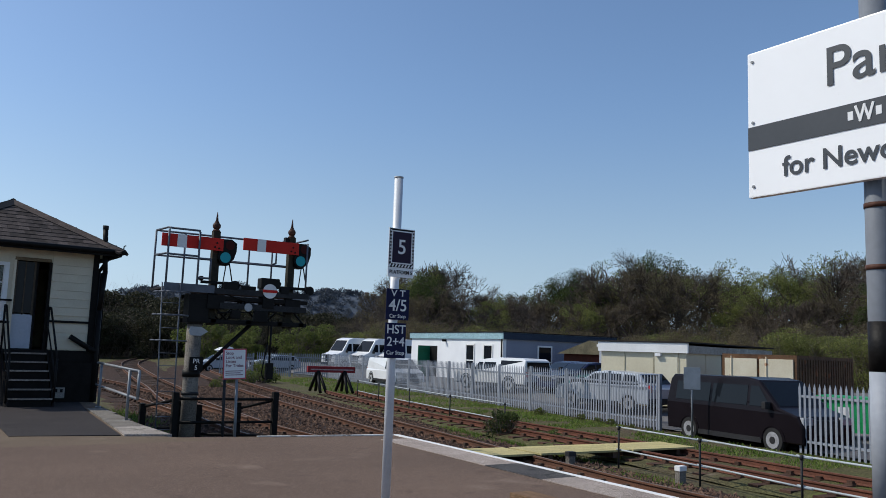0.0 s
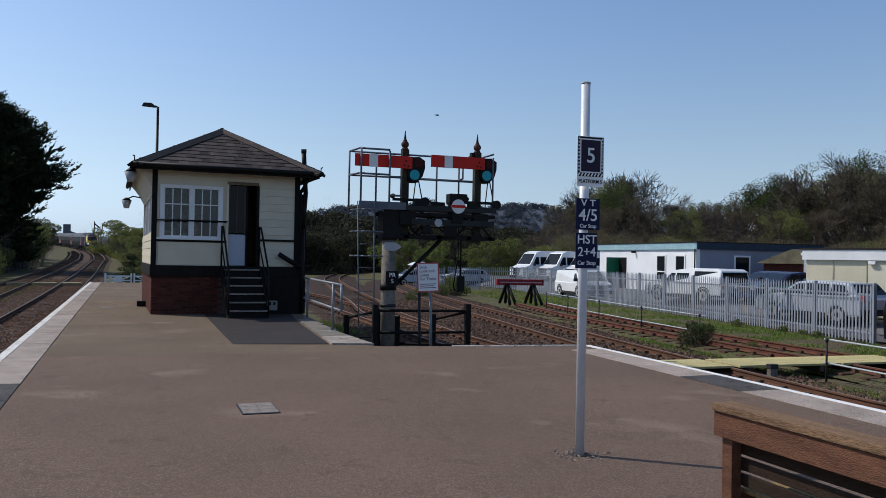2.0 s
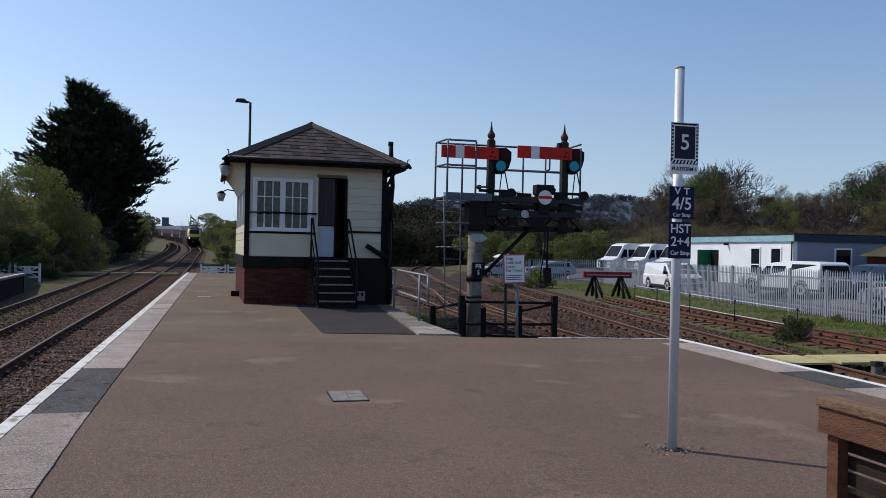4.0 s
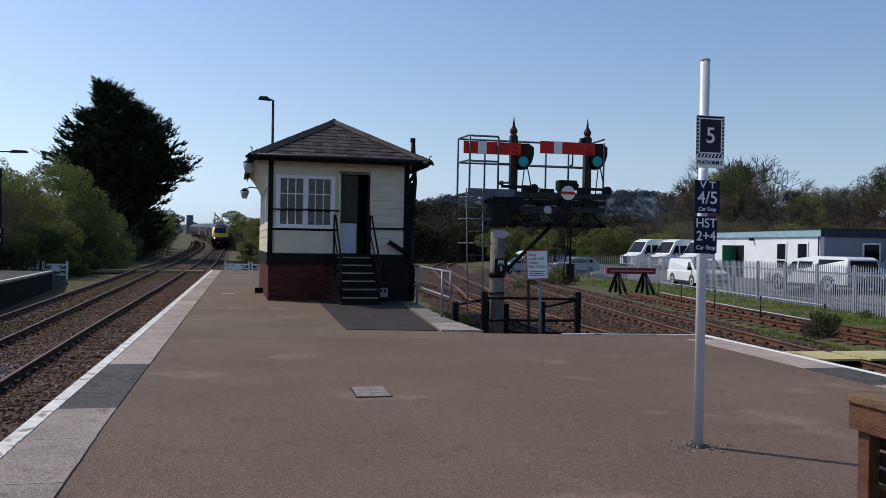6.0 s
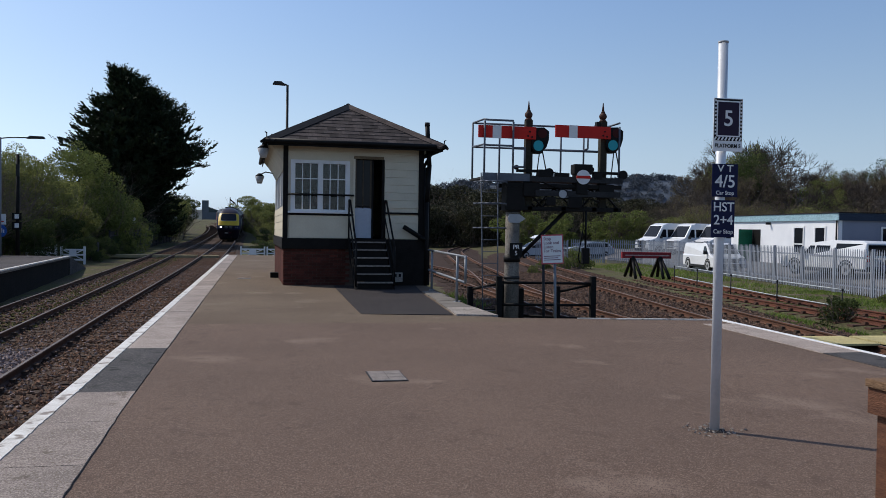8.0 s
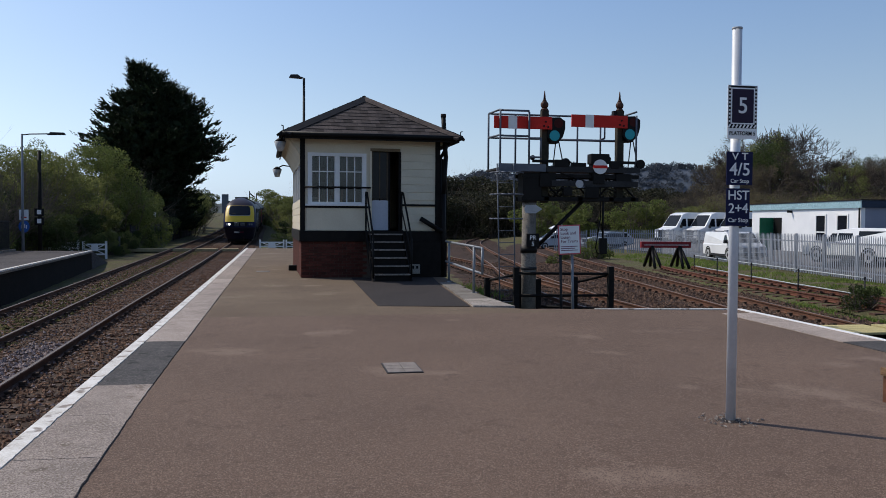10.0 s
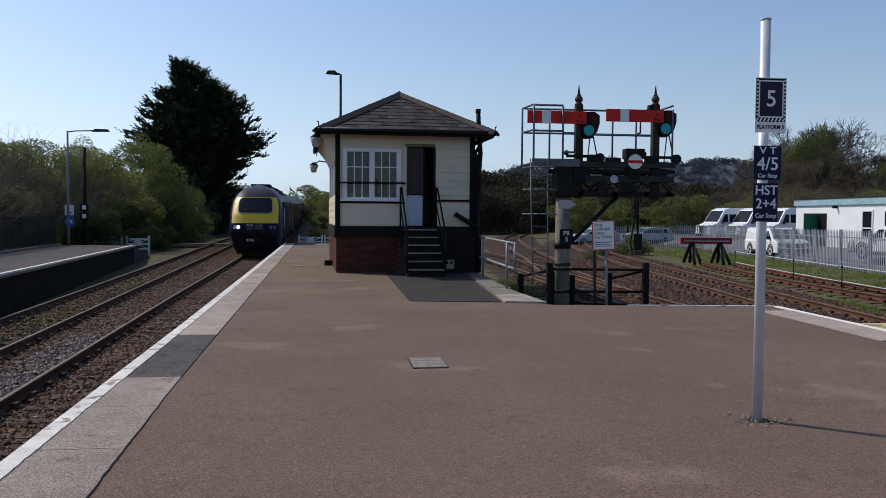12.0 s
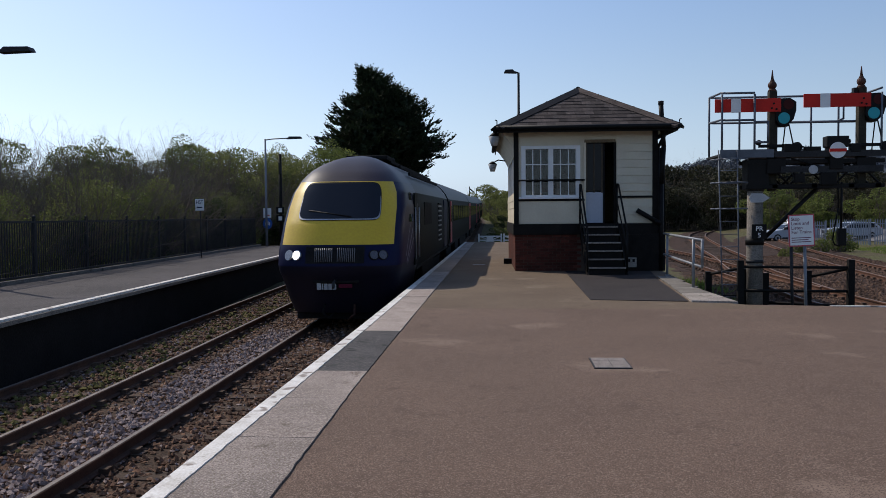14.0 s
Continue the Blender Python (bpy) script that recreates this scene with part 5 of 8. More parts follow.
POLE_GREY = mat("pole_grey", (0.2, 0.215, 0.24), (0.16, 0.175, 0.2), 2, 0.55, fine=0.05)
POLE_PALE = mat("pole_pale", (0.34, 0.36, 0.4), (0.29, 0.31, 0.345), 2, 0.5, fine=0.05)


def name_board():
    t = thing("station_name_board", "white station name board with a grey band on banded poles", "station sign", m=pose(3.53, 2.36, 0, 0, 0, -90))
    L, z0, z1 = 1.95, 2.395, 3.15
    p = part("board", boxed(0, L, -0.02, 0.02, z0, z1, bevel=0.006), mat("enamel_white", (0.93, 0.93, 0.93), (0.9, 0.9, 0.9), 2, 0.3, fine=0.03, spots=((0.7, 0.69, 0.67), 9, 0.72)), t)
    part("band", boxed(0.002, L - 0.002, -0.024, -0.015, 2.638, 2.758), SIGN_GREY, p)
    m = lambda x, z: Matrix.Translation((x, -0.0245, z)) @ RX
    for text, size, x, z in (("Par", 0.265, 0.42, 2.95), ("for Newquay", 0.138, 0.195, 2.52)):
        o = words(text, size, SIGN_GREY, p, m(x, z))
        o.data.align_x, o.data.offset, o.data.extrude = "LEFT", 0.002, 0.0005
    for k in range(4):
        part("logo_stroke", boxed(-0.006, 0.006, -0.004 - 0.001 * (k % 2), 0, -0.04, 0.04, m=Matrix.Translation((0.58 + 0.02 * k, -0.022, 2.705)) @ Matrix.Rotation(0.3 if k % 2 else -0.3, 4, "Y")), SIGN_WHITE, p)
    for x in (0.545, 0.675):
        part("logo_stroke", boxed(x - 0.013, x + 0.013, -0.026, -0.022, 2.68, 2.72), SIGN_WHITE, p)
    for x in (0.02, L - 0.02):
        for z in (2.45, 2.78, 3.1):
            part("screw", rod(bmesh.new(), (x + 0.01, -0.026, z), (x + 0.01, -0.018, z), 0.008, seg=8), GALV, p)
    for x in (0.6, 1.55):
        pole = part("pole", rod(bmesh.new(), (x, 0.085, 0), (x, 0.085, 3.5), 0.057, seg=20), POLE_GREY, t, "grey steel pole with black bands")
        for a, b in ((1.55, 1.77), (0.55, 0.98)):
            part("pole_band", rod(bmesh.new(), (x, 0.085, a), (x, 0.085, b), 0.0585, seg=20), BLACK, pole)
        part("pole_band", rod(bmesh.new(), (x, 0.085, 0.98), (x, 0.085, 1.55), 0.058, seg=20), POLE_PALE, pole)
        for z in (2.0, 2.28, 2.5, 3.0):
            part("clip", rod(bmesh.new(), (x, 0.085, z), (x, 0.085, z + 0.022), 0.061, seg=20), BRONZE, pole)


name_board()


def bench():
    """Slatted timber bench; its back is to the main platform."""
    t = thing("wooden_bench", "brown stained slatted timber bench with a weathered top rail", "bench", m=pose(2.84, 3.34, -0.045))
    L = 2.1
    part("top_rail", boxed(-0.05, 0.09, -L, 0.0, 0.845, 0.885, bevel=0.006), WOOD_TOP, t, "weathered top rail")
    part("back_fascia", boxed(-0.035, -0.003, -L, -0.002, 0.715, 0.843, bevel=0.004), WOOD, t)
    for y in (-0.06, -1.05, -L + 0.06):
        part("back_post", boxed(-0.002, 0.06, y - 0.045, y + 0.03, 0.045, 0.842, bevel=0.005), WOOD, t)
        part("front_leg", boxed(0.5, 0.56, y - 0.045, y + 0.03, 0.045, 0.44, bevel=0.005), WOOD, t)
        part("seat_bearer", boxed(0.03, 0.54, y - 0.03, y + 0.015, 0.34, 0.42), WOOD, t)
        part("arm_rest", boxed(0.09, 0.58, y - 0.06, y + 0.045, 0.64, 0.675, bevel=0.006), WOOD_TOP, t)
    for k in range(3):
        z = 0.47 + 0.08 * k
        # back slats in darkened timber, for the shade under the top rail
        part("back_slat", boxed(0.062, 0.084, -L + 0.02, -0.02, z, z + 0.062, bevel=0.004), SHADED_WOOD, t)
    for k in range(4):
        part("seat_slat", boxed(0.1 + 0.115 * k, 0.2 + 0.115 * k, -L + 0.02, -0.02, 0.422, 0.447, bevel=0.004), WOOD_PALE, t)
    part("low_slat", boxed(0.062, 0.084, -L + 0.02, -0.02, 0.18, 0.28, bevel=0.004), WOOD_PALE, t)
    part("low_slat", boxed(0.53, 0.55, -L + 0.02, -0.02, 0.2, 0.32, bevel=0.004), WOOD_PALE, t)


bench()


def tall_lamp(x, y, h, reach, label, head_w=0.55, rz=0.0, group="platform lamps"):
    t = thing("street_lamp", label, "lamp post", group, pose(x, y, 0, 0, 0, rz))
    part("pole", rod(bmesh.new(), (0, 0, -0.4), (0, 0, h), 0.07, 0.045, seg=12), DARK_STEEL if reach < 1 else POLE_GREY, t)
    part("arm", pipe([(0, 0, h - 0.05), (reach * 0.3, 0, h), (reach, 0, h + 0.03)], 0.028), DARK_STEEL, t)
    bm = bmesh.new()
    s_ = 1 if reach > 0 else -1
    prism(bm, [(reach - 0.05 * s_, -0.02), (reach + head_w * s_, 0.0), (reach + (head_w - 0.06) * s_, 0.1), (reach + 0.1 * s_, 0.11)], 1, -0.13, 0.13)
    for v in bm.verts:
        v.co.z += h
    part("lamp_head", bm, DARK_STEEL, t, "dark flat lamp head")
    return t


tall_lamp(0.5, 31.0, 6.85, -0.12, "dark lamp post with a flat head behind the signal box", 0.42)
tall_lamp(-12.55, 42.0, 5.6, 1.2, "grey lamp post with a long arm on the opposite platform", 0.75)
tall_lamp(-12.75, 18.3, 5.4, 1.15, "grey lamp post with a long arm near the fence", 0.75)
wp = thing("telegraph_pole", "dark wooden pole beside the opposite platform fence", "pole", m=pose(-12.4, 44.2, 0))
part("pole", rod(bmesh.new(), (0, 0, -0.6), (0, 0, 5.0), 0.1, 0.08, seg=10), BLACK_TIMBER, wp)
part("crown_block", boxed(-0.05, 0.1, -0.16, -0.06, 3.9, 4.5), DARK_STEEL, wp)
for z in (1.9, 1.45):
    part("plate", boxed(-0.22, 0.22, -0.14, -0.11, z - 0.19, z + 0.19), BLACK, wp)
    part("plate_mark", boxed(-0.1, 0.1, -0.146, -0.138, z - 0.1, z + 0.12), SIGN_WHITE, wp)


# ---- opposite platform ----
def railing_bay():
    t = thing("railing_panel", "dark steel railing panel behind the opposite platform", "fence", "platform railings")
    L, h = 2.9, 1.45
    bm = boxed(-0.035, 0.035, -0.035, 0.035, -0.05, h + 0.08)
    bmesh.ops.create_uvsphere(bm, u_segments=8, v_segments=6, radius=0.05, matrix=Matrix.Translation((0, 0, h + 0.12)))
    part("post", bm, DARK_STEEL, t)
    for z in (h, 0.12):
        part("rail", boxed(-0.02, 0.02, 0.03, L - 0.03, z - 0.025, z + 0.025), DARK_STEEL, t)
    for k in range(26):
        y = 0.1 + (L - 0.2) * k / 25
        part("bar", boxed(-0.008, 0.008, y - 0.013, y + 0.013, 0.12, h - 0.02), DARK_STEEL, t)
    return t


bay = railing_bay()
ypos = 8.0
first = True
while ypos < 42:
    x0 = edge_opp(ypos) - (3.75 if ypos > 12 else 3.6)
    x1 = edge_opp(ypos + 2.9) - 3.7
    m = pose(x0, ypos, 0, 0, 0, math.degrees(math.atan2(-(x1 - x0), 2.9)))
    if first:
        bay.matrix_basis, first = m, False
    else:
        copy_thing(bay, m)
    ypos += 2.9
kerb = strip("platform_kerb", lambda y: edge_opp(y) - 3.62, 0.14, 8, 43, 0.09, CONCRETE, "low concrete kerb under the railing", 0.1)


def small_sign(x, y, z, w, h, lines_, material, label, legs=True, text_mat=None, size=0.2, base=0.0):
    t = thing("platform_sign", label, "sign", m=pose(x, y, 0, 0, 0, -20))
    if legs:
        part("post", rod(bmesh.new(), (0, 0.03, base), (0, 0.03, z + h / 2), 0.022, seg=8), DARK_STEEL, t)
    p = part("panel", boxed(-w / 2, w / 2, -0.01, 0.0, z - h / 2, z + h / 2), material, t)
    for k, line_ in enumerate(lines_):
        if line_ == "-":
            part("small_print", boxed(-w * 0.3, w * 0.3, -0.014, -0.008, z - h * 0.28, z - h * 0.18), text_mat or NAVY, p)
        else:
            words(line_, size, text_mat or NAVY, p, Matrix.Translation((0, -0.012, z + h * 0.2 - k * size)) @ RX)
    return t


small_sign(-11.6, 30.3, 2.02, 0.42, 0.44, ("HST", "-"), SIGN_WHITE, "white car stop sign above the railing")
small_sign(-12.5, 42.0, 1.75, 0.5, 0.5, ("-",), SIGN_WHITE, "white and red notice on the lamp post", False, RED)
round_sign = thing("platform_sign", "blue round instruction sign on the lamp post", "sign", m=pose(-12.5, 42.02, 0, 0, 0, -20))
disc_panel = part("panel", disc(bmesh.new(), (0, 1.2), 0.29, -0.01, 0.0), SIGN_BLUE, round_sign)
for x0, x1, z0, z1 in ((-0.06, 0.06, 1.12, 1.32), (-0.16, -0.1, 1.1, 1.26), (0.1, 0.16, 1.1, 1.26)):
    part("mark_bar", boxed(x0, x1, -0.014, -0.009, z0, z1), SIGN_WHITE, disc_panel)
for x, y, z in ((-11.2, 71.5, 2.05), (-11.4, 89, 2.38), (-11.3, 102.5, 2.55)):
    small_sign(x, y, z, 0.4, 0.42, ("-",), SIGN_WHITE, "small white lineside board", True, BLACK, base=-1.0)


def gate(x, y, rz, z, w=1.7):
    t = thing("white_gate", "white painted lineside picket gate", "gate", "lineside gates", pose(x, y, z, 0, 0, rz))
    for a in (0, w):
        part("gate_post", boxed(a - 0.06, a + 0.06, -0.06, 0.06, -0.3, 1.0, bevel=0.01), WHITE, t)
    for zz in (0.15, 0.45, 0.75):
        part("gate_rail", boxed(0.06, w - 0.06, -0.025, 0.025, zz, zz + 0.1), WHITE, t)
    bm = rods([((0.06, 0, 0.2), (w - 0.06, 0, 0.8)), ((0.06, 0, 0.8), (w - 0.06, 0, 0.2))], 0.03, 5)
    part("gate_brace", bm, WHITE, t)
    part("gate_plate", boxed(w * 0.35, w * 0.65, -0.05, -0.03, 0.4, 0.8), SIGN_WHITE, t)


gate(-14.2, 52.5, 0, -0.65, 1.6)
gate(-12.3, 52.5, 0, -0.75, 1.3)
gate(-2.2, 62, 0, -0.85)
gate(-0.3, 62, 0, -0.85, 1.5)
cab = thing("relay_cabinet", "grey lineside equipment cabinet", "cabinet", m=pose(-11.4, 56.5, float(ground_z(-11.4, 56.5))))
part("body", boxed(-0.4, 0.4, -0.3, 0.3, 0, 1.2, bevel=0.02), DARK_STEEL, cab)
part("door", boxed(-0.36, 0.36, -0.315, -0.3, 0.1, 1.12), DARK_STEEL, cab)
# board crossing over the main line
cr = thing("board_crossing", "pale timber foot crossing over the main line", "crossing", kind="structure")
for x0, x1 in ((-11.0, -8.4), (-8.05, -6.95), (-6.55, -5.1), (-4.75, -3.65)):
    zc = float(main_z(60.0))
    part("crossing_board", boxed(x0, x1, 59.4, 60.6, zc - 0.16, zc + 0.015), mat("crossing_timber", (0.34, 0.28, 0.16), (0.24, 0.2, 0.12), 2, 0.9) if x0 < -10 else bpy.data.materials["crossing_timber"], cr)


def dark_fence():
    t = thing("lineside_fence_panel", "dark steel palisade panel beside the running lines", "fence", "lineside fence")
    part("post", boxed(-0.04, 0.04, -0.04, 0.04, -0.3, 1.9), DARK_STEEL, t)
    for z in (0.3, 1.5):
        part("rail", boxed(-0.02, 0.02, 0.04, 2.96, z - 0.03, z + 0.03), DARK_STEEL, t)
    pale = bmesh.new()
    prism(pale, [(-0.045, 0.0), (0.045, 0.0), (0.045, 1.7), (0.0, 1.85), (-0.045, 1.7)], 0, -0.035, -0.022)
    me = bpy.data.meshes.new("pale")
    bmesh.ops.recalc_face_normals(pale, faces=pale.faces)
    pale.to_mesh(me)
    pale.free()
    me.materials.append(DARK_STEEL)
    for k in range(18):
        ob = new("pale", me)
        ob.parent, ob.matrix_basis = t, Matrix.Translation((0, 0.14 + 0.16 * k, 0))
    return t


panel_0 = dark_fence()
for k in range(14):
    y = 61.5 + 3.0 * k
    m = pose(-11.1 - 0.012 * (y - 50), y, float(ground_z(-11.2, y)) + 0.02, 0, 0, 0.7)
    if k == 0:
        panel_0.matrix_basis = m
    else:
        copy_thing(panel_0, m)


# ---- bay side ----
def crossing_walkway():
    t = thing("yellow_walkway", "yellow boarded walkway over the branch tracks", "walkway", kind="structure")
    m = pose(8.6, 14.55, 0, 0, 0, -2.0)
    for a, b in ((0.0, 1.85), (2.02, 3.18), (3.36, 6.05), (6.1, 8.2)):
        for k in range(4):
            part("walkway_board", boxed(a, b, -0.55 + 0.3 * k, -0.26 + 0.3 * k, -0.61, -0.565, m, 0.006), YELLOW_BOARD, t)
    for x in (0.4, 3.6, 5.5, 7.6):
        part("walkway_bearer", boxed(x, x + 0.12, -0.5, 0.6, -0.75, -0.612, m), SLEEPER, t)


crossing_walkway()


def pipe_rail(posts, label):
    t = thing("pipe_guard_rail", label, "guard rail", "pipe rails beside the siding")
    for x, y in posts:
        z = float(ground_z(x, y))
        part("post", rod(bmesh.new(), (x, y, z - 0.1), (x, y, z + 0.92), 0.022, seg=8), DARK_STEEL, t)
        part("socket", rod(bmesh.new(), (x, y, z + 0.84), (x, y, z + 0.92), 0.032, seg=8), DARK_STEEL, t)
    for h in (0.88, 0.38):
        for (xa, ya), (xb, yb) in zip(posts, posts[1:]):
            a, b = Vector((xa, ya, float(ground_z(xa, ya)) + h)), Vector((xb, yb, float(ground_z(xb, yb)) + h))
            e = (b - a) * 0.08
            part("pipe", rods([(a - e + Vector((0.03, 0, 0)), b + e * 0.6 + Vector((0.05, 0, 0.015)))], 0.019, 8), PALE_PIPE, t)


PALE_PIPE = mat("white_pipe", (0.44, 0.48, 0.49), (0.34, 0.37, 0.38), 3, 0.4, fine=0.1)
pipe_rail([(16.1, 20.6), (16.7, 24.6), (17.4, 28.6), (18.2, 32.6), (18.9, 36.0)], "pale pipe guard rail on thin posts beside the siding")
pipe_rail([(12.6, 3.0), (12.75, 5.6), (12.95, 8.3), (13.4, 10.8), (13.7, 13.3)], "pale pipe guard rail beside the yellow walkway")
for x, y in ((12.35, 13.4), (12.95, 10.9)):
    b = thing("marker_block", "small grey marker post in the grass", "marker post", "marker posts", pose(x, y, float(ground_z(x, y))))
    part("block", boxed(-0.09, 0.09, -0.06, 0.06, 0, 0.36, bevel=0.015), CONCRETE, b)
    part("cap", boxed(-0.1, 0.1, -0.07, 0.07, 0.3, 0.4, bevel=0.015), WHITE if y < 12 else DARK_STEEL, b)


def buffer_stop():
    t = thing("buffer_stop", "rail-built buffer stop with a dark red timber beam", "buffer stop", m=pose(19.15, 39.6, -0.72, 0, 0, -8))
    part("beam", boxed(-1.3, 1.3, -0.15, 0.1, 0.98, 1.3, bevel=0.015), RED_BEAM, t, "dark red beam with a pale stripe")
    part("beam_stripe", boxed(-1.15, 1.2, -0.16, -0.14, 1.1, 1.16), mat("worn_stripe", (0.5, 0.42, 0.42), (0.35, 0.2, 0.2), 6), t)
    for x in (-0.72, 0.72):
        for y in (-1.15, 0.75):
            bm = bmesh.new()
            rod(bm, (x - 0.16, y, 0), (x - 0.02, -0.02, 1.1), 0.085, seg=6)
            rod(bm, (x + 0.16, y, 0), (x + 0.02, -0.02, 1.1), 0.085, seg=6)
            part("strut", bm, BLACK, t)


buffer_stop()


# ---- palisade fence ----
def palisade():
    t = thing("palisade_panel", "galvanised steel palisade fence panel", "fence", "palisade fence")
    part("post", boxed(-0.05, 0.05, -0.03, 0.05, -0.1, 1.85), PALE_STEEL, t)
    for z in (0.35, 1.5):
        part("rail", boxed(-0.03, 0.02, 0.05, 2.72, z - 0.03, z + 0.03), PALE_STEEL, t)
    bm = bmesh.new()
    prism(bm, [(-0.035, 0.05), (0.035, 0.05), (0.035, 1.72), (0.0, 1.84), (-0.035, 1.72)], 0, -0.045, -0.032)
    me = bpy.data.meshes.new("pale")
    bmesh.ops.recalc_face_normals(bm, faces=bm.faces)
    bm.to_mesh(me)
    bm.free()
    me.materials.append(PALE_STEEL)
    for k in range(17):
        ob = new("pale", me)
        ob.parent, ob.matrix_basis = t, Matrix.Translation((0, 0.12 + 0.16 * k, 0))
    return t


pp = palisade()
runs = [((fence_x(18.4), 18.4), (fence_x(57.0), 57.0)), ((fence_x(1.5), 1.5), (fence_x(13.0), 13.0)), ((27.3, 57.0), (20.6, 63.0))]
first = True
for (xa, ya), (xb, yb) in runs:
    d = math.hypot(xb - xa, yb - ya)
    n_ = max(1, round(d / 2.74))
    rz = math.degrees(math.atan2(-(xb - xa), yb - ya))
    for k in range(n_):
        x, y = xa + (xb - xa) * k / n_, ya + (yb - ya) * k / n_
        m = pose(x, y, float(ground_z(x, y)) - 0.02, 0, 0, rz)
        if first:
            pp.matrix_basis, first = m, False
        else:
            copy_thing(pp, m)


# ---- the train ----
TRAIN_BLUE = mat("train_navy", (0.01, 0.012, 0.045), (0.007, 0.0085, 0.032), 1.0, 0.4, 0.03, 20, fine=0.08, spec=0.08)
TRAIN_ROOF = mat("train_roof", (0.024, 0.02, 0.034), (0.017, 0.014, 0.025), 1.0, 0.45, 0.05, 20, fine=0.1, spec=0.16)
TRAIN_TOP = mat("train_body_roof", (0.014, 0.013, 0.016), (0.009, 0.0085, 0.011), 1.0, 0.5, 0.05, 20, fine=0.1, spec=0.2)
TRAIN_YELLOW = mat("train_yellow", (0.68, 0.45, 0.022), (0.61, 0.4, 0.02), 1.2, 0.4, 0.03, 20, fine=0.08, spots=((0.42, 0.26, 0.03), 3.0, 0.7))
TRAIN_BLACK = mat("train_underframe", (0.012, 0.012, 0.013), (0.02, 0.019, 0.018), 3, 0.8, 0.1, 30, spec=0.05)
TRAIN_SIDE = mat("train_side", (0.009, 0.011, 0.01), (0.006, 0.008, 0.0075), 0.8, 0.6, 0.03, 20, fine=0.1, spec=0.04)
TRAIN_VALANCE = mat("train_valance", (0.011, 0.01, 0.022), (0.008, 0.008, 0.015), 1.0, 0.45, 0.03, 20, fine=0.08, spec=0.2)
TRAIN_STREAK = mat("train_pale_streak", (0.3, 0.29, 0.36), (0.2, 0.19, 0.26), 3, 0.45)
TRAIN_PINK = mat("train_door_magenta", (0.4, 0.03, 0.06), (0.32, 0.03, 0.05), 2, 0.35)
TRAIN_FLASH = mat("train_flash", (0.12, 0.01, 0.03), rough=0.6)
TRAIN_SILVER = mat("train_trim", (0.5, 0.5, 0.5), rough=0.3, metal=0.7)
ZW = [(0.3, 1.12), (0.6, 1.2), (0.95, 1.27), (1.3, 1.36), (1.7, 1.37), (2.6, 1.36), (2.95, 1.31), (3.2, 1.19), (3.45, 0.99), (3.65, 0.74), (3.82, 0.42), (3.9, 0.16), (3.92, 0.0)]
ZF = [(0.3, 0.55), (0.6, 0.38), (0.95, 0.2), (1.27, 0.0), (1.4, 0.0), (1.7, 0.08), (2.25, 0.42), (3.15, 1.15), (3.4, 1.5), (3.6, 1.95), (3.75, 2.45), (3.85, 3.0), (3.92, 3.8)]


def half_width(z):
    return float(np.interp(z, *zip(*ZW)))


def nose_point(u, z, out=0.0):
    """A point of the rounded cab; u from -1 to 1 runs round the front from side to side."""
    w, y = half_width(z), float(np.interp(z, *zip(*ZF)))
    reach = float(np.interp(z, [0.3, 1.3, 2.2, 3.1, 3.92], [0.7, 0.85, 1.05, 1.5, 0.6]))
    a = u * math.pi / 2
    s, c = math.copysign(abs(math.sin(a)) ** 0.62, a), max(math.cos(a), 0.0) ** 0.62
    p = Vector((w * s, y + reach * (1 - c), z))
    if out:
        n = Vector((s * 0.8, -c, 0.35 * c)).normalized()
        p += n * out
    return p


def nose_patch(name, us, zs, material, parent, label="", out=0.0, close=True):
    """A piece of the cab's shell between heights, joined back to the body at its sides."""
    v, f = [], []
    k = len(us) + (2 if close else 0)
    for z in zs:
        row = [nose_point(u, z, out) for u in us]
        if close:
            w = half_width(z)
            row = [Vector((-w, 4.4, z))] + row + [Vector((w, 4.4, z))]
        v += row
    for j in range(len(zs) - 1):
        for i in range(k - 1):
            a = j * k + i
            f.append((a, a + 1, a + k + 1, a + k))
    ob = from_arrays(name, v, f, material, parent, True)
    return tagged(ob, label)


def squircle(name, u0, u1, z0, z1, material, parent, label="", out=0.02, n=14, p=5.0):
    """A window shape with rounded corners, lying on the cab's shell."""
    v, f = [], []
    for j in range(n + 1):
        for i in range(n + 1):
            a, b = 2 * i / n - 1, 2 * j / n - 1
            r = max(abs(a), abs(b))
            if r:
                q = (abs(a) ** p + abs(b) ** p) ** (1 / p)
                a, b = a * r / q, b * r / q
            v.append(nose_point((u0 + u1) / 2 + a * (u1 - u0) / 2, (z0 + z1) / 2 + b * (z1 - z0) / 2, out))
    for j in range(n):
        for i in range(n):
            c = j * (n + 1) + i
            f.append((c, c + 1, c + n + 2, c + n + 1))
    ob = from_arrays(name, v, f, material, parent, True)
    return tagged(ob, label)


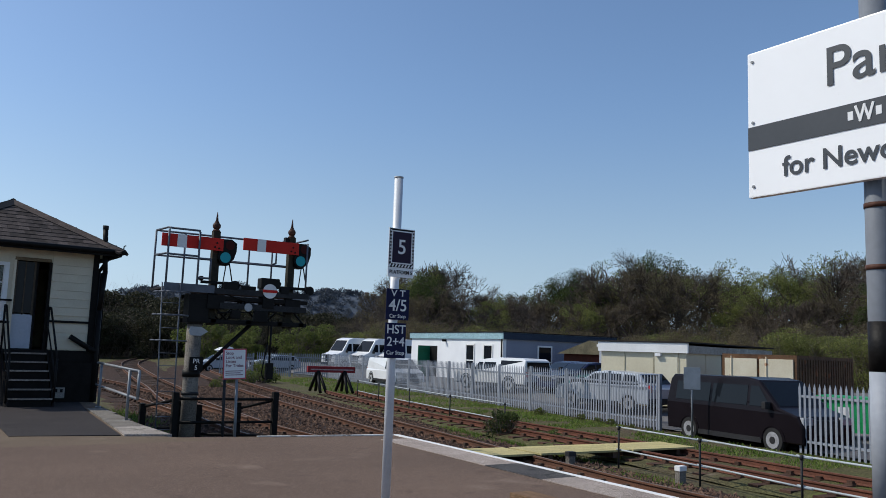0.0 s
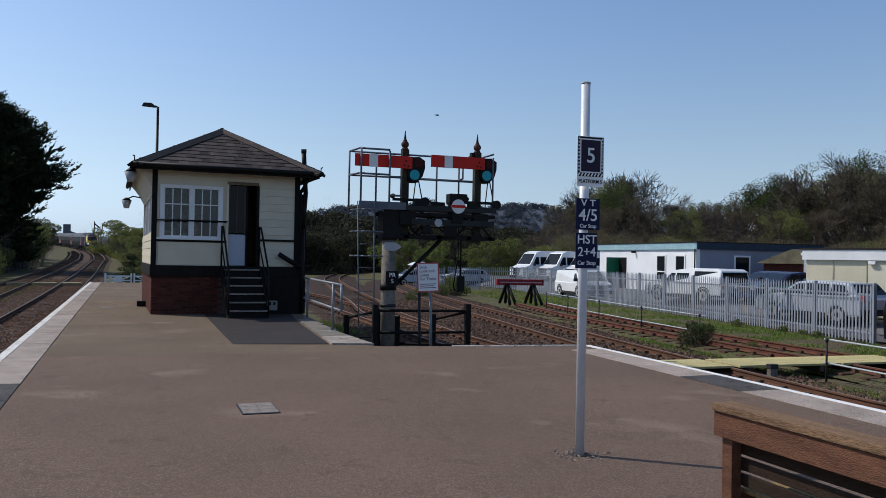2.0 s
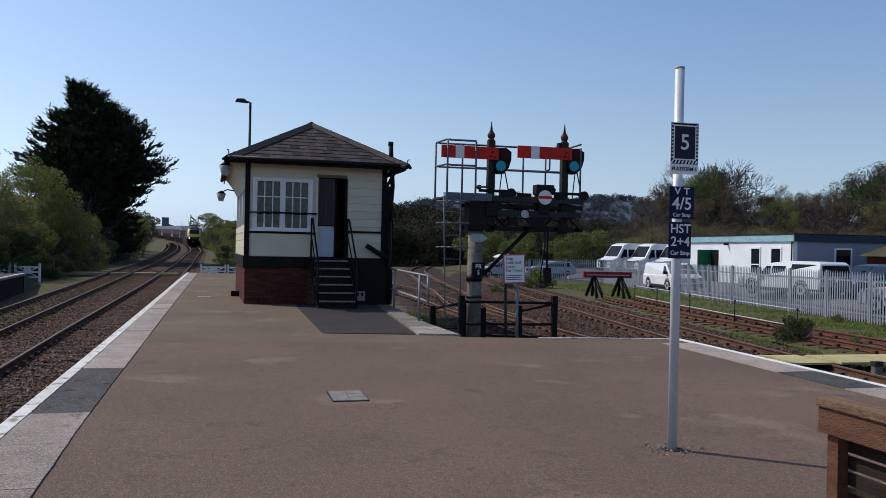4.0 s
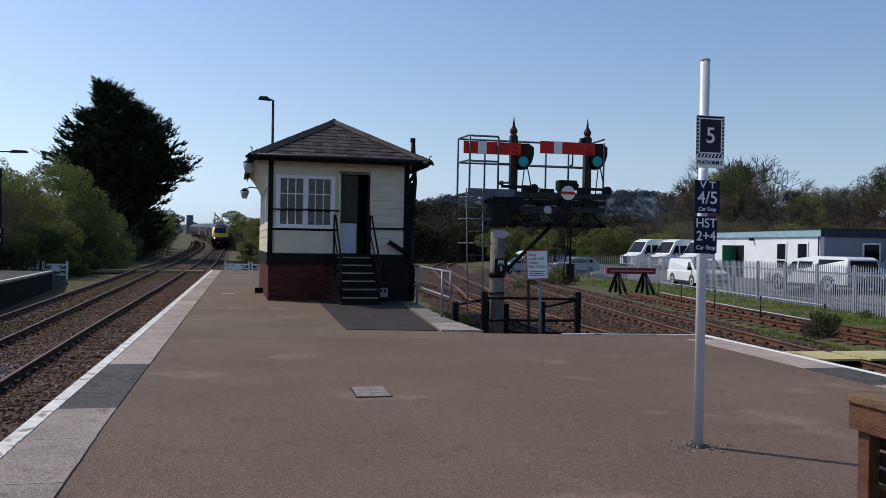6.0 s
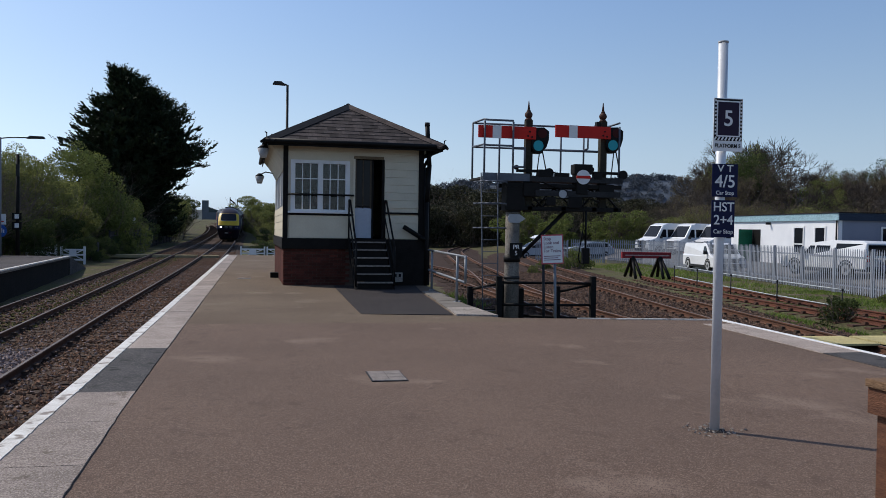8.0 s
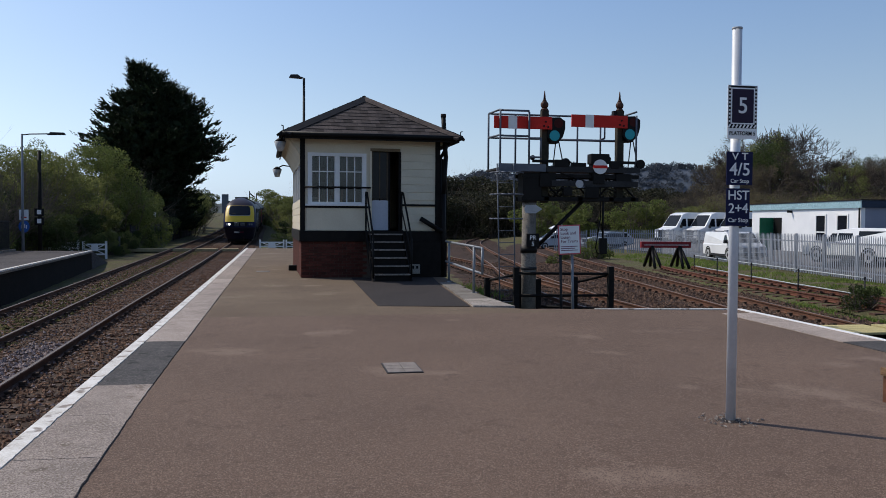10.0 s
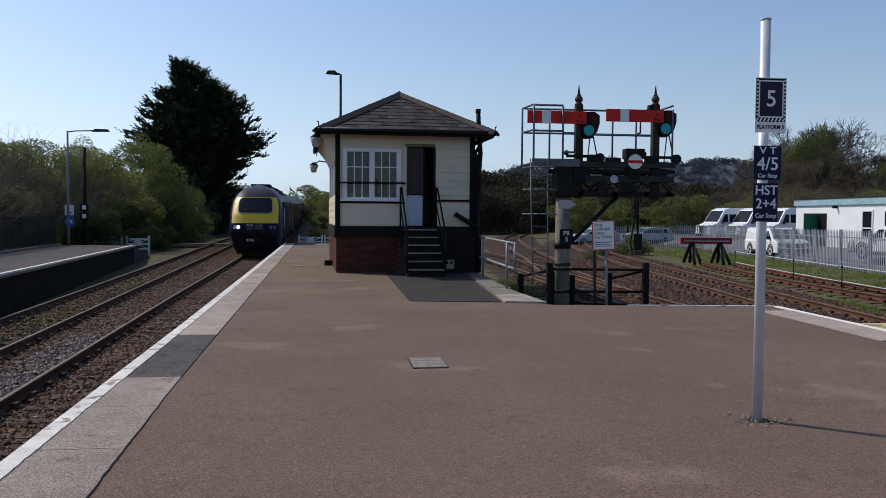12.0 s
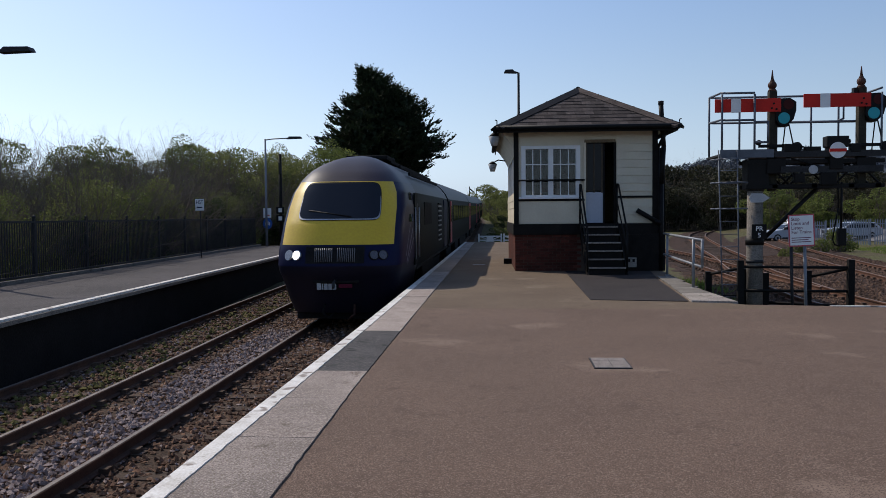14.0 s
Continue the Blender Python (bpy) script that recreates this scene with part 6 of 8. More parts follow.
def car_shell(parent, y0, y1, side, roof, split=2.98):
    """Body sides and roof of a carriage from its cross-section, with end walls."""
    zs_ = [1.0, 1.3, 1.7, 2.2, 2.6, 2.8, split]
    lo = [(-half_width(z), z) for z in zs_]
    for sgn, name in ((-1, "body_side"), (1, "body_side")):
        v, f = [], []
        for x, z in lo:
            v += [(-x * sgn, y0, z), (-x * sgn, y1, z)]
        for k in range(len(lo) - 1):
            f.append((2 * k, 2 * k + 1, 2 * k + 3, 2 * k + 2))
        from_arrays(name, v, f, side, parent, True)
    zr = [split, 3.2, 3.4, 3.6, 3.75, 3.85, 3.9, 3.92]
    ring = [(-half_width(z), z) for z in zr] + [(half_width(z), z) for z in zr[::-1][1:]]
    v, f = [], []
    for x, z in ring:
        v += [(x, y0, z), (x, y1, z)]
    for k in range(len(ring) - 1):
        f.append((2 * k, 2 * k + 1, 2 * k + 3, 2 * k + 2))
    from_arrays("roof", v, f, roof, parent, True)
    end = [(-half_width(z), z) for z in zs_] + ring + [(half_width(z), z) for z in zs_[::-1]]
    for y in (y0, y1):
        bm = bmesh.new()
        bm.faces.new([bm.verts.new((x, y, z)) for x, z in end if True])
        part("end_wall", bm, TRAIN_BLACK, parent)
    part("floor_pan", boxed(-1.3, 1.3, y0, y1, 0.95, 1.02), TRAIN_BLACK, parent)


def bogie(parent, y, wheels):
    b = part("bogie_frame", boxed(-1.1, 1.1, y - 1.7, y + 1.7, 0.42, 0.75, bevel=0.03), TRAIN_BLACK, parent)
    for dy in (-1.3, 1.3):
        bm = bmesh.new()
        for sx in (-0.76, 0.76):
            rod(bm, (sx - 0.06, 0, 0), (sx + 0.06, 0, 0), 0.46, seg=24)
            for k in range(6):
                a = k * math.pi / 3
                box(bm, sx - 0.07, sx + 0.07, -0.03, 0.03, 0.12, 0.36, Matrix.Rotation(a, 4, "X"))
        rod(bm, (-0.7, 0, 0), (0.7, 0, 0), 0.08)
        w = part("wheelset", bm, mat("wheel_steel", (0.07, 0.055, 0.05), rough=0.5, metal=0.5) if "wheel_steel" not in bpy.data.materials else bpy.data.materials["wheel_steel"], parent)
        w.matrix_basis = Matrix.Translation((0, y + dy, 0.46))
        wheels.append((w, y + dy))


def power_car():
    t = thing("train_power_car", "diesel power car with a yellow nose and dark blue body", "train", "train")
    wheels = []
    us = np.linspace(-1, 1, 41)
    nose_patch("valance", us, [0.3, 0.45, 0.6, 0.8, 0.95, 1.1, 1.24, 1.35], TRAIN_VALANCE, t, "black lower valance")
    nose_patch("lamp_band", us, [1.35, 1.38, 1.45, 1.55, 1.65, 1.74, 1.8], TRAIN_BLUE, t, "dark blue band with lamps and grille")
    mid, zc = np.linspace(-0.62, 0.62, 35), np.linspace(1.8, 3.18, 18)
    nose_patch("yellow_front", mid, zc, TRAIN_YELLOW, t, "warning yellow front panel", close=False)
    for sgn in (-1, 1):
        side = np.linspace(0.62, 1.0, 12) * sgn
        v, f = [], []
        for z in zc:
            v += [nose_point(u, z) for u in side] + [Vector((sgn * half_width(z), 4.4, z))]
        for j in range(len(zc) - 1):
            for i in range(12):
                a = j * 13 + i
                f.append((a, a + 1, a + 14, a + 13))
        from_arrays("cab_side", v, f, TRAIN_BLUE, t, True)
        for k, (ya, yb, za, zb) in enumerate(((1.5, 2.9, 1.35, 2.1), (1.7, 3.0, 1.3, 1.85), (1.35, 2.35, 1.5, 2.2))):
            w_ = 0.05 - 0.012 * k
            from_arrays("pale_streak", [(sgn * (half_width(z) + 0.008), y, z) for y, z in ((ya, za), (ya + 0.06, za - w_), (yb, zb - w_), (yb, zb + w_ * 0.4))], [(0, 1, 2, 3)], TRAIN_STREAK, t)
        cs = from_arrays("cab_window", [(sgn * (half_width(z) + 0.012), y, z) for y, z in ((2.15, 2.25), (3.0, 2.25), (3.0, 2.95), (2.5, 2.95))], [(0, 1, 2, 3)], DARKGLASS, t)
        part("cab_door", boxed(sgn * 1.345, sgn * 1.378, 3.35, 4.05, 1.15, 2.95), TRAIN_SIDE, t)
        part("cab_handrail", rods([((sgn * 1.41, 3.25, 1.3), (sgn * 1.41, 3.25, 2.6))], 0.018, 6), TRAIN_SILVER, t)
        part("cab_handrail", rods([((sgn * 1.41, 4.15, 1.3), (sgn * 1.41, 4.15, 2.6))], 0.018, 6), TRAIN_SILVER, t)
    zr = [3.18, 3.24, 3.3, 3.38, 3.46, 3.54, 3.62, 3.7, 3.76, 3.82, 3.86, 3.89, 3.91, 3.919]
    nose_patch("cab_roof", us, zr, TRAIN_ROOF, t, "dark purple-grey domed cab roof")
    squircle("screen_surround", -0.342, 0.342, 2.31, 3.16, BLACK, t, "black windscreen rubber", 0.012, p=8.0)
    squircle("screen_trim", -0.336, 0.336, 2.322, 2.9, TRAIN_SILVER, t, "bright lower trim", 0.016, p=8.0)
    ws = squircle("windscreen", -0.325, 0.325, 2.35, 3.13, DARKGLASS, t, "dark windscreen", 0.022, p=8.0)
    part("wiper", rods([(nose_point(0.05, 2.38, 0.045), nose_point(-0.2, 2.52, 0.045))], 0.012, 6), BLACK, ws)
    # lamps and grille in the blue band
    for sgn in (-1, 1):
        for k, u in enumerate((0.42, 0.295)):
            p = nose_point(sgn * u, 1.58, 0.0)
            n = (nose_point(sgn * u, 1.58, 0.1) - p).normalized()
            lit = sgn < 0
            part("headlamp_bezel", rod(bmesh.new(), p - n * 0.03, p + n * 0.02, 0.112, seg=20), TRAIN_BLACK if not lit else TRAIN_SILVER, t)
            part("headlamp", rod(bmesh.new(), p, p + n * 0.026, 0.092, seg=20), (HEADLAMP if k else LAMP_GREY) if lit else TRAIN_DIM, t, "lit white headlamp" if lit else "unlit tail lamp")
    for k in range(22):
        x = -0.42 + 0.84 * k / 21
        u = math.copysign(math.asin((abs(x) / 1.365) ** (1 / 0.62)) * 2 / math.pi, x)
        if abs(k - 10.5) > 0.6:
            p, q = nose_point(u, 1.44, 0.012), nose_point(u, 1.73, 0.012)
            part("grille_bar", rods([(p, q)], 0.009, 5), mat("grille_grey", (0.16, 0.16, 0.17), rough=0.4) if "grille_grey" not in bpy.data.materials else bpy.data.materials["grille_grey"], t)
    nose_patch("grille_back", np.linspace(-0.185, 0.185, 9), [1.41, 1.5, 1.6, 1.7, 1.765], TRAIN_BLACK, t, "black grille backing", 0.004, False)
    # plain pale bars and a red flash where the operator's mark is
    for k, (x0, x1) in enumerate(((-0.42, -0.33), (-0.31, -0.285), (-0.265, -0.19), (-0.17, -0.1), (-0.08, -0.01))):
        y = nose_point(0.0, 0.92).y
        part("mark_bar", boxed(x0, x1, y - 0.045, y + 0.12, 0.84, 0.97 if k else 1.01), GREY_PAINT, t)
    part("mark_flash", boxed(0.05, 0.34, nose_point(0, 0.92).y - 0.05, nose_point(0, 0.92).y + 0.12, 0.88, 0.96), TRAIN_FLASH, t)
    part("coupling_hook", pipe([(0, 0.1, 1.05), (0, -0.12, 1.0), (0, -0.16, 0.9)], 0.03), DARK_STEEL, t)
    part("buffer_plate", boxed(-0.5, 0.5, 0.15, 0.3, 0.98, 1.12, bevel=0.02), TRAIN_BLACK, t)
    part("snow_guard", boxed(-1.0, 1.0, 0.75, 0.95, 0.14, 0.4, bevel=0.02), TRAIN_BLACK, t)
    part("brake_hose", pipe([(-0.3, 0.4, 0.5), (-0.32, 0.25, 0.35), (-0.2, 0.25, 0.22), (-0.1, 0.35, 0.3)], 0.025, 6), TRAIN_BLACK, t)
    part("brake_hose", pipe([(0.35, 0.4, 0.5), (0.37, 0.25, 0.3), (0.25, 0.3, 0.2)], 0.025, 6), BRONZE, t)
    car_shell(t, 4.4, 17.6, TRAIN_SIDE, TRAIN_TOP)
    for sgn in (-1, 1):
        for k in range(16):
            z = 1.45 + 0.085 * k
            part("side_louvre", boxed(sgn * 1.35, sgn * 1.392, 11.6, 12.9, z, z + 0.04), TRAIN_BLACK if k % 2 else GREY_PAINT, t)
        part("side_panel", boxed(sgn * 1.35, sgn * 1.375, 6.2, 8.6, 2.1, 2.75), TRAIN_BLACK, t)
        part("luggage_door", boxed(sgn * 1.35, sgn * 1.376, 14.6, 16.2, 1.1, 2.9), TRAIN_BLUE, t)
    for k in range(9):
        x = -1.05 + 0.262 * k
        part("roof_grille", boxed(x - 0.03, x + 0.03, 5.2, 15.2, 3.42 + 0.5 * (1 - (x / 1.1) ** 2), 3.5 + 0.5 * (1 - (x / 1.1) ** 2)), TRAIN_BLACK, t)
    part("roof_horn_box", boxed(-0.55, 0.55, 4.5, 6.2, 3.86, 3.98, bevel=0.04), TRAIN_BLACK, t)
    part("fuel_tank", boxed(-1.2, 1.2, 7.2, 11.4, 0.3, 0.95, bevel=0.05), TRAIN_BLACK, t)
    bogie(t, 3.2, wheels)
    bogie(t, 14.0, wheels)
    return t, wheels


LAMP_GREY = mat("headlamp_grey", (0.42, 0.44, 0.48), rough=0.2)
TRAIN_DIM = mat("lamp_dark", (0.09, 0.09, 0.11), rough=0.2)


def coach():
    t = thing("train_coach", "dark passenger coach with a row of tinted windows", "train", "train")
    L = 22.6
    car_shell(t, 0.0, L, TRAIN_SIDE, TRAIN_TOP)
    for sgn in (-1, 1):
        for k in range(8):
            y = 2.6 + k * 2.25
            w = part("window", boxed(sgn * 1.352, sgn * 1.374, y, y + 1.75, 2.0, 2.72, bevel=0.0), DARKGLASS, t)
        for y in (0.35, L - 1.35):
            d = part("coach_door", boxed(sgn * 1.35, sgn * 1.377, y, y + 1.0, 1.1, 2.9), TRAIN_PINK, t, "magenta passenger door")
            part("door_window", boxed(sgn * 1.37, sgn * 1.382, y + 0.2, y + 0.8, 2.0, 2.7), DARKGLASS, d)
    part("gangway", boxed(-0.6, 0.6, -0.35, 0.0, 1.05, 3.3, bevel=0.02), TRAIN_BLACK, t)
    part("underframe_box", boxed(-1.2, 1.2, 6.5, 9.5, 0.35, 0.95, bevel=0.04), TRAIN_BLACK, t)
    part("underframe_box", boxed(-1.2, 1.2, 11.5, 15.5, 0.4, 0.95, bevel=0.04), TRAIN_BLACK, t)
    rest = []
    bogie(t, 3.2, rest)
    bogie(t, L - 3.2, rest)
    return t, rest


locomotive, loco_wheels = power_car()
coach_a, coach_wheels = coach()
coaches = [coach_a] + [copy_thing(coach_a, pose(0, 100 + 30 * k, 0)) for k in range(3)]
RAILQ = spline(MAIN, 0.5)
RAILS = np.r_[0, np.cumsum(np.linalg.norm(np.diff(RAILQ, axis=0), axis=1))]
S_ORIGIN = float(np.interp(0.0, RAILQ[:, 1], RAILS))


def on_track(s):
    return np.array([np.interp(s, RAILS, RAILQ[:, 0]), np.interp(s, RAILS, RAILQ[:, 1])])


def front_at(t):
    """How far along the track, from beside the camera, the train's nose is at t seconds."""
    r = 14.0 - t
    return 17.0 + 13.4 * r + 0.065 * r * r


def car_pose(s, length):
    a, b = on_track(S_ORIGIN + s + 3.2), on_track(S_ORIGIN + s + length - 3.2)
    d = (b - a) / np.linalg.norm(b - a)
    o = a - d * 3.2
    za, zb = float(main_z(a[1])), float(main_z(b[1]))
    lift = math.atan2(zb - za, length - 6.4)
    return pose(o[0], o[1], za - 3.2 * math.tan(lift), math.degrees(lift), 0, math.degrees(math.atan2(-d[0], d[1])))


def bird(label):
    t = thing("bird", label, "bird", "birds in the sky")
    bm = bmesh.new()
    bmesh.ops.create_icosphere(bm, subdivisions=2, radius=0.05)
    for v in bm.verts:
        v.co = Vector((v.co.x * 1.9, v.co.y * 0.7, v.co.z * 0.75))
    part("body", bm, BIRD, t)
    for sgn in (-1, 1):
        bm = bmesh.new()
        prism(bm, [(0.05, sgn * 0.02), (-0.03, sgn * 0.02), (-0.06, sgn * 0.17), (-0.02, sgn * 0.15)], 2, 0.0, 0.008)
        part("wing", bm, BIRD, t)
    bm = bmesh.new()
    prism(bm, [(-0.07, -0.012), (-0.07, 0.012), (-0.15, 0.035), (-0.15, -0.035)], 2, -0.004, 0.004)
    part("tail", bm, BIRD, t)
    return t


BIRD = mat("dark_feathers", (0.02, 0.019, 0.02), (0.03, 0.028, 0.028), 20, 0.7)
bird_a = bird("small dark bird gliding across the sky")
bird_b = bird("small dark bird flying past the lamp")


def motions():
    ts = [0.5 * k for k in range(29)]
    walk(locomotive, [(t, car_pose(front_at(t), 17.6)) for t in ts])
    for k, c in enumerate(coaches):
        walk(c, [(t, car_pose(front_at(t) + 18.1 + 23.1 * k, 22.6)) for t in ts])
    for w, y in loco_wheels:
        rows = []
        for k in range(421):
            turn = (front_at(k / 30) - front_at(14.0)) / 0.46
            rows.append((k / 30, Matrix.Translation((0, y, 0.46)) @ Matrix.Rotation(-turn, 4, "X")))
        walk(w, rows)
    for ob, rows in ((bird_a, ((0.0, -1.6, 40.2, 13.3), (0.5, 2.42, 39.72, 12.45), (1.0, 6.24, 39.32, 11.51), (1.5, 9.96, 38.57, 9.95), (1.8, 12.19, 37.92, 9.05), (2.6, 18.5, 38.6, 8.4), (4.0, 36.0, 60.0, 6.5), (6.0, 75.0, 130.0, 4.0), (14.0, 240.0, 420.0, 6.0))),
                     (bird_b, ((0.0, -25.0, 37.5, 11.5), (2.3, -3.37, 39.69, 9.35), (2.6, -0.44, 39.83, 8.99), (3.0, 3.04, 39.73, 8.5), (3.2, 4.91, 39.54, 8.07), (4.2, 13.0, 46.0, 6.8), (5.2, 24.0, 80.0, 4.5), (14.0, 150.0, 420.0, 6.0)))):
        walk(ob, [(t_, pose(x, y, z, 0, 0, -8)) for t_, x, y, z in rows])


# ---- vehicles ----
def paint(name, c, rough=0.25):
    return mat(name, c, tuple(v * 0.9 for v in c), 1.5, rough, fine=0.04)


P_WHITE, P_GREY, P_SILVER = paint("van_white", (0.78, 0.79, 0.8)), mat("van_dark_brown", (0.011, 0.0085, 0.011), (0.009, 0.007, 0.0092), 1.5, 0.25, fine=0.04, spec=0.12), paint("car_silver", (0.42, 0.46, 0.52), 0.2)
P_BLUE, P_TEAL, P_RED = paint("car_navy", (0.015, 0.02, 0.06)), paint("car_teal", (0.01, 0.14, 0.13)), paint("car_red", (0.5, 0.03, 0.03))
TRIM = mat("plastic_trim", (0.03, 0.03, 0.032), rough=0.6)
ALLOY = mat("alloy_wheel", (0.38, 0.38, 0.4), rough=0.35, metal=0.2)


def vehicle(name, label, category, outline, width, belt, paint_, side_glass, screens, axles, m, wheel_r=0.33, steel=False):
    """A road vehicle with its nose at +y: outline (y, z) of the side, glass areas on the sides, and front and rear screens."""
    t = thing(name, label, category, "parked vehicles", m)
    top = max(z for _, z in outline)

    def w(z):
        h = width / 2
        return h - (0.0 if z < belt else 0.14 * (z - belt) / (top - belt))
    bm = bmesh.new()
    prism(bm, outline, 0, -1.0, 1.0)
    bmesh.ops.bisect_plane(bm, geom=bm.verts[:] + bm.edges[:] + bm.faces[:], plane_co=(0, 0, belt), plane_no=(0, 0, 1))
    for v in bm.verts:
        v.co.x = math.copysign(w(v.co.z), v.co.x)
    side_edges = [e for e in bm.edges if e.is_manifold and (e.verts[0].co.x < 0) == (e.verts[1].co.x < 0) and e.calc_face_angle(0) > 0.6]
    bmesh.ops.bevel(bm, geom=side_edges, offset=0.06, segments=3, affect="EDGES", profile=0.6)
    body = part("body", bm, paint_, t)
    for s in (-1, 1):
        for poly in side_glass:
            v = [(s * (w(z) + 0.008), y, z) for y, z in poly] + [(s * (w(z) - 0.03), y, z) for y, z in poly]
            k = len(poly)
            f = [tuple(range(k)), tuple(range(k, 2 * k))] + [(i, (i + 1) % k, (i + 1) % k + k, i + k) for i in range(k)]
            from_arrays("side_window", v, f, CAR_GLASS, t)
        for y in axles:
            wheel = part("wheel", rod(bmesh.new(), (s * (width / 2 - 0.2), y, wheel_r), (s * (width / 2 + 0.005), y, wheel_r), wheel_r, seg=22), TYRE, t)
            part("rim", rod(bmesh.new(), (s * (width / 2 - 0.01), y, wheel_r), (s * (width / 2 + 0.014), y, wheel_r), wheel_r * 0.68, seg=18), GREY_PAINT if steel else ALLOY, wheel)
            part("hub", rod(bmesh.new(), (s * (width / 2), y, wheel_r), (s * (width / 2 + 0.022), y, wheel_r), wheel_r * 0.3, seg=12), TRIM, wheel)
            ang = np.linspace(0.0, math.pi, 12)
            ring = [(y + (wheel_r + 0.1) * math.cos(q), wheel_r + (wheel_r + 0.1) * math.sin(q)) for q in ang] + [(y + (wheel_r + 0.04) * math.cos(q), wheel_r + (wheel_r + 0.04) * math.sin(q)) for q in ang[::-1]]
            arch = bmesh.new()
            prism(arch, ring, 0, min(s * (width / 2 - 0.03), s * (width / 2 + 0.016)), max(s * (width / 2 - 0.03), s * (width / 2 + 0.016)))
            part("wheel_arch", arch, TRIM if steel else paint_, t)
        part("sill", boxed(s * (width / 2 - 0.04), s * (width / 2 + 0.012), axles[0] + 0.4, axles[1] - 0.4, 0.22, 0.36), TRIM, t)
        nose = max(y for y, z in outline)
        tail = min(y for y, z in outline)
        part("headlight", boxed(s * (width / 2 - 0.42), s * (width / 2 - 0.07), nose - 0.22, nose - 0.015, belt - 0.3, belt - 0.1, bevel=0.03), LAMP_OFF, t)
        part("tail_light", boxed(s * (width / 2 - 0.2), s * (width / 2 - 0.06), tail - 0.01, tail + 0.1, belt - 0.2, belt + 0.05, bevel=0.02), P_RED, t)
        part("wing_mirror", boxed(s * (width / 2 + 0.0), s * (width / 2 + 0.2), side_glass[0][0][0] - 0.12, side_glass[0][0][0] + 0.02, belt + 0.04, belt + 0.24, bevel=0.03), TRIM, t)
    for (ya, za), (yb, zb) in screens:
        d = Vector((0, yb - ya, zb - za))
        nrm = Vector((0, d.z, -d.y)).normalized()
        if nrm.z < 0:
            nrm = -nrm
        pts = [Vector((sx * (w(z) - 0.1), y, z)) + nrm * 0.012 for sx, y, z in ((-1, ya, za), (1, ya, za), (1, yb, zb), (-1, yb, zb))]
        from_arrays("windscreen", [*pts, *[p - nrm * 0.03 for p in pts]], [(0, 1, 2, 3), (4, 5, 6, 7), (0, 1, 5, 4), (1, 2, 6, 5), (2, 3, 7, 6), (3, 0, 4, 7)], CAR_GLASS, t)
    part("front_bumper", boxed(-width / 2 + 0.1, width / 2 - 0.1, nose - 0.12, nose + 0.03, 0.28, 0.5, bevel=0.03), TRIM if steel else paint_, t)
    part("grille", boxed(-0.5, 0.5, nose - 0.1, nose + 0.012, 0.55, belt - 0.16, bevel=0.02), TRIM, t)
    part("rear_bumper", boxed(-width / 2 + 0.08, width / 2 - 0.08, tail - 0.03, tail + 0.1, 0.3, 0.52, bevel=0.03), TRIM, t)
    return t


VAN = [(-2.45, 0.3), (-2.5, 1.0), (-2.42, 1.8), (-2.3, 1.94), (0.6, 1.97), (1.0, 1.9), (1.75, 1.2), (2.35, 1.02), (2.5, 0.75), (2.5, 0.3)]
VAN_G = [[(1.5, 1.2), (0.78, 1.2), (0.78, 1.74), (1.05, 1.74)], [(0.68, 1.2), (-0.62, 1.2), (-0.62, 1.74), (0.68, 1.74)], [(-0.72, 1.2), (-2.1, 1.2), (-2.1, 1.74), (-0.72, 1.74)]]
VAN_S = [((1.7, 1.24), (1.05, 1.85)), ((-2.48, 1.15), (-2.42, 1.75))]
gz = lambda x, y: float(ground_z(x, y)) + 0.05
vehicle("black_van", "dark brown panel van with tinted windows and alloy wheels", "van", [(y * 1.06, z) for y, z in VAN], 1.9, 1.1, P_GREY, [[(y * 1.06, z) for y, z in g] for g in VAN_G], [tuple((y * 1.06, z) for y, z in g) for g in VAN_S], (-1.62, 1.66), pose(20.95, 15.1, gz(21.0, 15.5) - 0.14, 0, 0, 171))
vehicle("white_van", "white panel van parked behind the palisade fence", "van", [(y, z * 0.84) for y, z in VAN], 1.9, 0.95, P_WHITE, [[(y, z * 0.84) for y, z in VAN_G[0]]], [tuple((y, z * 0.84) for y, z in g) for g in VAN_S], (-1.55, 1.55), pose(25.9, 44.6, gz(25.9, 44.6), 0, 0, 172), steel=True)
BUS = [(-2.8, 0.35), (-2.85, 1.0), (-2.78, 2.4), (-2.6, 2.6), (0.9, 2.62), (1.4, 2.45), (2.1, 1.4), (2.75, 1.15), (2.85, 0.8), (2.85, 0.35)]
BUS_G = [[(1.75, 1.45), (1.1, 1.45), (1.1, 2.1), (1.4, 2.1)], [(0.95, 1.45), (-0.6, 1.45), (-0.6, 2.1), (0.95, 2.1)], [(-0.7, 1.45), (-2.4, 1.45), (-2.4, 2.1), (-0.7, 2.1)]]
BUS_S = [((2.05, 1.48), (1.45, 2.38)), ((-2.84, 1.4), (-2.8, 2.2))]
for x, y, rz in ((33.4, 64.6, 100), (34.9, 62.6, 100), (36.4, 60.6, 100)):
    vehicle("minibus", "white minibus with dark windows in a row", "minibus", BUS, 2.0, 1.3, P_WHITE, BUS_G, BUS_S, (-1.8, 1.8), pose(x, y, gz(x, y), 0, 0, rz), 0.35, True)
PICK = [(-2.55, 0.45), (-2.6, 1.0), (-2.5, 1.75), (-2.3, 1.86), (-0.7, 1.88), (0.3, 1.78), (0.65, 1.72), (1.25, 1.15), (2.35, 1.05), (2.55, 0.85), (2.55, 0.4)]
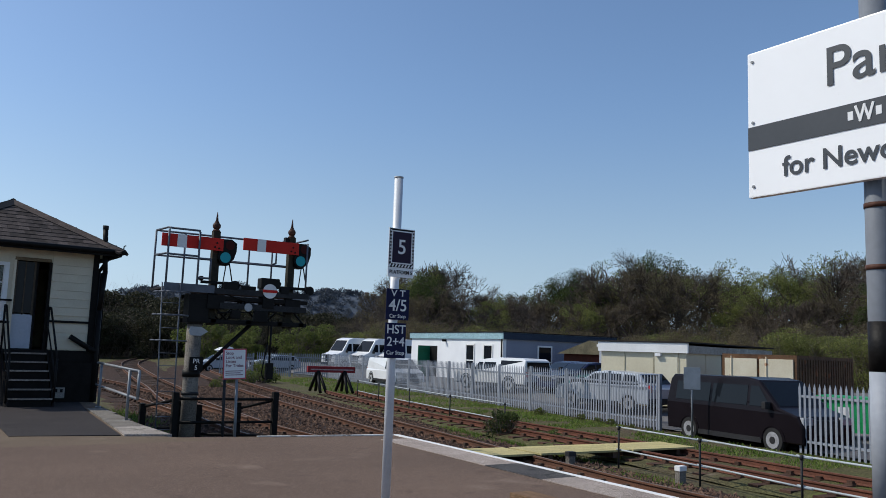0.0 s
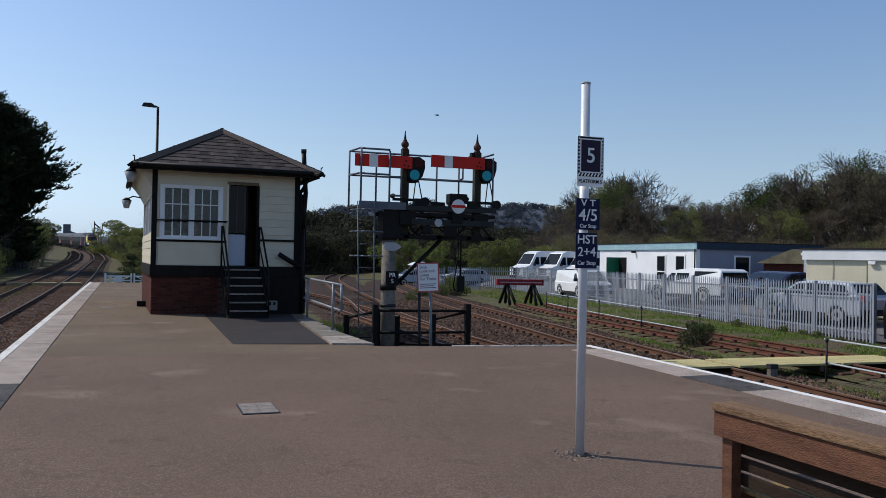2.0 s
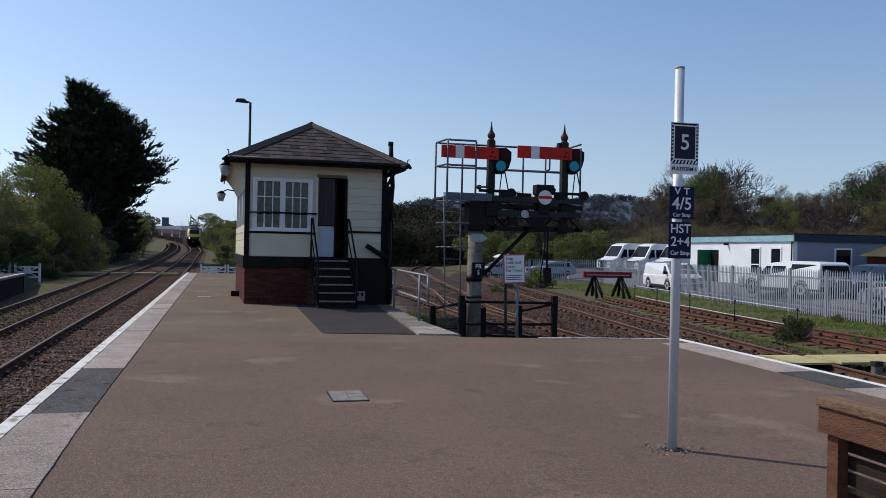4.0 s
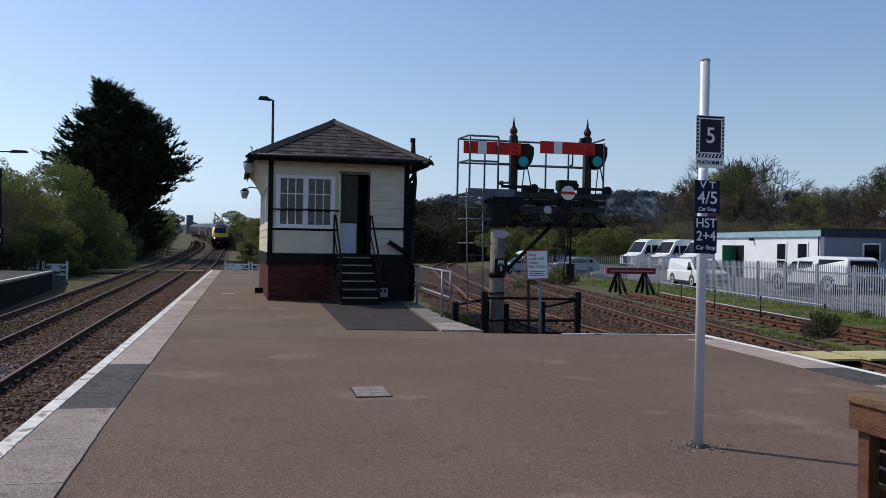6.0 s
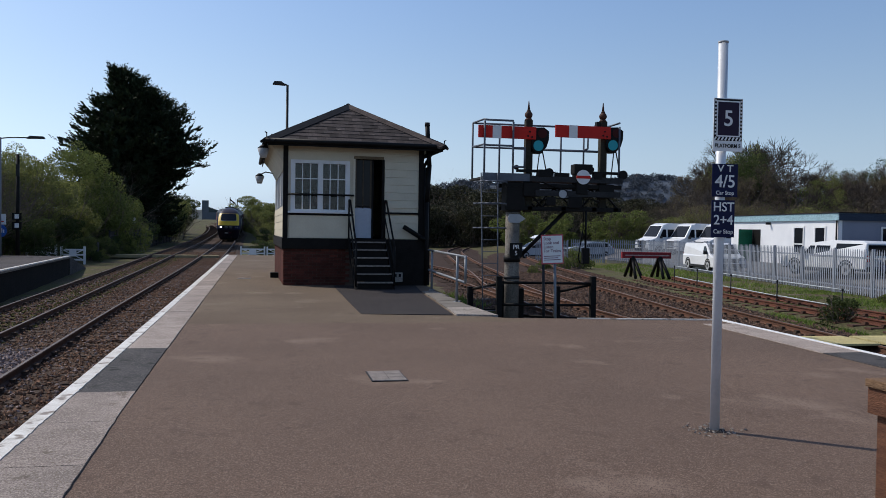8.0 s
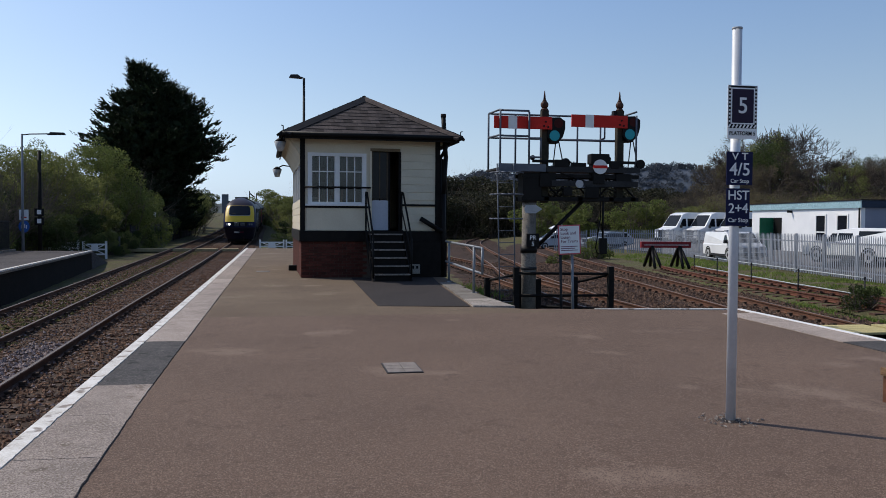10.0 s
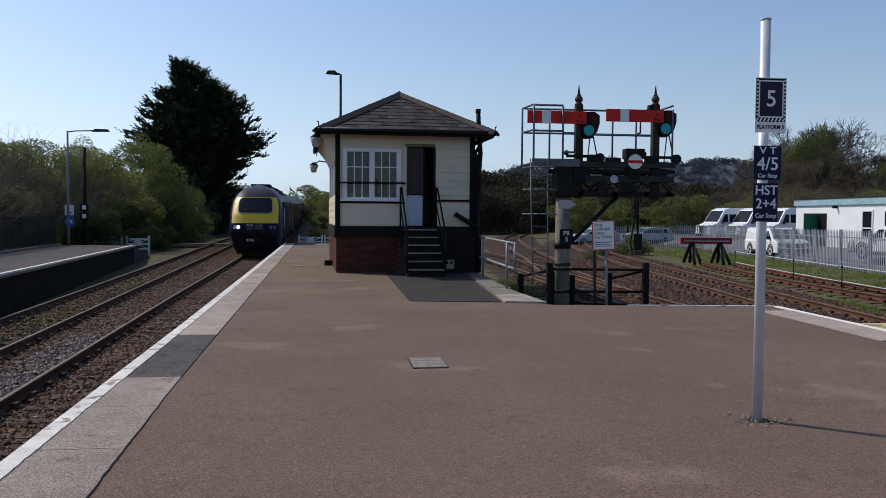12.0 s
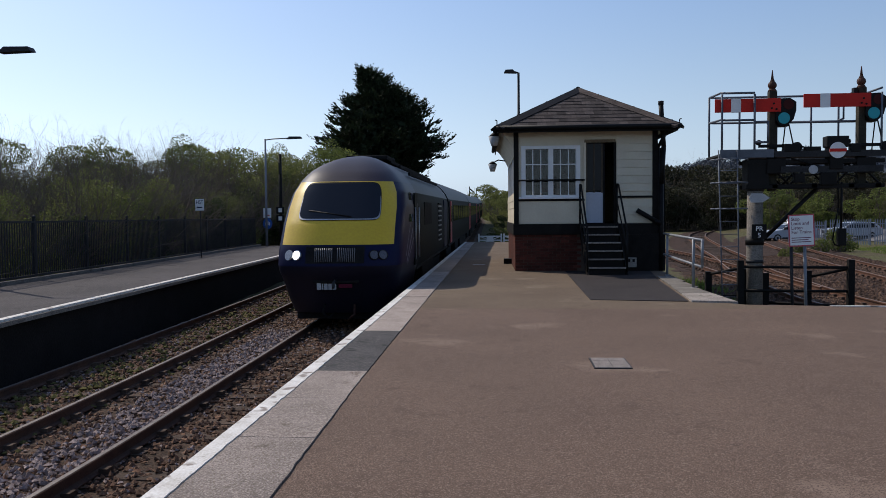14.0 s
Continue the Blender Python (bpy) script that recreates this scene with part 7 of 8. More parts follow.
PICK_G = [[(1.05, 1.14), (0.42, 1.14), (0.42, 1.58), (0.7, 1.58)], [(0.32, 1.14), (-0.5, 1.14), (-0.5, 1.6), (0.32, 1.6)], [(-0.85, 1.22), (-2.3, 1.22), (-2.3, 1.72), (-0.85, 1.72)]]
vehicle("pickup_truck", "white pickup truck with a hard canopy on its bed", "pickup truck", [(y, z * 0.86) for y, z in PICK], 1.85, 0.93, P_WHITE, [[(y, z * 0.86) for y, z in g] for g in PICK_G], [((1.2, 1.015), (0.72, 1.43)), ((-2.58, 0.99), (-2.52, 1.44))], (-1.5, 1.6), pose(25.1, 32.6, gz(25.1, 32.6), 0, 0, 6), 0.34, True)
CAR = [(-2.2, 0.3), (-2.25, 0.85), (-2.1, 1.0), (-1.75, 1.4), (-0.2, 1.47), (0.35, 1.4), (1.0, 0.98), (1.95, 0.85), (2.15, 0.65), (2.15, 0.3)]
CAR_G = [[(0.8, 0.98), (0.0, 0.98), (0.0, 1.34), (0.3, 1.34)], [(-0.08, 0.98), (-1.0, 0.98), (-1.0, 1.36), (-0.08, 1.36)], [(-1.08, 0.98), (-1.8, 1.0), (-1.6, 1.32), (-1.08, 1.36)]]
CAR_S = [((0.95, 1.02), (0.4, 1.37)), ((-2.08, 1.04), (-1.8, 1.36))]
for name, lab, p, x, y, rz in (("estate_car", "silver estate car parked behind the palisade fence", P_SILVER, 23.2, 23.0, 8), ("blue_car", "dark blue car parked near the huts", P_BLUE, 28.6, 31.5, 80), ("blue_car", "dark blue car parked near the huts", P_BLUE, 27.0, 28.6, 80), ("teal_car", "teal green car parked beside the hut", P_TEAL, 27.0, 26.4, 70),
                           ("silver_car", "silver car parked beyond the mesh fence", P_SILVER, 23.2, 70.2, 100), ("silver_car", "silver car parked beyond the mesh fence", P_SILVER, 27.6, 68.8, 100), ("red_car", "red car parked beside the green bin", P_RED, 22.9, 9.6, 20)):
    vehicle(name, lab, "car", CAR, 1.76, 0.95, p, CAR_G, CAR_S, (-1.35, 1.35), pose(x, y, gz(x, y), 0, 0, rz), 0.31)


# ---- buildings in the car park ----
def office():
    x0, y0, x1, y1 = 30.5, 39.5, 31.2, 51.4
    rz = math.degrees(math.atan2(-(x1 - x0), y1 - y0))
    L, D, H = math.hypot(x1 - x0, y1 - y0), 8.8, 3.05
    t = thing("office_building", "white flat-roofed single-storey office with a pale blue fascia", "building", m=pose(x0, y0, gz(31, 45) - 0.05, 0, 0, rz - 0.0))
    WALLP = mat("office_white", (0.8, 0.81, 0.82), (0.72, 0.73, 0.75), 0.8, 0.6, 0.05, 20, fine=0.08)
    FASC = mat("office_fascia", (0.3, 0.45, 0.5), (0.26, 0.4, 0.45), 1, 0.5)
    GREEN = mat("door_green", (0.01, 0.13, 0.07), (0.01, 0.1, 0.05), 2, 0.5)
    part("front_wall", boxed(0, 0.2, 0, L, 0, H - 0.4), WALLP, t)
    # grey end away from the sun; part of its shade is in the colour
    part("end_wall", boxed(0.2, D, 0, 0.2, 0, H - 0.4), mat("office_end_shade_grey", (0.26, 0.28, 0.34), (0.21, 0.23, 0.29), 0.8, 0.6, 0.05, 20), t)
    part("end_wall", boxed(0.2, D, L - 0.2, L, 0, H - 0.4), WALLP, t)
    part("back_wall", boxed(D - 0.2, D, 0.2, L - 0.2, 0, H - 0.4), WALLP, t)
    part("fascia", boxed(-0.12, D + 0.1, -0.12, L + 0.12, H - 0.4, H, bevel=0.02), FASC, t, "pale blue fascia band")
    part("end_fascia", boxed(-0.08, D + 0.08, -0.14, -0.122, H - 0.4, H - 0.01), mat("fascia_navy", (0.03, 0.045, 0.075), (0.024, 0.036, 0.06), 1, 0.5), t, "dark blue end fascia")
    part("roof", boxed(-0.16, D + 0.14, -0.16, L + 0.16, H, H + 0.06), LEAD, t)
    for y in (1.2, 3.3):
        w = part("window", boxed(-0.02, 0.03, y, y + 0.95, 0.75, 2.3), DARKGLASS, t)
        for a, b, c, d in ((y - 0.06, y + 1.01, 2.24, 2.34), (y - 0.06, y + 1.01, 0.68, 0.78), (y - 0.06, y + 0.03, 0.78, 2.24), (y + 0.92, y + 1.01, 0.78, 2.24), (y, y + 0.95, 1.25, 1.32)):
            part("window_frame", boxed(-0.05, 0.0, a, b, c, d), WHITE, w)
    for x in (2.6, 5.3):
        w = part("window", boxed(x, x + 1.0, -0.03, 0.02, 0.8, 2.3), DARKGLASS, t)
        for a, b, c, d in ((x - 0.06, x + 1.06, 2.24, 2.34), (x - 0.06, x + 1.06, 0.72, 0.82), (x - 0.06, x + 0.03, 0.82, 2.24), (x + 0.97, x + 1.06, 0.82, 2.24), (x, x + 1.0, 1.3, 1.36)):
            part("window_frame", boxed(a, b, -0.05, 0.0, c, d), WHITE, w)
    # flat black plate on the solid wall for the dark inside
    d = part("doorway", boxed(-0.015, 0.03, 8.1, 9.1, 0.05, 2.15), BLACK, t)
    part("door", boxed(-0.95, -0.02, 9.1, 9.16, 0.05, 2.15), GREEN, d, "open green door")
    part("lower_panel", boxed(-0.03, 0.0, 3.1, 4.5, 0.1, 0.65), GREEN, t)
    part("wall_light", boxed(-0.3, 0.0, 6.9, 7.0, 2.45, 2.6), BLACK, t)
    part("drain_pipe", rods([((-0.08, 0.1, 0), (-0.08, 0.1, H - 0.4))], 0.045), BLACK, t)


office()


def cabin():
    t = thing("portable_cabin", "cream portable cabin with a white fascia and flat roof", "cabin", m=pose(25.3, 21.2, gz(26, 22) - 0.05, 0, 0, 16))
    BEIGE = mat("cabin_cream", (0.62, 0.57, 0.42), (0.57, 0.52, 0.385), 0.8, 0.65, fine=0.04)
    part("body", boxed(0, 9.0, 0, 3.7, 0.1, 2.2), BEIGE, t)
    part("fascia", boxed(-0.12, 0.0, -0.1, 3.8, 2.2, 2.58), WHITE, t, "white boarded fascia")
    part("fascia", boxed(-0.005, 9.1, -0.12, 3.82, 2.2, 2.5), mat("fascia_weathered", (0.4, 0.38, 0.34), (0.28, 0.26, 0.23), 1.5), t)
    part("roof", boxed(-0.16, 9.2, -0.16, 3.86, 2.59, 2.64), LEAD, t)
    part("door", boxed(-0.03, 0.0, 0.35, 1.3, 0.15, 2.05), mat("cabin_door", (0.66, 0.62, 0.48), (0.61, 0.57, 0.44), 1.0, fine=0.04), t)
    part("lamp", boxed(-0.16, -0.0, 1.0, 1.25, 2.05, 2.17, bevel=0.02), WHITE, t)
    for y in (0.3, 1.35, 2.6):
        part("joint_strip", boxed(-0.02, 0.0, y, y + 0.04, 0.1, 2.2), mat("strip_%d" % int(y * 10), (0.45, 0.41, 0.3)), t)
    for x in (1.8, 3.4, 5.2, 7.0):
        part("joint_strip", boxed(x, x + 0.06, -0.02, 0.0, 0.1, 2.2), BLACK_TIMBER if x == 3.4 else BEIGE, t)


cabin()


def container():
    t = thing("shipping_container", "rusty brown shipping container with cream doors", "container", m=pose(23.9, 15.6, gz(24, 16) - 0.1, 0, 0, 15))
    CR = mat("rusty_container", (0.16, 0.09, 0.05), (0.09, 0.05, 0.032), 1.2, 0.9, 0.4, 20, spots=((0.25, 0.1, 0.05), 3, 0.6))
    DR = mat("container_doors", (0.68, 0.62, 0.48), (0.6, 0.53, 0.39), 1.5, 0.7, fine=0.06, spots=((0.35, 0.16, 0.07), 4, 0.66))
    part("frame", boxed(0.0, 6.1, 0.0, 2.44, 0.1, 2.42), CR, t)
    for y in (0.1, 1.26):
        d = part("door", boxed(-0.04, 0.0, y, y + 1.08, 0.25, 2.28, bevel=0.01), DR, t)
        part("lock_bar", rods([((-0.06, y + 0.85, 0.2), (-0.06, y + 0.85, 2.35))], 0.014, 6), DR, d)
    for k in range(22):
        part("corrugation", boxed(0.2 + 0.27 * k, 0.33 + 0.27 * k, -0.03, 0.0, 0.3, 2.3), CR, t)


container()


def wheelie_bin():
    t = thing("green_bin", "large green plastic refuse bin with a lid", "bin", m=pose(22.6, 12.9, gz(22.6, 13), 0, 0, 18))
    G = mat("bin_green", (0.01, 0.3, 0.09), (0.01, 0.24, 0.07), 2, 0.45)
    bm = bmesh.new()
    prism(bm, [(-0.95, 0.2), (0.95, 0.2), (1.05, 1.05), (-1.05, 1.05)], 0, 0.0, 1.0)
    part("body", bm, G, t)
    part("lid", boxed(-0.05, 1.05, -1.1, 1.1, 1.06, 1.2, bevel=0.05), G, t)
    for y in (-0.5, 0.35):
        part("label", boxed(-0.012, 0.004, y - 0.15, y + 0.15, 0.55, 0.9), SIGN_WHITE, t)
    for y in (-0.8, 0.8):
        part("castor", rod(bmesh.new(), (0.1, y, 0.1), (0.2, y, 0.1), 0.1), TYRE, t)


wheelie_bin()
hut = thing("storage_hut", "pale grey storage hut beside the cabin", "hut", m=pose(30.4, 27.5, gz(30, 28) - 0.05, 0, 0, 15))
part("wall_block", boxed(0, 2.6, 0, 3.0, 0, 2.3), mat("hut_grey", (0.5, 0.52, 0.58), (0.42, 0.44, 0.5), 1), hut)
part("roof", boxed(-0.1, 2.7, -0.1, 3.1, 2.3, 2.42), WHITE, hut)
for k in range(5):
    part("rib", boxed(-0.03, 0.0, 0.3 + 0.55 * k, 0.36 + 0.55 * k, 0, 2.3), WHITE, hut)
shed = thing("brick_shed", "low brick shed with a shallow mossy roof", "shed", m=pose(34.0, 33.2, gz(34, 34) - 0.05, 0, 0, 15))
part("wall_block", boxed(0, 3.5, 0, 3.8, 0, 1.9), BRICK, shed)
bm = bmesh.new()
prism(bm, [(-0.3, 1.9), (4.1, 1.9), (1.9, 2.7)], 0, -0.3, 3.8)
part("roof", bm, mat("mossy_roof", (0.16, 0.14, 0.09), (0.1, 0.09, 0.06), 2, 0.9), shed)
sp = thing("parking_sign", "grey sign plate seen from behind on a thin post", "sign", m=pose(19.75, 16.3, gz(19.7, 16.3) - 0.05, 0, 0, -42))
part("post", rod(bmesh.new(), (0, 0, 0), (0, 0, 2.0), 0.03), GALV, sp)
part("plate", boxed(-0.24, 0.24, -0.04, -0.03, 1.45, 2.1, bevel=0.005), GREY_PAINT, sp)
part("bracket", boxed(-0.05, 0.05, -0.03, 0.04, 1.5, 2.05), GALV, sp)
# white lump of sheeting modelled for the bright glint off a car
tarp = thing("wrapped_bundle", "crumpled white sheeting standing for the glint on a car beyond the fence", "sheeting", m=pose(23.6, 69.6, gz(23.6, 69.6)))
bm = bmesh.new()
bmesh.ops.create_icosphere(bm, subdivisions=3, radius=1.0, matrix=Matrix.Translation((0, 0, 1.75)))
for v in bm.verts:
    n = noise.noise(v.co * 2.2) * 0.6 + noise.noise(v.co * 6) * 0.35
    v.co = Vector((v.co.x * (0.9 + n), v.co.y * (0.8 + n), 1.75 + (v.co.z - 1.75) * (0.36 + 0.4 * n)))
part("sheet", bm, P_WHITE, tarp)


# ---- vegetation ----
LEAF_FRESH = leafy("fresh_leaves", (0.063, 0.084, 0.026), (0.2, 0.23, 0.063), 0.35)
LEAF_OLIVE = leafy("olive_buds", (0.07, 0.06, 0.036), (0.18, 0.155, 0.075), 0.3)
LEAF_HEDGE = leafy("hedge_leaves", (0.078, 0.096, 0.032), (0.25, 0.262, 0.082), 0.4)
LEAF_BROWN = leafy("brown_buds", (0.085, 0.07, 0.044), (0.18, 0.15, 0.08), 0.35)
LEAF_DARK = leafy("ivy_leaves", (0.03, 0.045, 0.015), (0.085, 0.11, 0.035), 0.25)
# leaf colour lowered to hold the scrub's shaded sides
LEAF_SCRUB = leafy("shaded_scrub_leaves", (0.02, 0.021, 0.012), (0.06, 0.059, 0.03), 0.18)
LEAF_CYPRESS = leafy("cypress_foliage", (0.012, 0.02, 0.01), (0.028, 0.04, 0.018), 0.12)


def leaves(r, centres, radii, n, size, stretch=1.0, shell=0.55, up=0.0):
    """Many small leaf faces in lumps; more of them towards the outside of each lump."""
    c, rad = np.array(centres, float), np.array(radii, float)
    share = rad[:, 0] ** 2
    k = r.choice(len(c), n, p=share / share.sum())
    d = r.normal(size=(n, 3))
    d /= np.linalg.norm(d, axis=1)[:, None]
    p = c[k] + d * rad[k] * (shell + (1 - shell) * r.random((n, 1))) ** 0.6
    a = r.normal(size=(n, 3))
    a[:, 2] += up
    a /= np.linalg.norm(a, axis=1)[:, None]
    b = np.cross(a, r.normal(size=(n, 3)))
    b /= np.linalg.norm(b, axis=1)[:, None]
    sz = size * (0.6 + 0.8 * r.random((n, 1)))
    a, b = a * sz * stretch, b * sz * 0.6
    v = np.stack([p - a, p + b * 0.9, p + a, p - b * 0.9], 1).reshape(-1, 3)
    f = np.arange(4 * n).reshape(-1, 4)
    return v, f


def tubes(segs, sides=3):
    """Thin tapered twigs: rows of start, end and two thicknesses."""
    s_ = np.array(segs, float)
    p, q, ra, rb = s_[:, :3], s_[:, 3:6], s_[:, 6:7], s_[:, 7:8]
    d = q - p
    d /= np.maximum(np.linalg.norm(d, axis=1)[:, None], 1e-6)
    u = np.cross(d, np.array([0.31, 0.52, 0.79]))
    u /= np.linalg.norm(u, axis=1)[:, None]
    w = np.cross(d, u)
    v = []
    for k in range(sides):
        a = 2 * math.pi * k / sides
        v.append(p + ra * (math.cos(a) * u + math.sin(a) * w))
    for k in range(sides):
        a = 2 * math.pi * k / sides
        v.append(q + rb * (math.cos(a) * u + math.sin(a) * w))
    v = np.stack(v, 1).reshape(-1, 3)
    base = (2 * sides * np.arange(len(s_)))[:, None]
    f = np.concatenate([base + np.array([[k, (k + 1) % sides, sides + (k + 1) % sides, sides + k]]) for k in range(sides)])
    return v, f


def grow(r, segs, tips, p, d, length, rad, depth, spread, lift, kids):
    """Branches that fork again and again."""
    p0 = p
    for k in range(2):
        d = d + r.normal(0, 0.1, 3) + np.array([0, 0, lift * 0.5])
        d /= np.linalg.norm(d)
        q = p0 + d * length / 2
        segs.append([*p0, *q, rad * (1 - 0.2 * k), rad * (0.8 - 0.2 * k)])
        p0 = q
    if depth == 0:
        tips.append(p0)
        return
    for k in range(kids + (r.random() < 0.4)):
        e = d + r.normal(0, spread, 3) + np.array([0, 0, lift])
        e /= np.linalg.norm(e)
        grow(r, segs, tips, p0 - d * length * 0.25 * r.random(), e, length * r.uniform(0.6, 0.85), rad * 0.62, depth - 1, spread, lift, kids)


def tree(name, label, seed, height, trunk, depth, spread, leaf=None, n_leaves=0, leaf_size=0.15, kids=3, lift=0.12, clump=0.7):
    r = np.random.default_rng(seed)
    t = thing(name, label, "tree", "trees round the station")
    segs, tips = [], []
    grow(r, segs, tips, np.array([0.0, 0, -0.3]), np.array([0.0, 0, 1]), height * 0.33, trunk, depth, spread, lift, kids)
    arr = np.array(segs)
    top = arr[:, 5].max()
    arr[:, :6] *= height / top
    arr[:, 6:] = np.maximum(arr[:, 6:], (0.019, 0.012))
    big = arr[:, 6] > trunk * 0.3
    from_arrays("trunk", *tubes(arr[big], 7), BARK, t)
    from_arrays("branchwork", *tubes(arr[~big], 3), TREE_TWIG, t)
    if leaf:
        tp = np.array(tips) * height / top
        v, f = leaves(r, tp, np.full((len(tp), 3), clump), n_leaves, leaf_size)
        from_arrays("crown", v, f, leaf, t)
    return t


def bush(name, label, seed, w, h, leaf, n, size, stems=40, category="bush", twig_top=0.4, leaf_top=0.85):
    """A bush: stems rising and fanning out from the ground, with lumps of leaves."""
    r = np.random.default_rng(seed)
    t = thing(name, label, category, "bushes along the railway")
    segs = []
    for k in range(stems):
        a = r.random() * 6.283
        p = np.array([math.cos(a), math.sin(a), 0]) * w * 0.4 * r.random()
        d = np.array([math.cos(a) * r.random() * 0.8, math.sin(a) * r.random() * 0.8, 1.0])
        length = h * (0.66 + twig_top * r.random())
        rad = 0.03
        for j in range(5):
            d = d + r.normal(0, 0.16, 3)
            d /= np.linalg.norm(d)
            q = p + d * length / 5
            segs.append([*p, *q, rad, rad * 0.75])
            rad *= 0.75
            for m_ in range(2 if j > 0 else 0):
                e = d + r.normal(0, 0.5, 3)
                e /= np.linalg.norm(e)
                e2 = q + e * length * 0.16
                segs.append([*q, *e2, rad * 0.5, rad * 0.25])
                for m2 in range(2):
                    g = e + r.normal(0, 0.5, 3)
                    segs.append([*e2, *(e2 + g / np.linalg.norm(g) * length * 0.09), rad * 0.3, rad * 0.12])
            p = q
    from_arrays("woody_growth", *tubes(segs, 3), TWIG, t)
    cs, rs = [], []
    for k in range(22):
        a, q = r.random() * 6.283, r.random() ** 0.5
        z = h * r.uniform(0.1, leaf_top)
        k_ = w * 0.5 * q * (1.1 - 0.5 * z / h)
        cs.append((math.cos(a) * k_, math.sin(a) * k_, z))
        rs.append((w * r.uniform(0.12, 0.24),) * 2 + (h * r.uniform(0.1, 0.2),))
    v, f = leaves(r, cs, rs, n, size)
    from_arrays("foliage", v, f, leaf, t)
    return t


def put_all(protos, places, seed, lo=0.85, hi=1.15):
    """Copies of the given plants at plan places (x, y, scale)."""
    r = random.Random(seed)
    used = set()
    for k, (x, y, sc) in enumerate(places):
        ob = protos[k % len(protos)]
        f = sc * r.uniform(lo, hi)
        m = Matrix.Translation((x, y, float(ground_z(x, y)) - 0.06)) @ Matrix.Rotation(r.random() * 6.28, 4, "Z")
        if k % len(protos) not in used:
            used.add(k % len(protos))
            ob.scale = (f, f, f)
            ob.matrix_basis = m @ Matrix.Diagonal((f, f, f, 1))
        else:
            keep = ob.scale.copy()
            c = copy_thing(ob, m)
            c.scale = (f, f, f)


# hedge of mixed scrub behind the opposite platform
B1 = bush("leafy_bush", "hedge bush with fresh green spring leaves", 11, 3.6, 4.2, LEAF_FRESH, 14000, 0.036, 50, twig_top=0.4, leaf_top=0.7)
B2 = bush("twiggy_bush", "brown twiggy bush just coming into leaf", 12, 3.4, 4.6, LEAF_HEDGE, 12000, 0.034, 70, twig_top=0.36, leaf_top=0.66)
B3 = bush("ivy_bush", "dark green bramble and ivy thicket", 13, 3.2, 3.2, LEAF_DARK, 9000, 0.06, 26)
B4 = bush("bare_bush", "thicket of bare brown twigs", 14, 3.0, 4.2, LEAF_HEDGE, 9000, 0.034, 80, twig_top=0.36, leaf_top=0.66)
r_ = random.Random(8)
row1, row2 = [], []
y = 10.0
while y < 52:
    row1.append((edge_opp(y) - 5.6 - r_.random() * 0.8, y, 0.62 + 0.009 * y))
    row2.append((edge_opp(y) - 8.3 - r_.random() * 1.5, y + 0.8, 0.74 + 0.009 * y))
    row2.append((edge_opp(y) - 11.5 - r_.random() * 1.5, y, 0.9 + 0.008 * y))
    y += 1.9
put_all([B3, B2, B1, B4], row1, 21)
put_all([bush("twiggy_bush", "tall brown twiggy bush behind the hedge", 15, 3.6, 4.8, LEAF_HEDGE, 10000, 0.036, 80, twig_top=0.36, leaf_top=0.64), bush("leafy_bush", "tall hedge bush with yellow-green leaves", 16, 3.8, 4.4, LEAF_FRESH, 12000, 0.038, 60, twig_top=0.42, leaf_top=0.68),
         bush("bare_bush", "tall thicket of bare brown twigs", 17, 3.2, 4.2, LEAF_HEDGE, 6000, 0.036, 100, twig_top=0.4, leaf_top=0.64)], row2, 22)
# willows beside the line beyond the platform
W1 = bush("willow_tree", "rounded willow with fresh yellow-green leaves", 31, 6.5, 6.6, LEAF_FRESH, 30000, 0.055, 40, "tree", 0.12)
W2 = bush("willow_tree", "rounded willow with soft green leaves", 32, 6.0, 6.0, LEAF_HEDGE, 26000, 0.055, 40, "tree", 0.15)
put_all([W1, W2], [(-13.7, 66, 1.22), (-15.2, 57, 1.0), (-18.5, 60, 1.1), (-17.5, 53, 0.95), (-22, 57, 1.15), (-19, 68, 1.15), (-24, 65, 1.2), (-16.5, 75, 0.9), (-28, 60, 1.1), (-27, 50, 1.05), (-23, 45, 1.0), (-30, 42, 1.0), (-34, 52, 1.1)], 33)


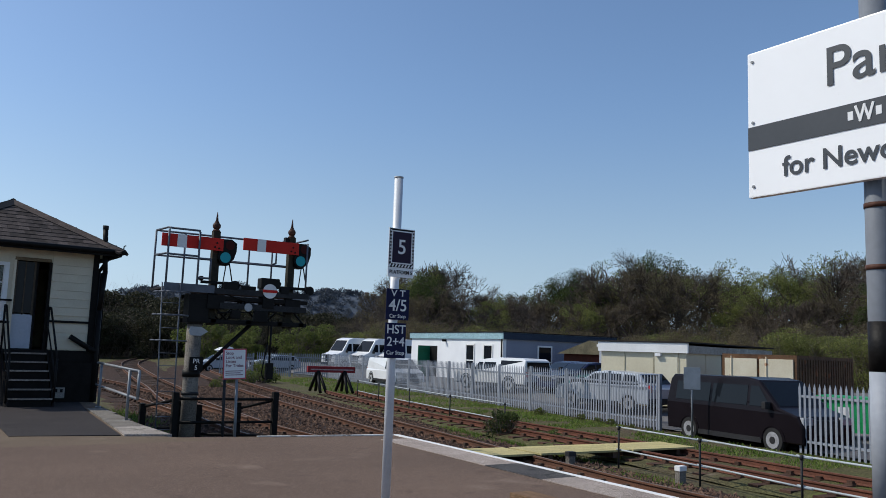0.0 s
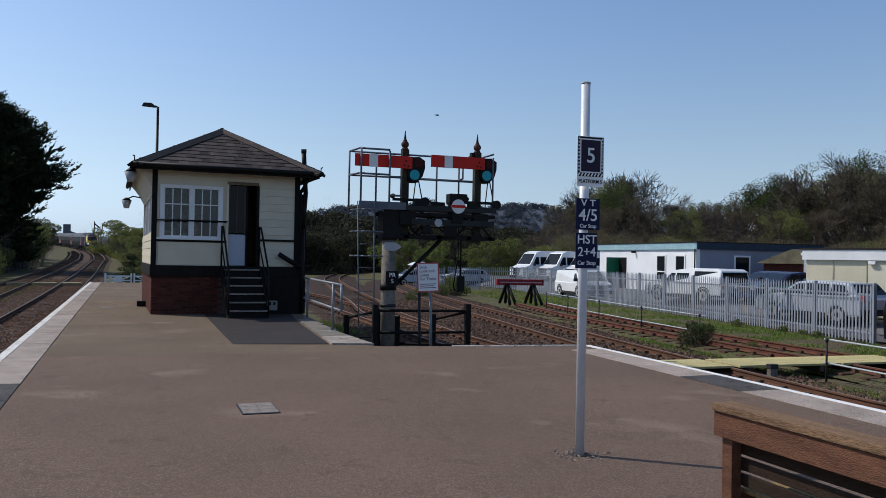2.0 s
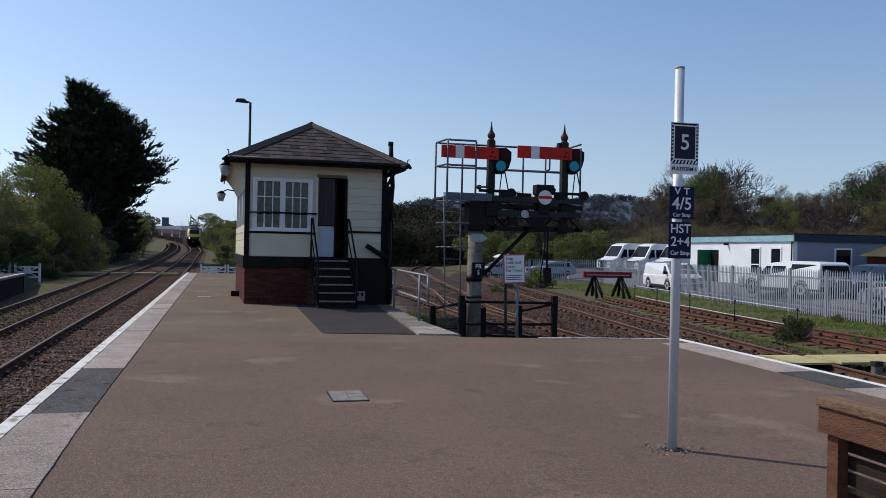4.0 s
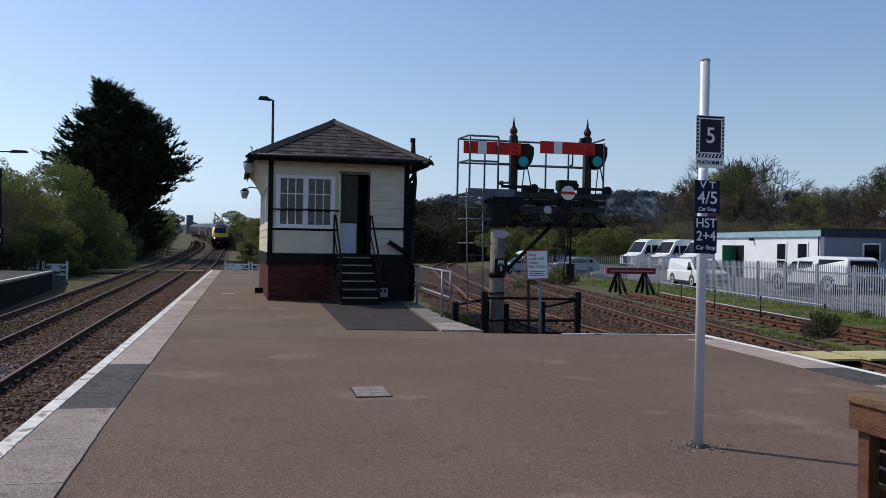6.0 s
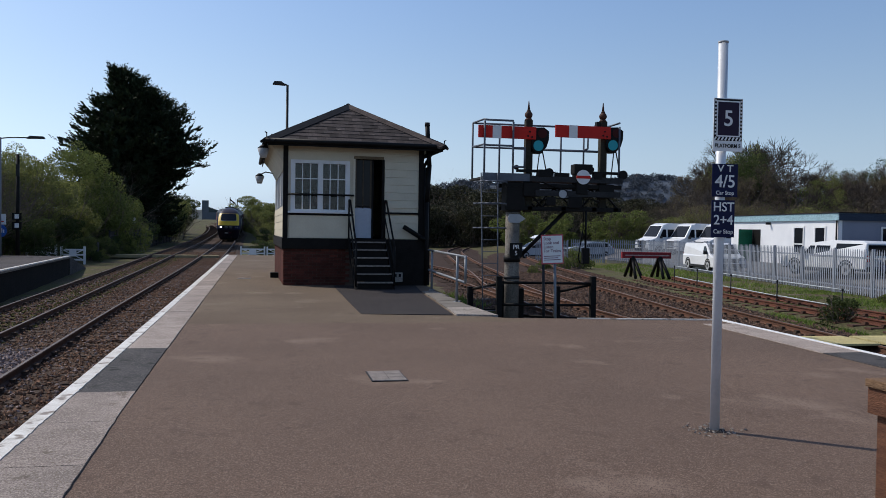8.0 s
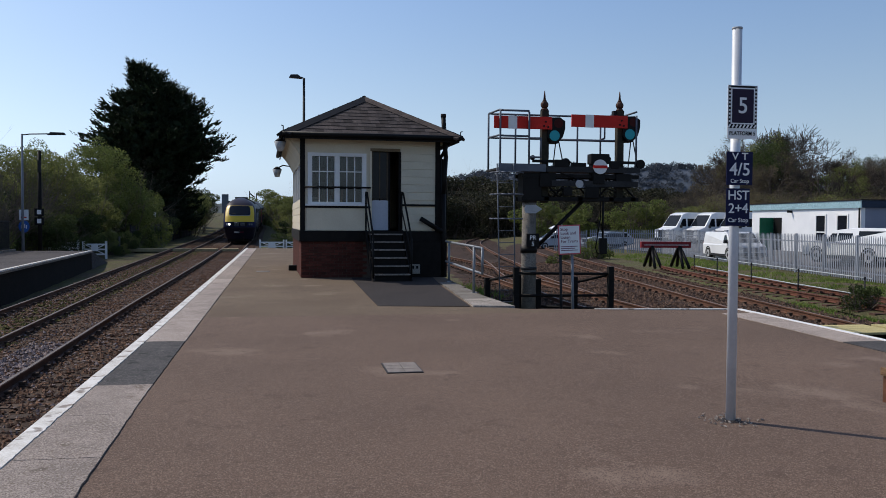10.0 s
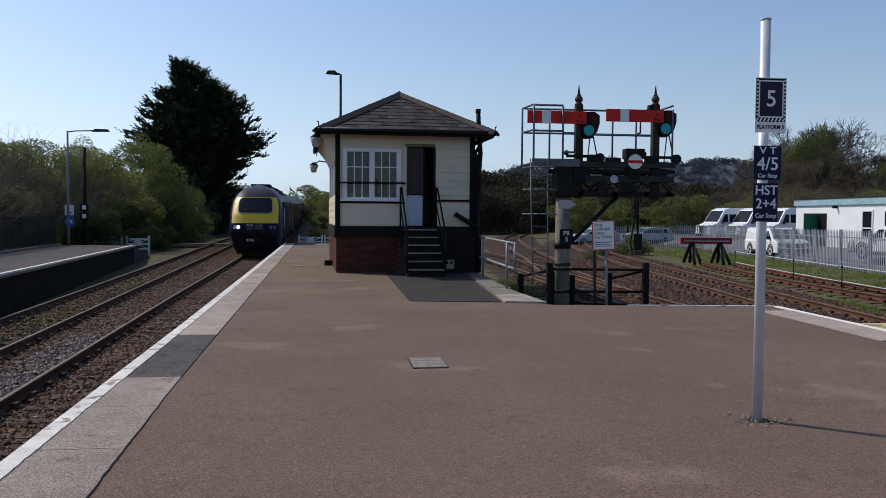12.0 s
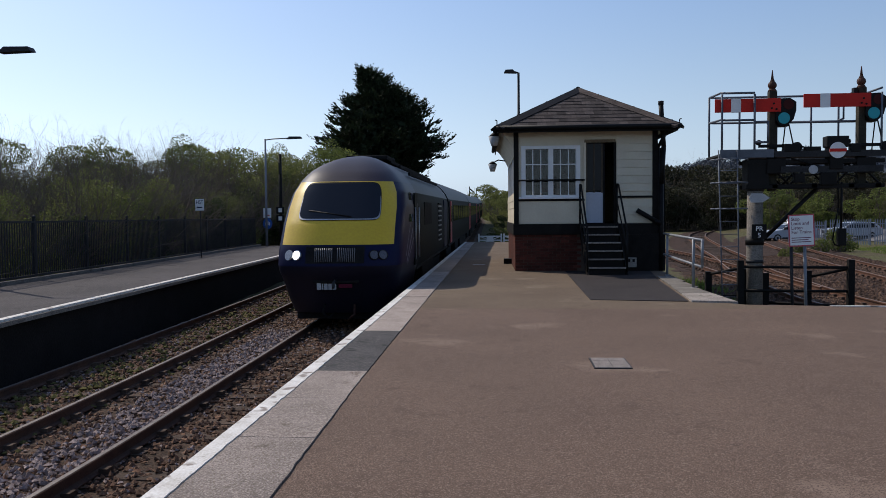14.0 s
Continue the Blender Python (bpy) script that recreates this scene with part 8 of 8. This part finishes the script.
def cypress():
    """A broad old cypress: tiers of limbs, each ending in flat ragged sprays that turn up at the tips."""
    r = np.random.default_rng(77)
    t = thing("cypress_tree", "tall broad dark green cypress with ragged sprays", "tree", "trees round the station", pose(-14.2, 90, float(ground_z(-14.2, 90)) - 0.1))
    base = float(ground_z(-14.2, 90))
    segs = [[0, 0, -0.3, 0.2, 0, 8.0, 0.55, 0.36], [0.2, 0, 8.0, -1.7, 0.1, 17.2 - base, 0.36, 0.06], [0.2, 0, 7.0, 2.4, 0.3, 15.0 - base, 0.26, 0.05]]
    zs_ = [v - base for v in (0.3, 4, 5.9, 7, 8.3, 10.0, 11.7, 12.8, 14.0, 15.9, 17.4)]
    reach_at = [5.0, 5.6, 5.7, 6.1, 7.0, 7.3, 6.0, 5.4, 4.3, 1.9, 0.15]
    mid_at = [-0.6, -0.8, -0.8, -0.5, 0.3, 0.6, 0.8, 0.0, 0.5, -0.2, -1.7]
    vs = []
    for k in range(900):
        z = r.uniform(0.3, zs_[-1])
        outer = r.random() < 0.6
        reach = np.interp(z, zs_, reach_at) * (r.uniform(0.82, 1.03) if outer else r.uniform(0.35, 0.8)) * (1.12 if r.random() < 0.08 else 1.0)
        a = r.random() * 6.283
        rise = r.uniform(0.3, 1.1) * min(reach, 5.0) / 5 + 0.15
        o = np.array([np.interp(max(z - rise, 0.2), zs_, mid_at), 0, max(z - rise, 0.2)])
        e = np.array([np.interp(z, zs_, mid_at) + math.cos(a) * reach, math.sin(a) * reach, o[2] + rise])
        segs.append([*o, *e, 0.06, 0.012])
        out = (e - o) / np.linalg.norm(e - o)
        side = np.cross(out, [0, 0, 1.0])
        side /= np.linalg.norm(side)
        # flat fan of twigs near the limb's end, each set with narrow scale sprays
        for j in range(9):
            s0 = 1.0 - 0.5 * r.random() ** 1.4
            f0 = o + (e - o) * s0
            way_ = out * r.uniform(0.5, 1.0) + side * r.normal(0, 0.75) + np.array([0, 0, r.uniform(0.0, 0.55)])
            way_ /= np.linalg.norm(way_)
            ln = r.uniform(0.5, 1.25)
            m_ = 11
            q = np.linspace(0.05, 1, m_)[:, None]
            p = f0 + way_ * ln * q + np.array([0, 0, 0.22]) * q ** 2 * ln + r.normal(0, 0.05, (m_, 3))
            a_ = way_ + r.normal(0, 0.42, (m_, 3)) + np.array([0, 0, 0.3])
            a_ /= np.linalg.norm(a_, axis=1)[:, None]
            b_ = np.cross(a_, r.normal(size=(m_, 3)))
            b_ /= np.linalg.norm(b_, axis=1)[:, None]
            sz = r.uniform(0.16, 0.34, (m_, 1)) * (1.15 - 0.6 * q)
            vs.append(np.stack([p - a_ * sz * 0.6, p + b_ * sz * 0.34, p + a_ * sz * 1.2, p - b_ * sz * 0.34], 1).reshape(-1, 3))
    v = np.concatenate(vs)
    levels = np.arange(0.8, zs_[-1] - 1.6, 1.3)
    core_v, core_f = leaves(r, [(np.interp(z, zs_, mid_at), 0, z) for z in levels], [(0.78 * np.interp(z, zs_, reach_at),) * 2 + (1.0,) for z in levels], 12000, 0.42, shell=0.1)
    from_arrays("trunk", *tubes(segs, 5), BARK, t)
    from_arrays("spray_foliage", v, np.arange(len(v)).reshape(-1, 4), LEAF_CYPRESS, t)
    from_arrays("inner_foliage", core_v, core_f, LEAF_CYPRESS, t)


cypress()
# bushes hiding the foot of the cypress and lining the left of the line
# the smallest, nearest the line, are added to darken ground lying in shadow
put_all([bush("ivy_bush", "dark lineside thicket under the cypress", 41, 4.2, 3.6, LEAF_DARK, 13000, 0.06, 18, twig_top=0.15), bush("leafy_bush", "dense green lineside bush in spring", 42, 4.0, 4.0, LEAF_HEDGE, 13000, 0.06, 22, twig_top=0.15)],
        [(-10.9, 54.8, 0.26), (-10.8, 57.0, 0.24), (-10.9, 59.6, 0.27), (-10.9, 62.4, 0.27), (-11.0, 66.8, 0.3), (-11.1, 70.0, 0.3), (-11.9, 53.4, 0.4), (-11.7, 55.8, 0.42), (-11.6, 58.2, 0.4), (-11.5, 60.6, 0.42), (-11.6, 63.0, 0.44), (-11.7, 65.6, 0.42), (-11.6, 68.2, 0.46), (-11.8, 71.0, 0.44), (-11.9, 74.0, 0.48), (-12.0, 77.5, 0.5), (-13.2, 49.5, 0.62), (-14.2, 52.5, 0.8), (-13.6, 56.5, 0.75), (-13.2, 60.5, 0.8), (-13.4, 64.5, 0.85), (-13.2, 69, 0.9), (-13.2, 73.5, 0.95), (-13.2, 78, 1.0), (-12.2, 82, 0.5), (-12.3, 86.5, 0.55), (-12.5, 91, 0.55), (-12.9, 99.5, 0.6), (-13.0, 104, 0.6), (-13.2, 113, 0.7), (-13.8, 121, 0.7), (-13.6, 84, 1.0), (-13.5, 95, 1.0), (-14.4, 102, 1.1), (-15.5, 112, 1.0), (-17, 124, 1.0), (-19, 138, 1.0), (-21.5, 152, 1.0), (-12.2, 97, 1.25), (-12.6, 108, 1.4), (-13.4, 119, 1.5), (-15.4, 131, 1.6), (-18, 90, 1.3), (-21, 100, 1.4), (-25, 82, 1.3), (-26, 118, 1.4), (-30, 140, 1.5)], 43)
# right of the main line, behind the signal box
put_all([bush("leafy_bush", "soft green lineside scrub beside the main line", 44, 2.6, 2.2, LEAF_HEDGE, 9000, 0.045, 22, twig_top=0.15), bush("leafy_bush", "low green lineside scrub", 45, 2.6, 2.0, LEAF_DARK, 8000, 0.045, 18, twig_top=0.15)],
        [(5.0, 46, 0.4), (4.9, 49, 0.5), (4.5, 52.5, 0.6), (4.0, 56, 0.7), (3.3, 60, 0.8), (9.8, 67, 0.8), (10.6, 71, 1.0), (8.6, 74, 1.0), (12.0, 77, 1.1), (9.4, 80, 1.2), (13.4, 84, 1.2), (10.6, 88, 1.3), (7.0, 86, 1.2), (22.6, 58, 0.4), (24.4, 64, 0.6), (-0.6, 64.5, 0.8), (0.6, 67, 0.9), (1.6, 72, 1.1), (0.8, 78, 1.0), (0.0, 84, 1.0), (2.4, 63.5, 0.9), (3.0, 88, 1.5), (0.6, 98, 1.5), (3, 104, 1.8), (0.2, 112, 1.8), (2.6, 122, 2.4), (-0.5, 130, 2.3), (3.5, 138, 3.0), (-2.5, 150, 2.8), (2, 160, 3.2), (-5, 172, 3.0), (6, 118, 2.6), (7, 134, 3.0)], 46)
# dark scrub inside the branch curve, seen behind the signals
M1 = bush("scrub_bush", "dense olive brown scrub beyond the branch line", 51, 7.0, 5.6, LEAF_SCRUB, 9500, 0.11, 50)
M2 = bush("scrub_bush", "dense dark green scrub beyond the branch line", 52, 7.0, 5.2, LEAF_SCRUB, 8500, 0.12, 36)
M3 = bush("scrub_bush", "yellow-green willow scrub beyond the branch line", 53, 6.5, 5.0, LEAF_FRESH, 8000, 0.12, 50)
mid = []
for k in range(54):
    az = 4.0 + 26 * (k % 27) / 26 + r_.uniform(-0.5, 0.5)
    back = k > 26
    d = 122 + r_.uniform(-6, 6) + (16 if back else 0) - 22 * max(0, (az - 19) / 11)
    crest = np.interp(az, [4, 9, 11, 14, 18, 22, 25, 30], [8.6, 9.0, 9.0, 8.6, 8.0, 7.4, 7.2, 6.6]) * d / 125
    mid.append((d * math.sin(radians(az)), d * math.cos(radians(az)), (crest + 0.7) / 5.9 * (1.0 if back else 0.78)))
put_all([M2, M1, M1, M1], mid, 54, 0.93, 1.07)
put_all([M3], [(33.5, 92, 0.95), (38, 88, 1.0), (30, 97, 0.9), (43, 90, 1.0)], 55)
# wood behind the car park
T1 = tree("bare_tree", "bare broad tree with fine brown branches", 61, 10.5, 0.22, 6, 0.52, kids=3, lift=0.03)
T2 = tree("budding_tree", "rounded brown tree with fine spring buds", 62, 9.8, 0.18, 6, 0.46, LEAF_BROWN, 15000, 0.04, lift=0.04, clump=0.32)
T3 = tree("budding_tree", "rounded tree with yellow-green buds", 63, 8.0, 0.18, 6, 0.5, LEAF_HEDGE, 19000, 0.05, kids=2, lift=0.03, clump=0.45)
T4 = tree("ivy_tree", "tree thickly clad in dark ivy", 64, 8.8, 0.22, 5, 0.42, LEAF_DARK, 18000, 0.06, lift=0.05, clump=0.5)
T5 = tree("bare_tree", "tall bare tree with reddish brown twigs", 65, 10.0, 0.18, 6, 0.42, kids=3, lift=0.07)
tall = {T1: 10.5, T2: 9.8, T3: 8.0, T4: 8.8, T5: 10.0}


def skyline(az):
    """Height of the wood's outline, for trees about 90 m away."""
    return float(np.interp(az, [29, 31, 33.3, 35, 36.5, 38.3, 40, 42, 44, 46, 49, 51, 52.5, 55, 58, 64, 72], [9.0, 10.0, 11.6, 10.0, 7.8, 8.0, 8.9, 10.0, 11.0, 11.3, 11.5, 11.6, 9.2, 10.6, 12.2, 12.2, 12.0]))


order = [T1, T3, T2, T5, T2, T4, T2, T1, T3]
wood = [(33.3, 95, 1.0), (35.2, 90, 1.0), (44.6, 92, 1.0), (46.6, 88, 1.0), (50.6, 88, 1.0), (41.6, 94, 1.0), (48.6, 86, 1.0), (58.0, 80, 1.0), (55.2, 84, 1.0)]
for k in range(62):
    az = 29 + 42 * ((k * 0.618) % 1.0)
    wood.append((az, (84, 90, 97, 103)[k % 4] - 14 * max(0, (az - 48) / 20) + r_.uniform(-2, 2), (0.72, 0.84, 0.9, 0.94)[k % 4]))
put_all(order, [(d * math.sin(radians(az)), d * math.cos(radians(az)), 1.13 * skyline(az) * share * d / 90 / tall[order[k % 9]]) for k, (az, d, share) in enumerate(wood)], 66, 0.94, 1.04)
under = []
for k in range(44):
    az = 28 + 43 * k / 43 + r_.uniform(-0.6, 0.6)
    d = 76 - 16 * max(0, (az - 45) / 20) + r_.uniform(-3, 3)
    under.append((d * math.sin(radians(az)), d * math.cos(radians(az)), 1.0))
    if k % 2 == 0:
        under.append(((d + 26) * math.sin(radians(az)), (d + 26) * math.cos(radians(az)), 1.5))
put_all([bush("undergrowth", "dense dark undergrowth at the edge of the wood", 71, 7.0, 5.0, LEAF_HEDGE, 14000, 0.065, 60), bush("undergrowth", "twiggy olive undergrowth at the edge of the wood", 72, 7.0, 5.6, LEAF_BROWN, 13000, 0.06, 90)], [(x, y, 0.8 * sc) for x, y, sc in under], 73)
# single plants by the tracks
put_all([bush("weed_bush", "dark green weed bush beside the siding", 81, 1.3, 1.15, LEAF_DARK, 2600, 0.04, 30)], [(15.2, 19.6, 0.85)], 82)
put_all([bush("weed_clump", "green weed clump along the fence", 83, 0.9, 0.7, LEAF_FRESH, 1200, 0.035, 16)], [(20.6, 20.5, 0.4), (21.0, 22.4, 0.5), (20.9, 24.6, 0.45), (20.0, 18.2, 0.35), (20.4, 19.3, 0.3), (20.9, 21.4, 0.35), (16.2, 18.4, 0.5), (17.4, 22.0, 0.6), (20.3, 52, 1.8), (18.5, 50, 1.5), (16.8, 49, 1.3), (14.5, 44, 1.0), (4.3, 20.6, 0.7), (4.6, 18.9, 0.6), (5.6, 19.4, 0.7), (4.9, 22.5, 0.8)], 84)


def blades(name, areas, label, seed):
    """Tufts of grass as single blades."""
    r = np.random.default_rng(seed)
    vs = []
    for n, (xa, xb), (ya, yb), h in areas:
        y = ya + (yb - ya) * r.random(n)
        x = xa + (xb - xa) * r.random(n) + (0.17 * y if xa > 9 else 0)
        keep = np.array([noise.noise((a * 0.55, b * 0.55, 3)) for a, b in zip(x, y)]) > -0.12
        x, y = x[keep], y[keep]
        k = len(x)
        z = ground_z(x, y) + 0.0
        hh = h * (0.4 + 0.9 * r.random(k))
        a = r.random(k) * 6.283
        lean = r.normal(0, 0.4, (k, 2)) * hh[:, None]
        w = 0.012 + 0.01 * r.random(k)
        v = np.stack([np.c_[x - w * np.cos(a), y - w * np.sin(a), z], np.c_[x + w * np.cos(a), y + w * np.sin(a), z], np.c_[x + lean[:, 0], y + lean[:, 1], z + hh]], 1)
        vs.append(v.reshape(-1, 3))
    v = np.concatenate(vs)
    return tagged(from_arrays(name, v, np.arange(len(v)).reshape(-1, 3), GRASS), label, "grass", kind="stuff")


blades("grass", [(16000, (9.6, 11.3), (5, 22), 0.12), (14000, (14.2, 17.4), (5, 30), 0.085), (9000, (12.0, 13.6), (14, 34), 0.13), (6000, (13.0, 17.0), (30, 56), 0.18), (2600, (3.9, 6.6), (18.0, 30), 0.2)], "tufts of spring grass between the tracks", 91)

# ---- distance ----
# distance haze is mixed into these base colours as blue-grey
HILL = mat("far_hill_hazed", (0.09, 0.108, 0.135), (0.075, 0.092, 0.118), 0.02, 1.0, fine=0.15, bscale=0.09)
HILL_WOOD = leafy("hill_trees_hazed", (0.07, 0.083, 0.104), (0.094, 0.11, 0.132), 0.15)
HILL_NEAR = mat("wooded_slope_hazed", (0.075, 0.09, 0.085), (0.055, 0.065, 0.07), 0.02, 1.0, fine=0.3, bscale=0.09)


def ridge(name, d, azs, hs, material, label, rough):
    """A far wooded ridge round part of the horizon."""
    fine_az = np.linspace(azs[0], azs[-1], 700)
    v, f = [], []
    steps = np.linspace(0, 1, 9)
    for k, a in enumerate(fine_az):
        h = np.interp(a, azs, hs)
        for j, q in enumerate(steps):
            dd = d + 160 * q
            n_ = noise.noise((a * 1.3, q * 3, d)) + 0.45 * noise.noise((a * 5, q * 9, d)) + 0.25 * noise.noise((a * 13, q * 20, d))
            v.append((dd * math.sin(radians(a)), dd * math.cos(radians(a)), -6 + (h + 6) * math.sin(q * math.pi / 2) + rough * n_))
        v.append(((d + 400) * math.sin(radians(a)), (d + 400) * math.cos(radians(a)), -8))
    w_ = len(steps) + 1
    for k in range(len(fine_az) - 1):
        for j in range(w_ - 1):
            f.append((w_ * k + j, w_ * k + j + 1, w_ * (k + 1) + j + 1, w_ * (k + 1) + j))
    return tagged(from_arrays(name, v, f, material, None, True), label, "hill", kind="structure")


HILL_AZ = [-30, -8, -2, 8, 13.8, 17, 19.3, 21.3, 24.3, 26.6, 28.4, 30, 34, 45, 70]
HILL_H = [20, 24, 26, 60, 77, 82, 90, 79, 86, 88, 82, 74, 60, 50, 40]
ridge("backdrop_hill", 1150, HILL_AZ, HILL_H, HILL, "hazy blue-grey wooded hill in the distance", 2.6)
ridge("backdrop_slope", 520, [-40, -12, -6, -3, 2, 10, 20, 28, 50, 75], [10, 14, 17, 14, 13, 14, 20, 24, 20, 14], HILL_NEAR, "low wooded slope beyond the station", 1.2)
rh = np.random.default_rng(140)
crowns, sizes = [], []
for k in range(900):
    a, q = rh.uniform(6, 36), rh.uniform(0.35, 1.0)
    a = a if rh.random() < 0.6 else 12 + 18 * rh.random()
    h = np.interp(a, HILL_AZ, HILL_H)
    dd = 1150 + 160 * q
    w_ = rh.uniform(4, 8.5) * (0.55 + 0.7 * abs(noise.noise((a * 0.9, q * 2, 5))))
    crowns.append((dd * math.sin(radians(a)), dd * math.cos(radians(a)), -6 + (h + 6) * math.sin(q * math.pi / 2) + w_ * 0.6))
    sizes.append((w_, w_, w_ * rh.uniform(0.8, 1.3)))
cv_, cf_ = leaves(rh, crowns, sizes, 60000, 1.1, shell=0.3)
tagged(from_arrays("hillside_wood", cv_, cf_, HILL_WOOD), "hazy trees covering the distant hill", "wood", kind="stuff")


def far_house(az, q, w_):
    h = float(np.interp(az, HILL_AZ, HILL_H))
    dd = 1140 + 160 * q
    t = thing("distant_house", "pale distant house among the hill's trees", "house", "houses on the hill", pose(dd * math.sin(radians(az)), dd * math.cos(radians(az)), -6 + (h + 6) * math.sin(q * math.pi / 2) + 1.0, 0, 0, -az + 20))
    part("wall_block", boxed(-w_ / 2, w_ / 2, -3, 3, -4, 3), CONCRETE, t)
    roof_ = bmesh.new()
    prism(roof_, [(-3.4, 3.0), (3.4, 3.0), (0, 5.4)], 0, -w_ / 2 - 0.4, w_ / 2 + 0.4)
    part("roof", roof_, SLATE, t)


for az, q, w_ in ((25.2, 0.93, 8), (27.9, 0.9, 6)):
    far_house(az, q, w_)

far_sig = thing("distant_signal", "distant two-armed semaphore signal on a bracket", "railway signal", m=pose(-8.5, 196, float(ground_z(-8.5, 196)) + 0.2))
part("post", rod(bmesh.new(), (0, 0, 0), (0, 0, 4.2), 0.14, seg=8), BLACK, far_sig)
part("bracket", boxed(-1.1, 1.1, -0.15, 0.15, 3.9, 4.2), BLACK, far_sig)
for x, h, tilt in ((-0.9, 6.6, 40), (0.7, 6.2, 0)):
    part("doll_post", boxed(x - 0.1, x + 0.1, -0.1, 0.1, 4.1, h), BLACK, far_sig)
    m = Matrix.Translation((x, -0.15, h - 0.5)) @ Matrix.Rotation(radians(tilt), 4, "Y")
    part("signal_arm", boxed(0.0, 1.5, -0.02, 0.02, -0.15, 0.15, m), BLACK, far_sig)
bld = thing("distant_building", "grey distant building on the skyline", "building", m=pose(-29.5, 395, 6.0, 0, 0, 5))
# wall colour turned blue-grey to carry the haze of distance
FAR_WALL = mat("far_building_hazed", (0.13, 0.145, 0.17), (0.11, 0.124, 0.145), 0.5, 0.9)
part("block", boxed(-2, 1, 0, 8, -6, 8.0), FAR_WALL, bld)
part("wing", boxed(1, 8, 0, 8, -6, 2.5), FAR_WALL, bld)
bm = bmesh.new()
prism(bm, [(1, 2.5), (8, 2.5), (1, 5.0)], 1, 0, 8)
part("wing_roof", bm, HILL_NEAR, bld)


motions()
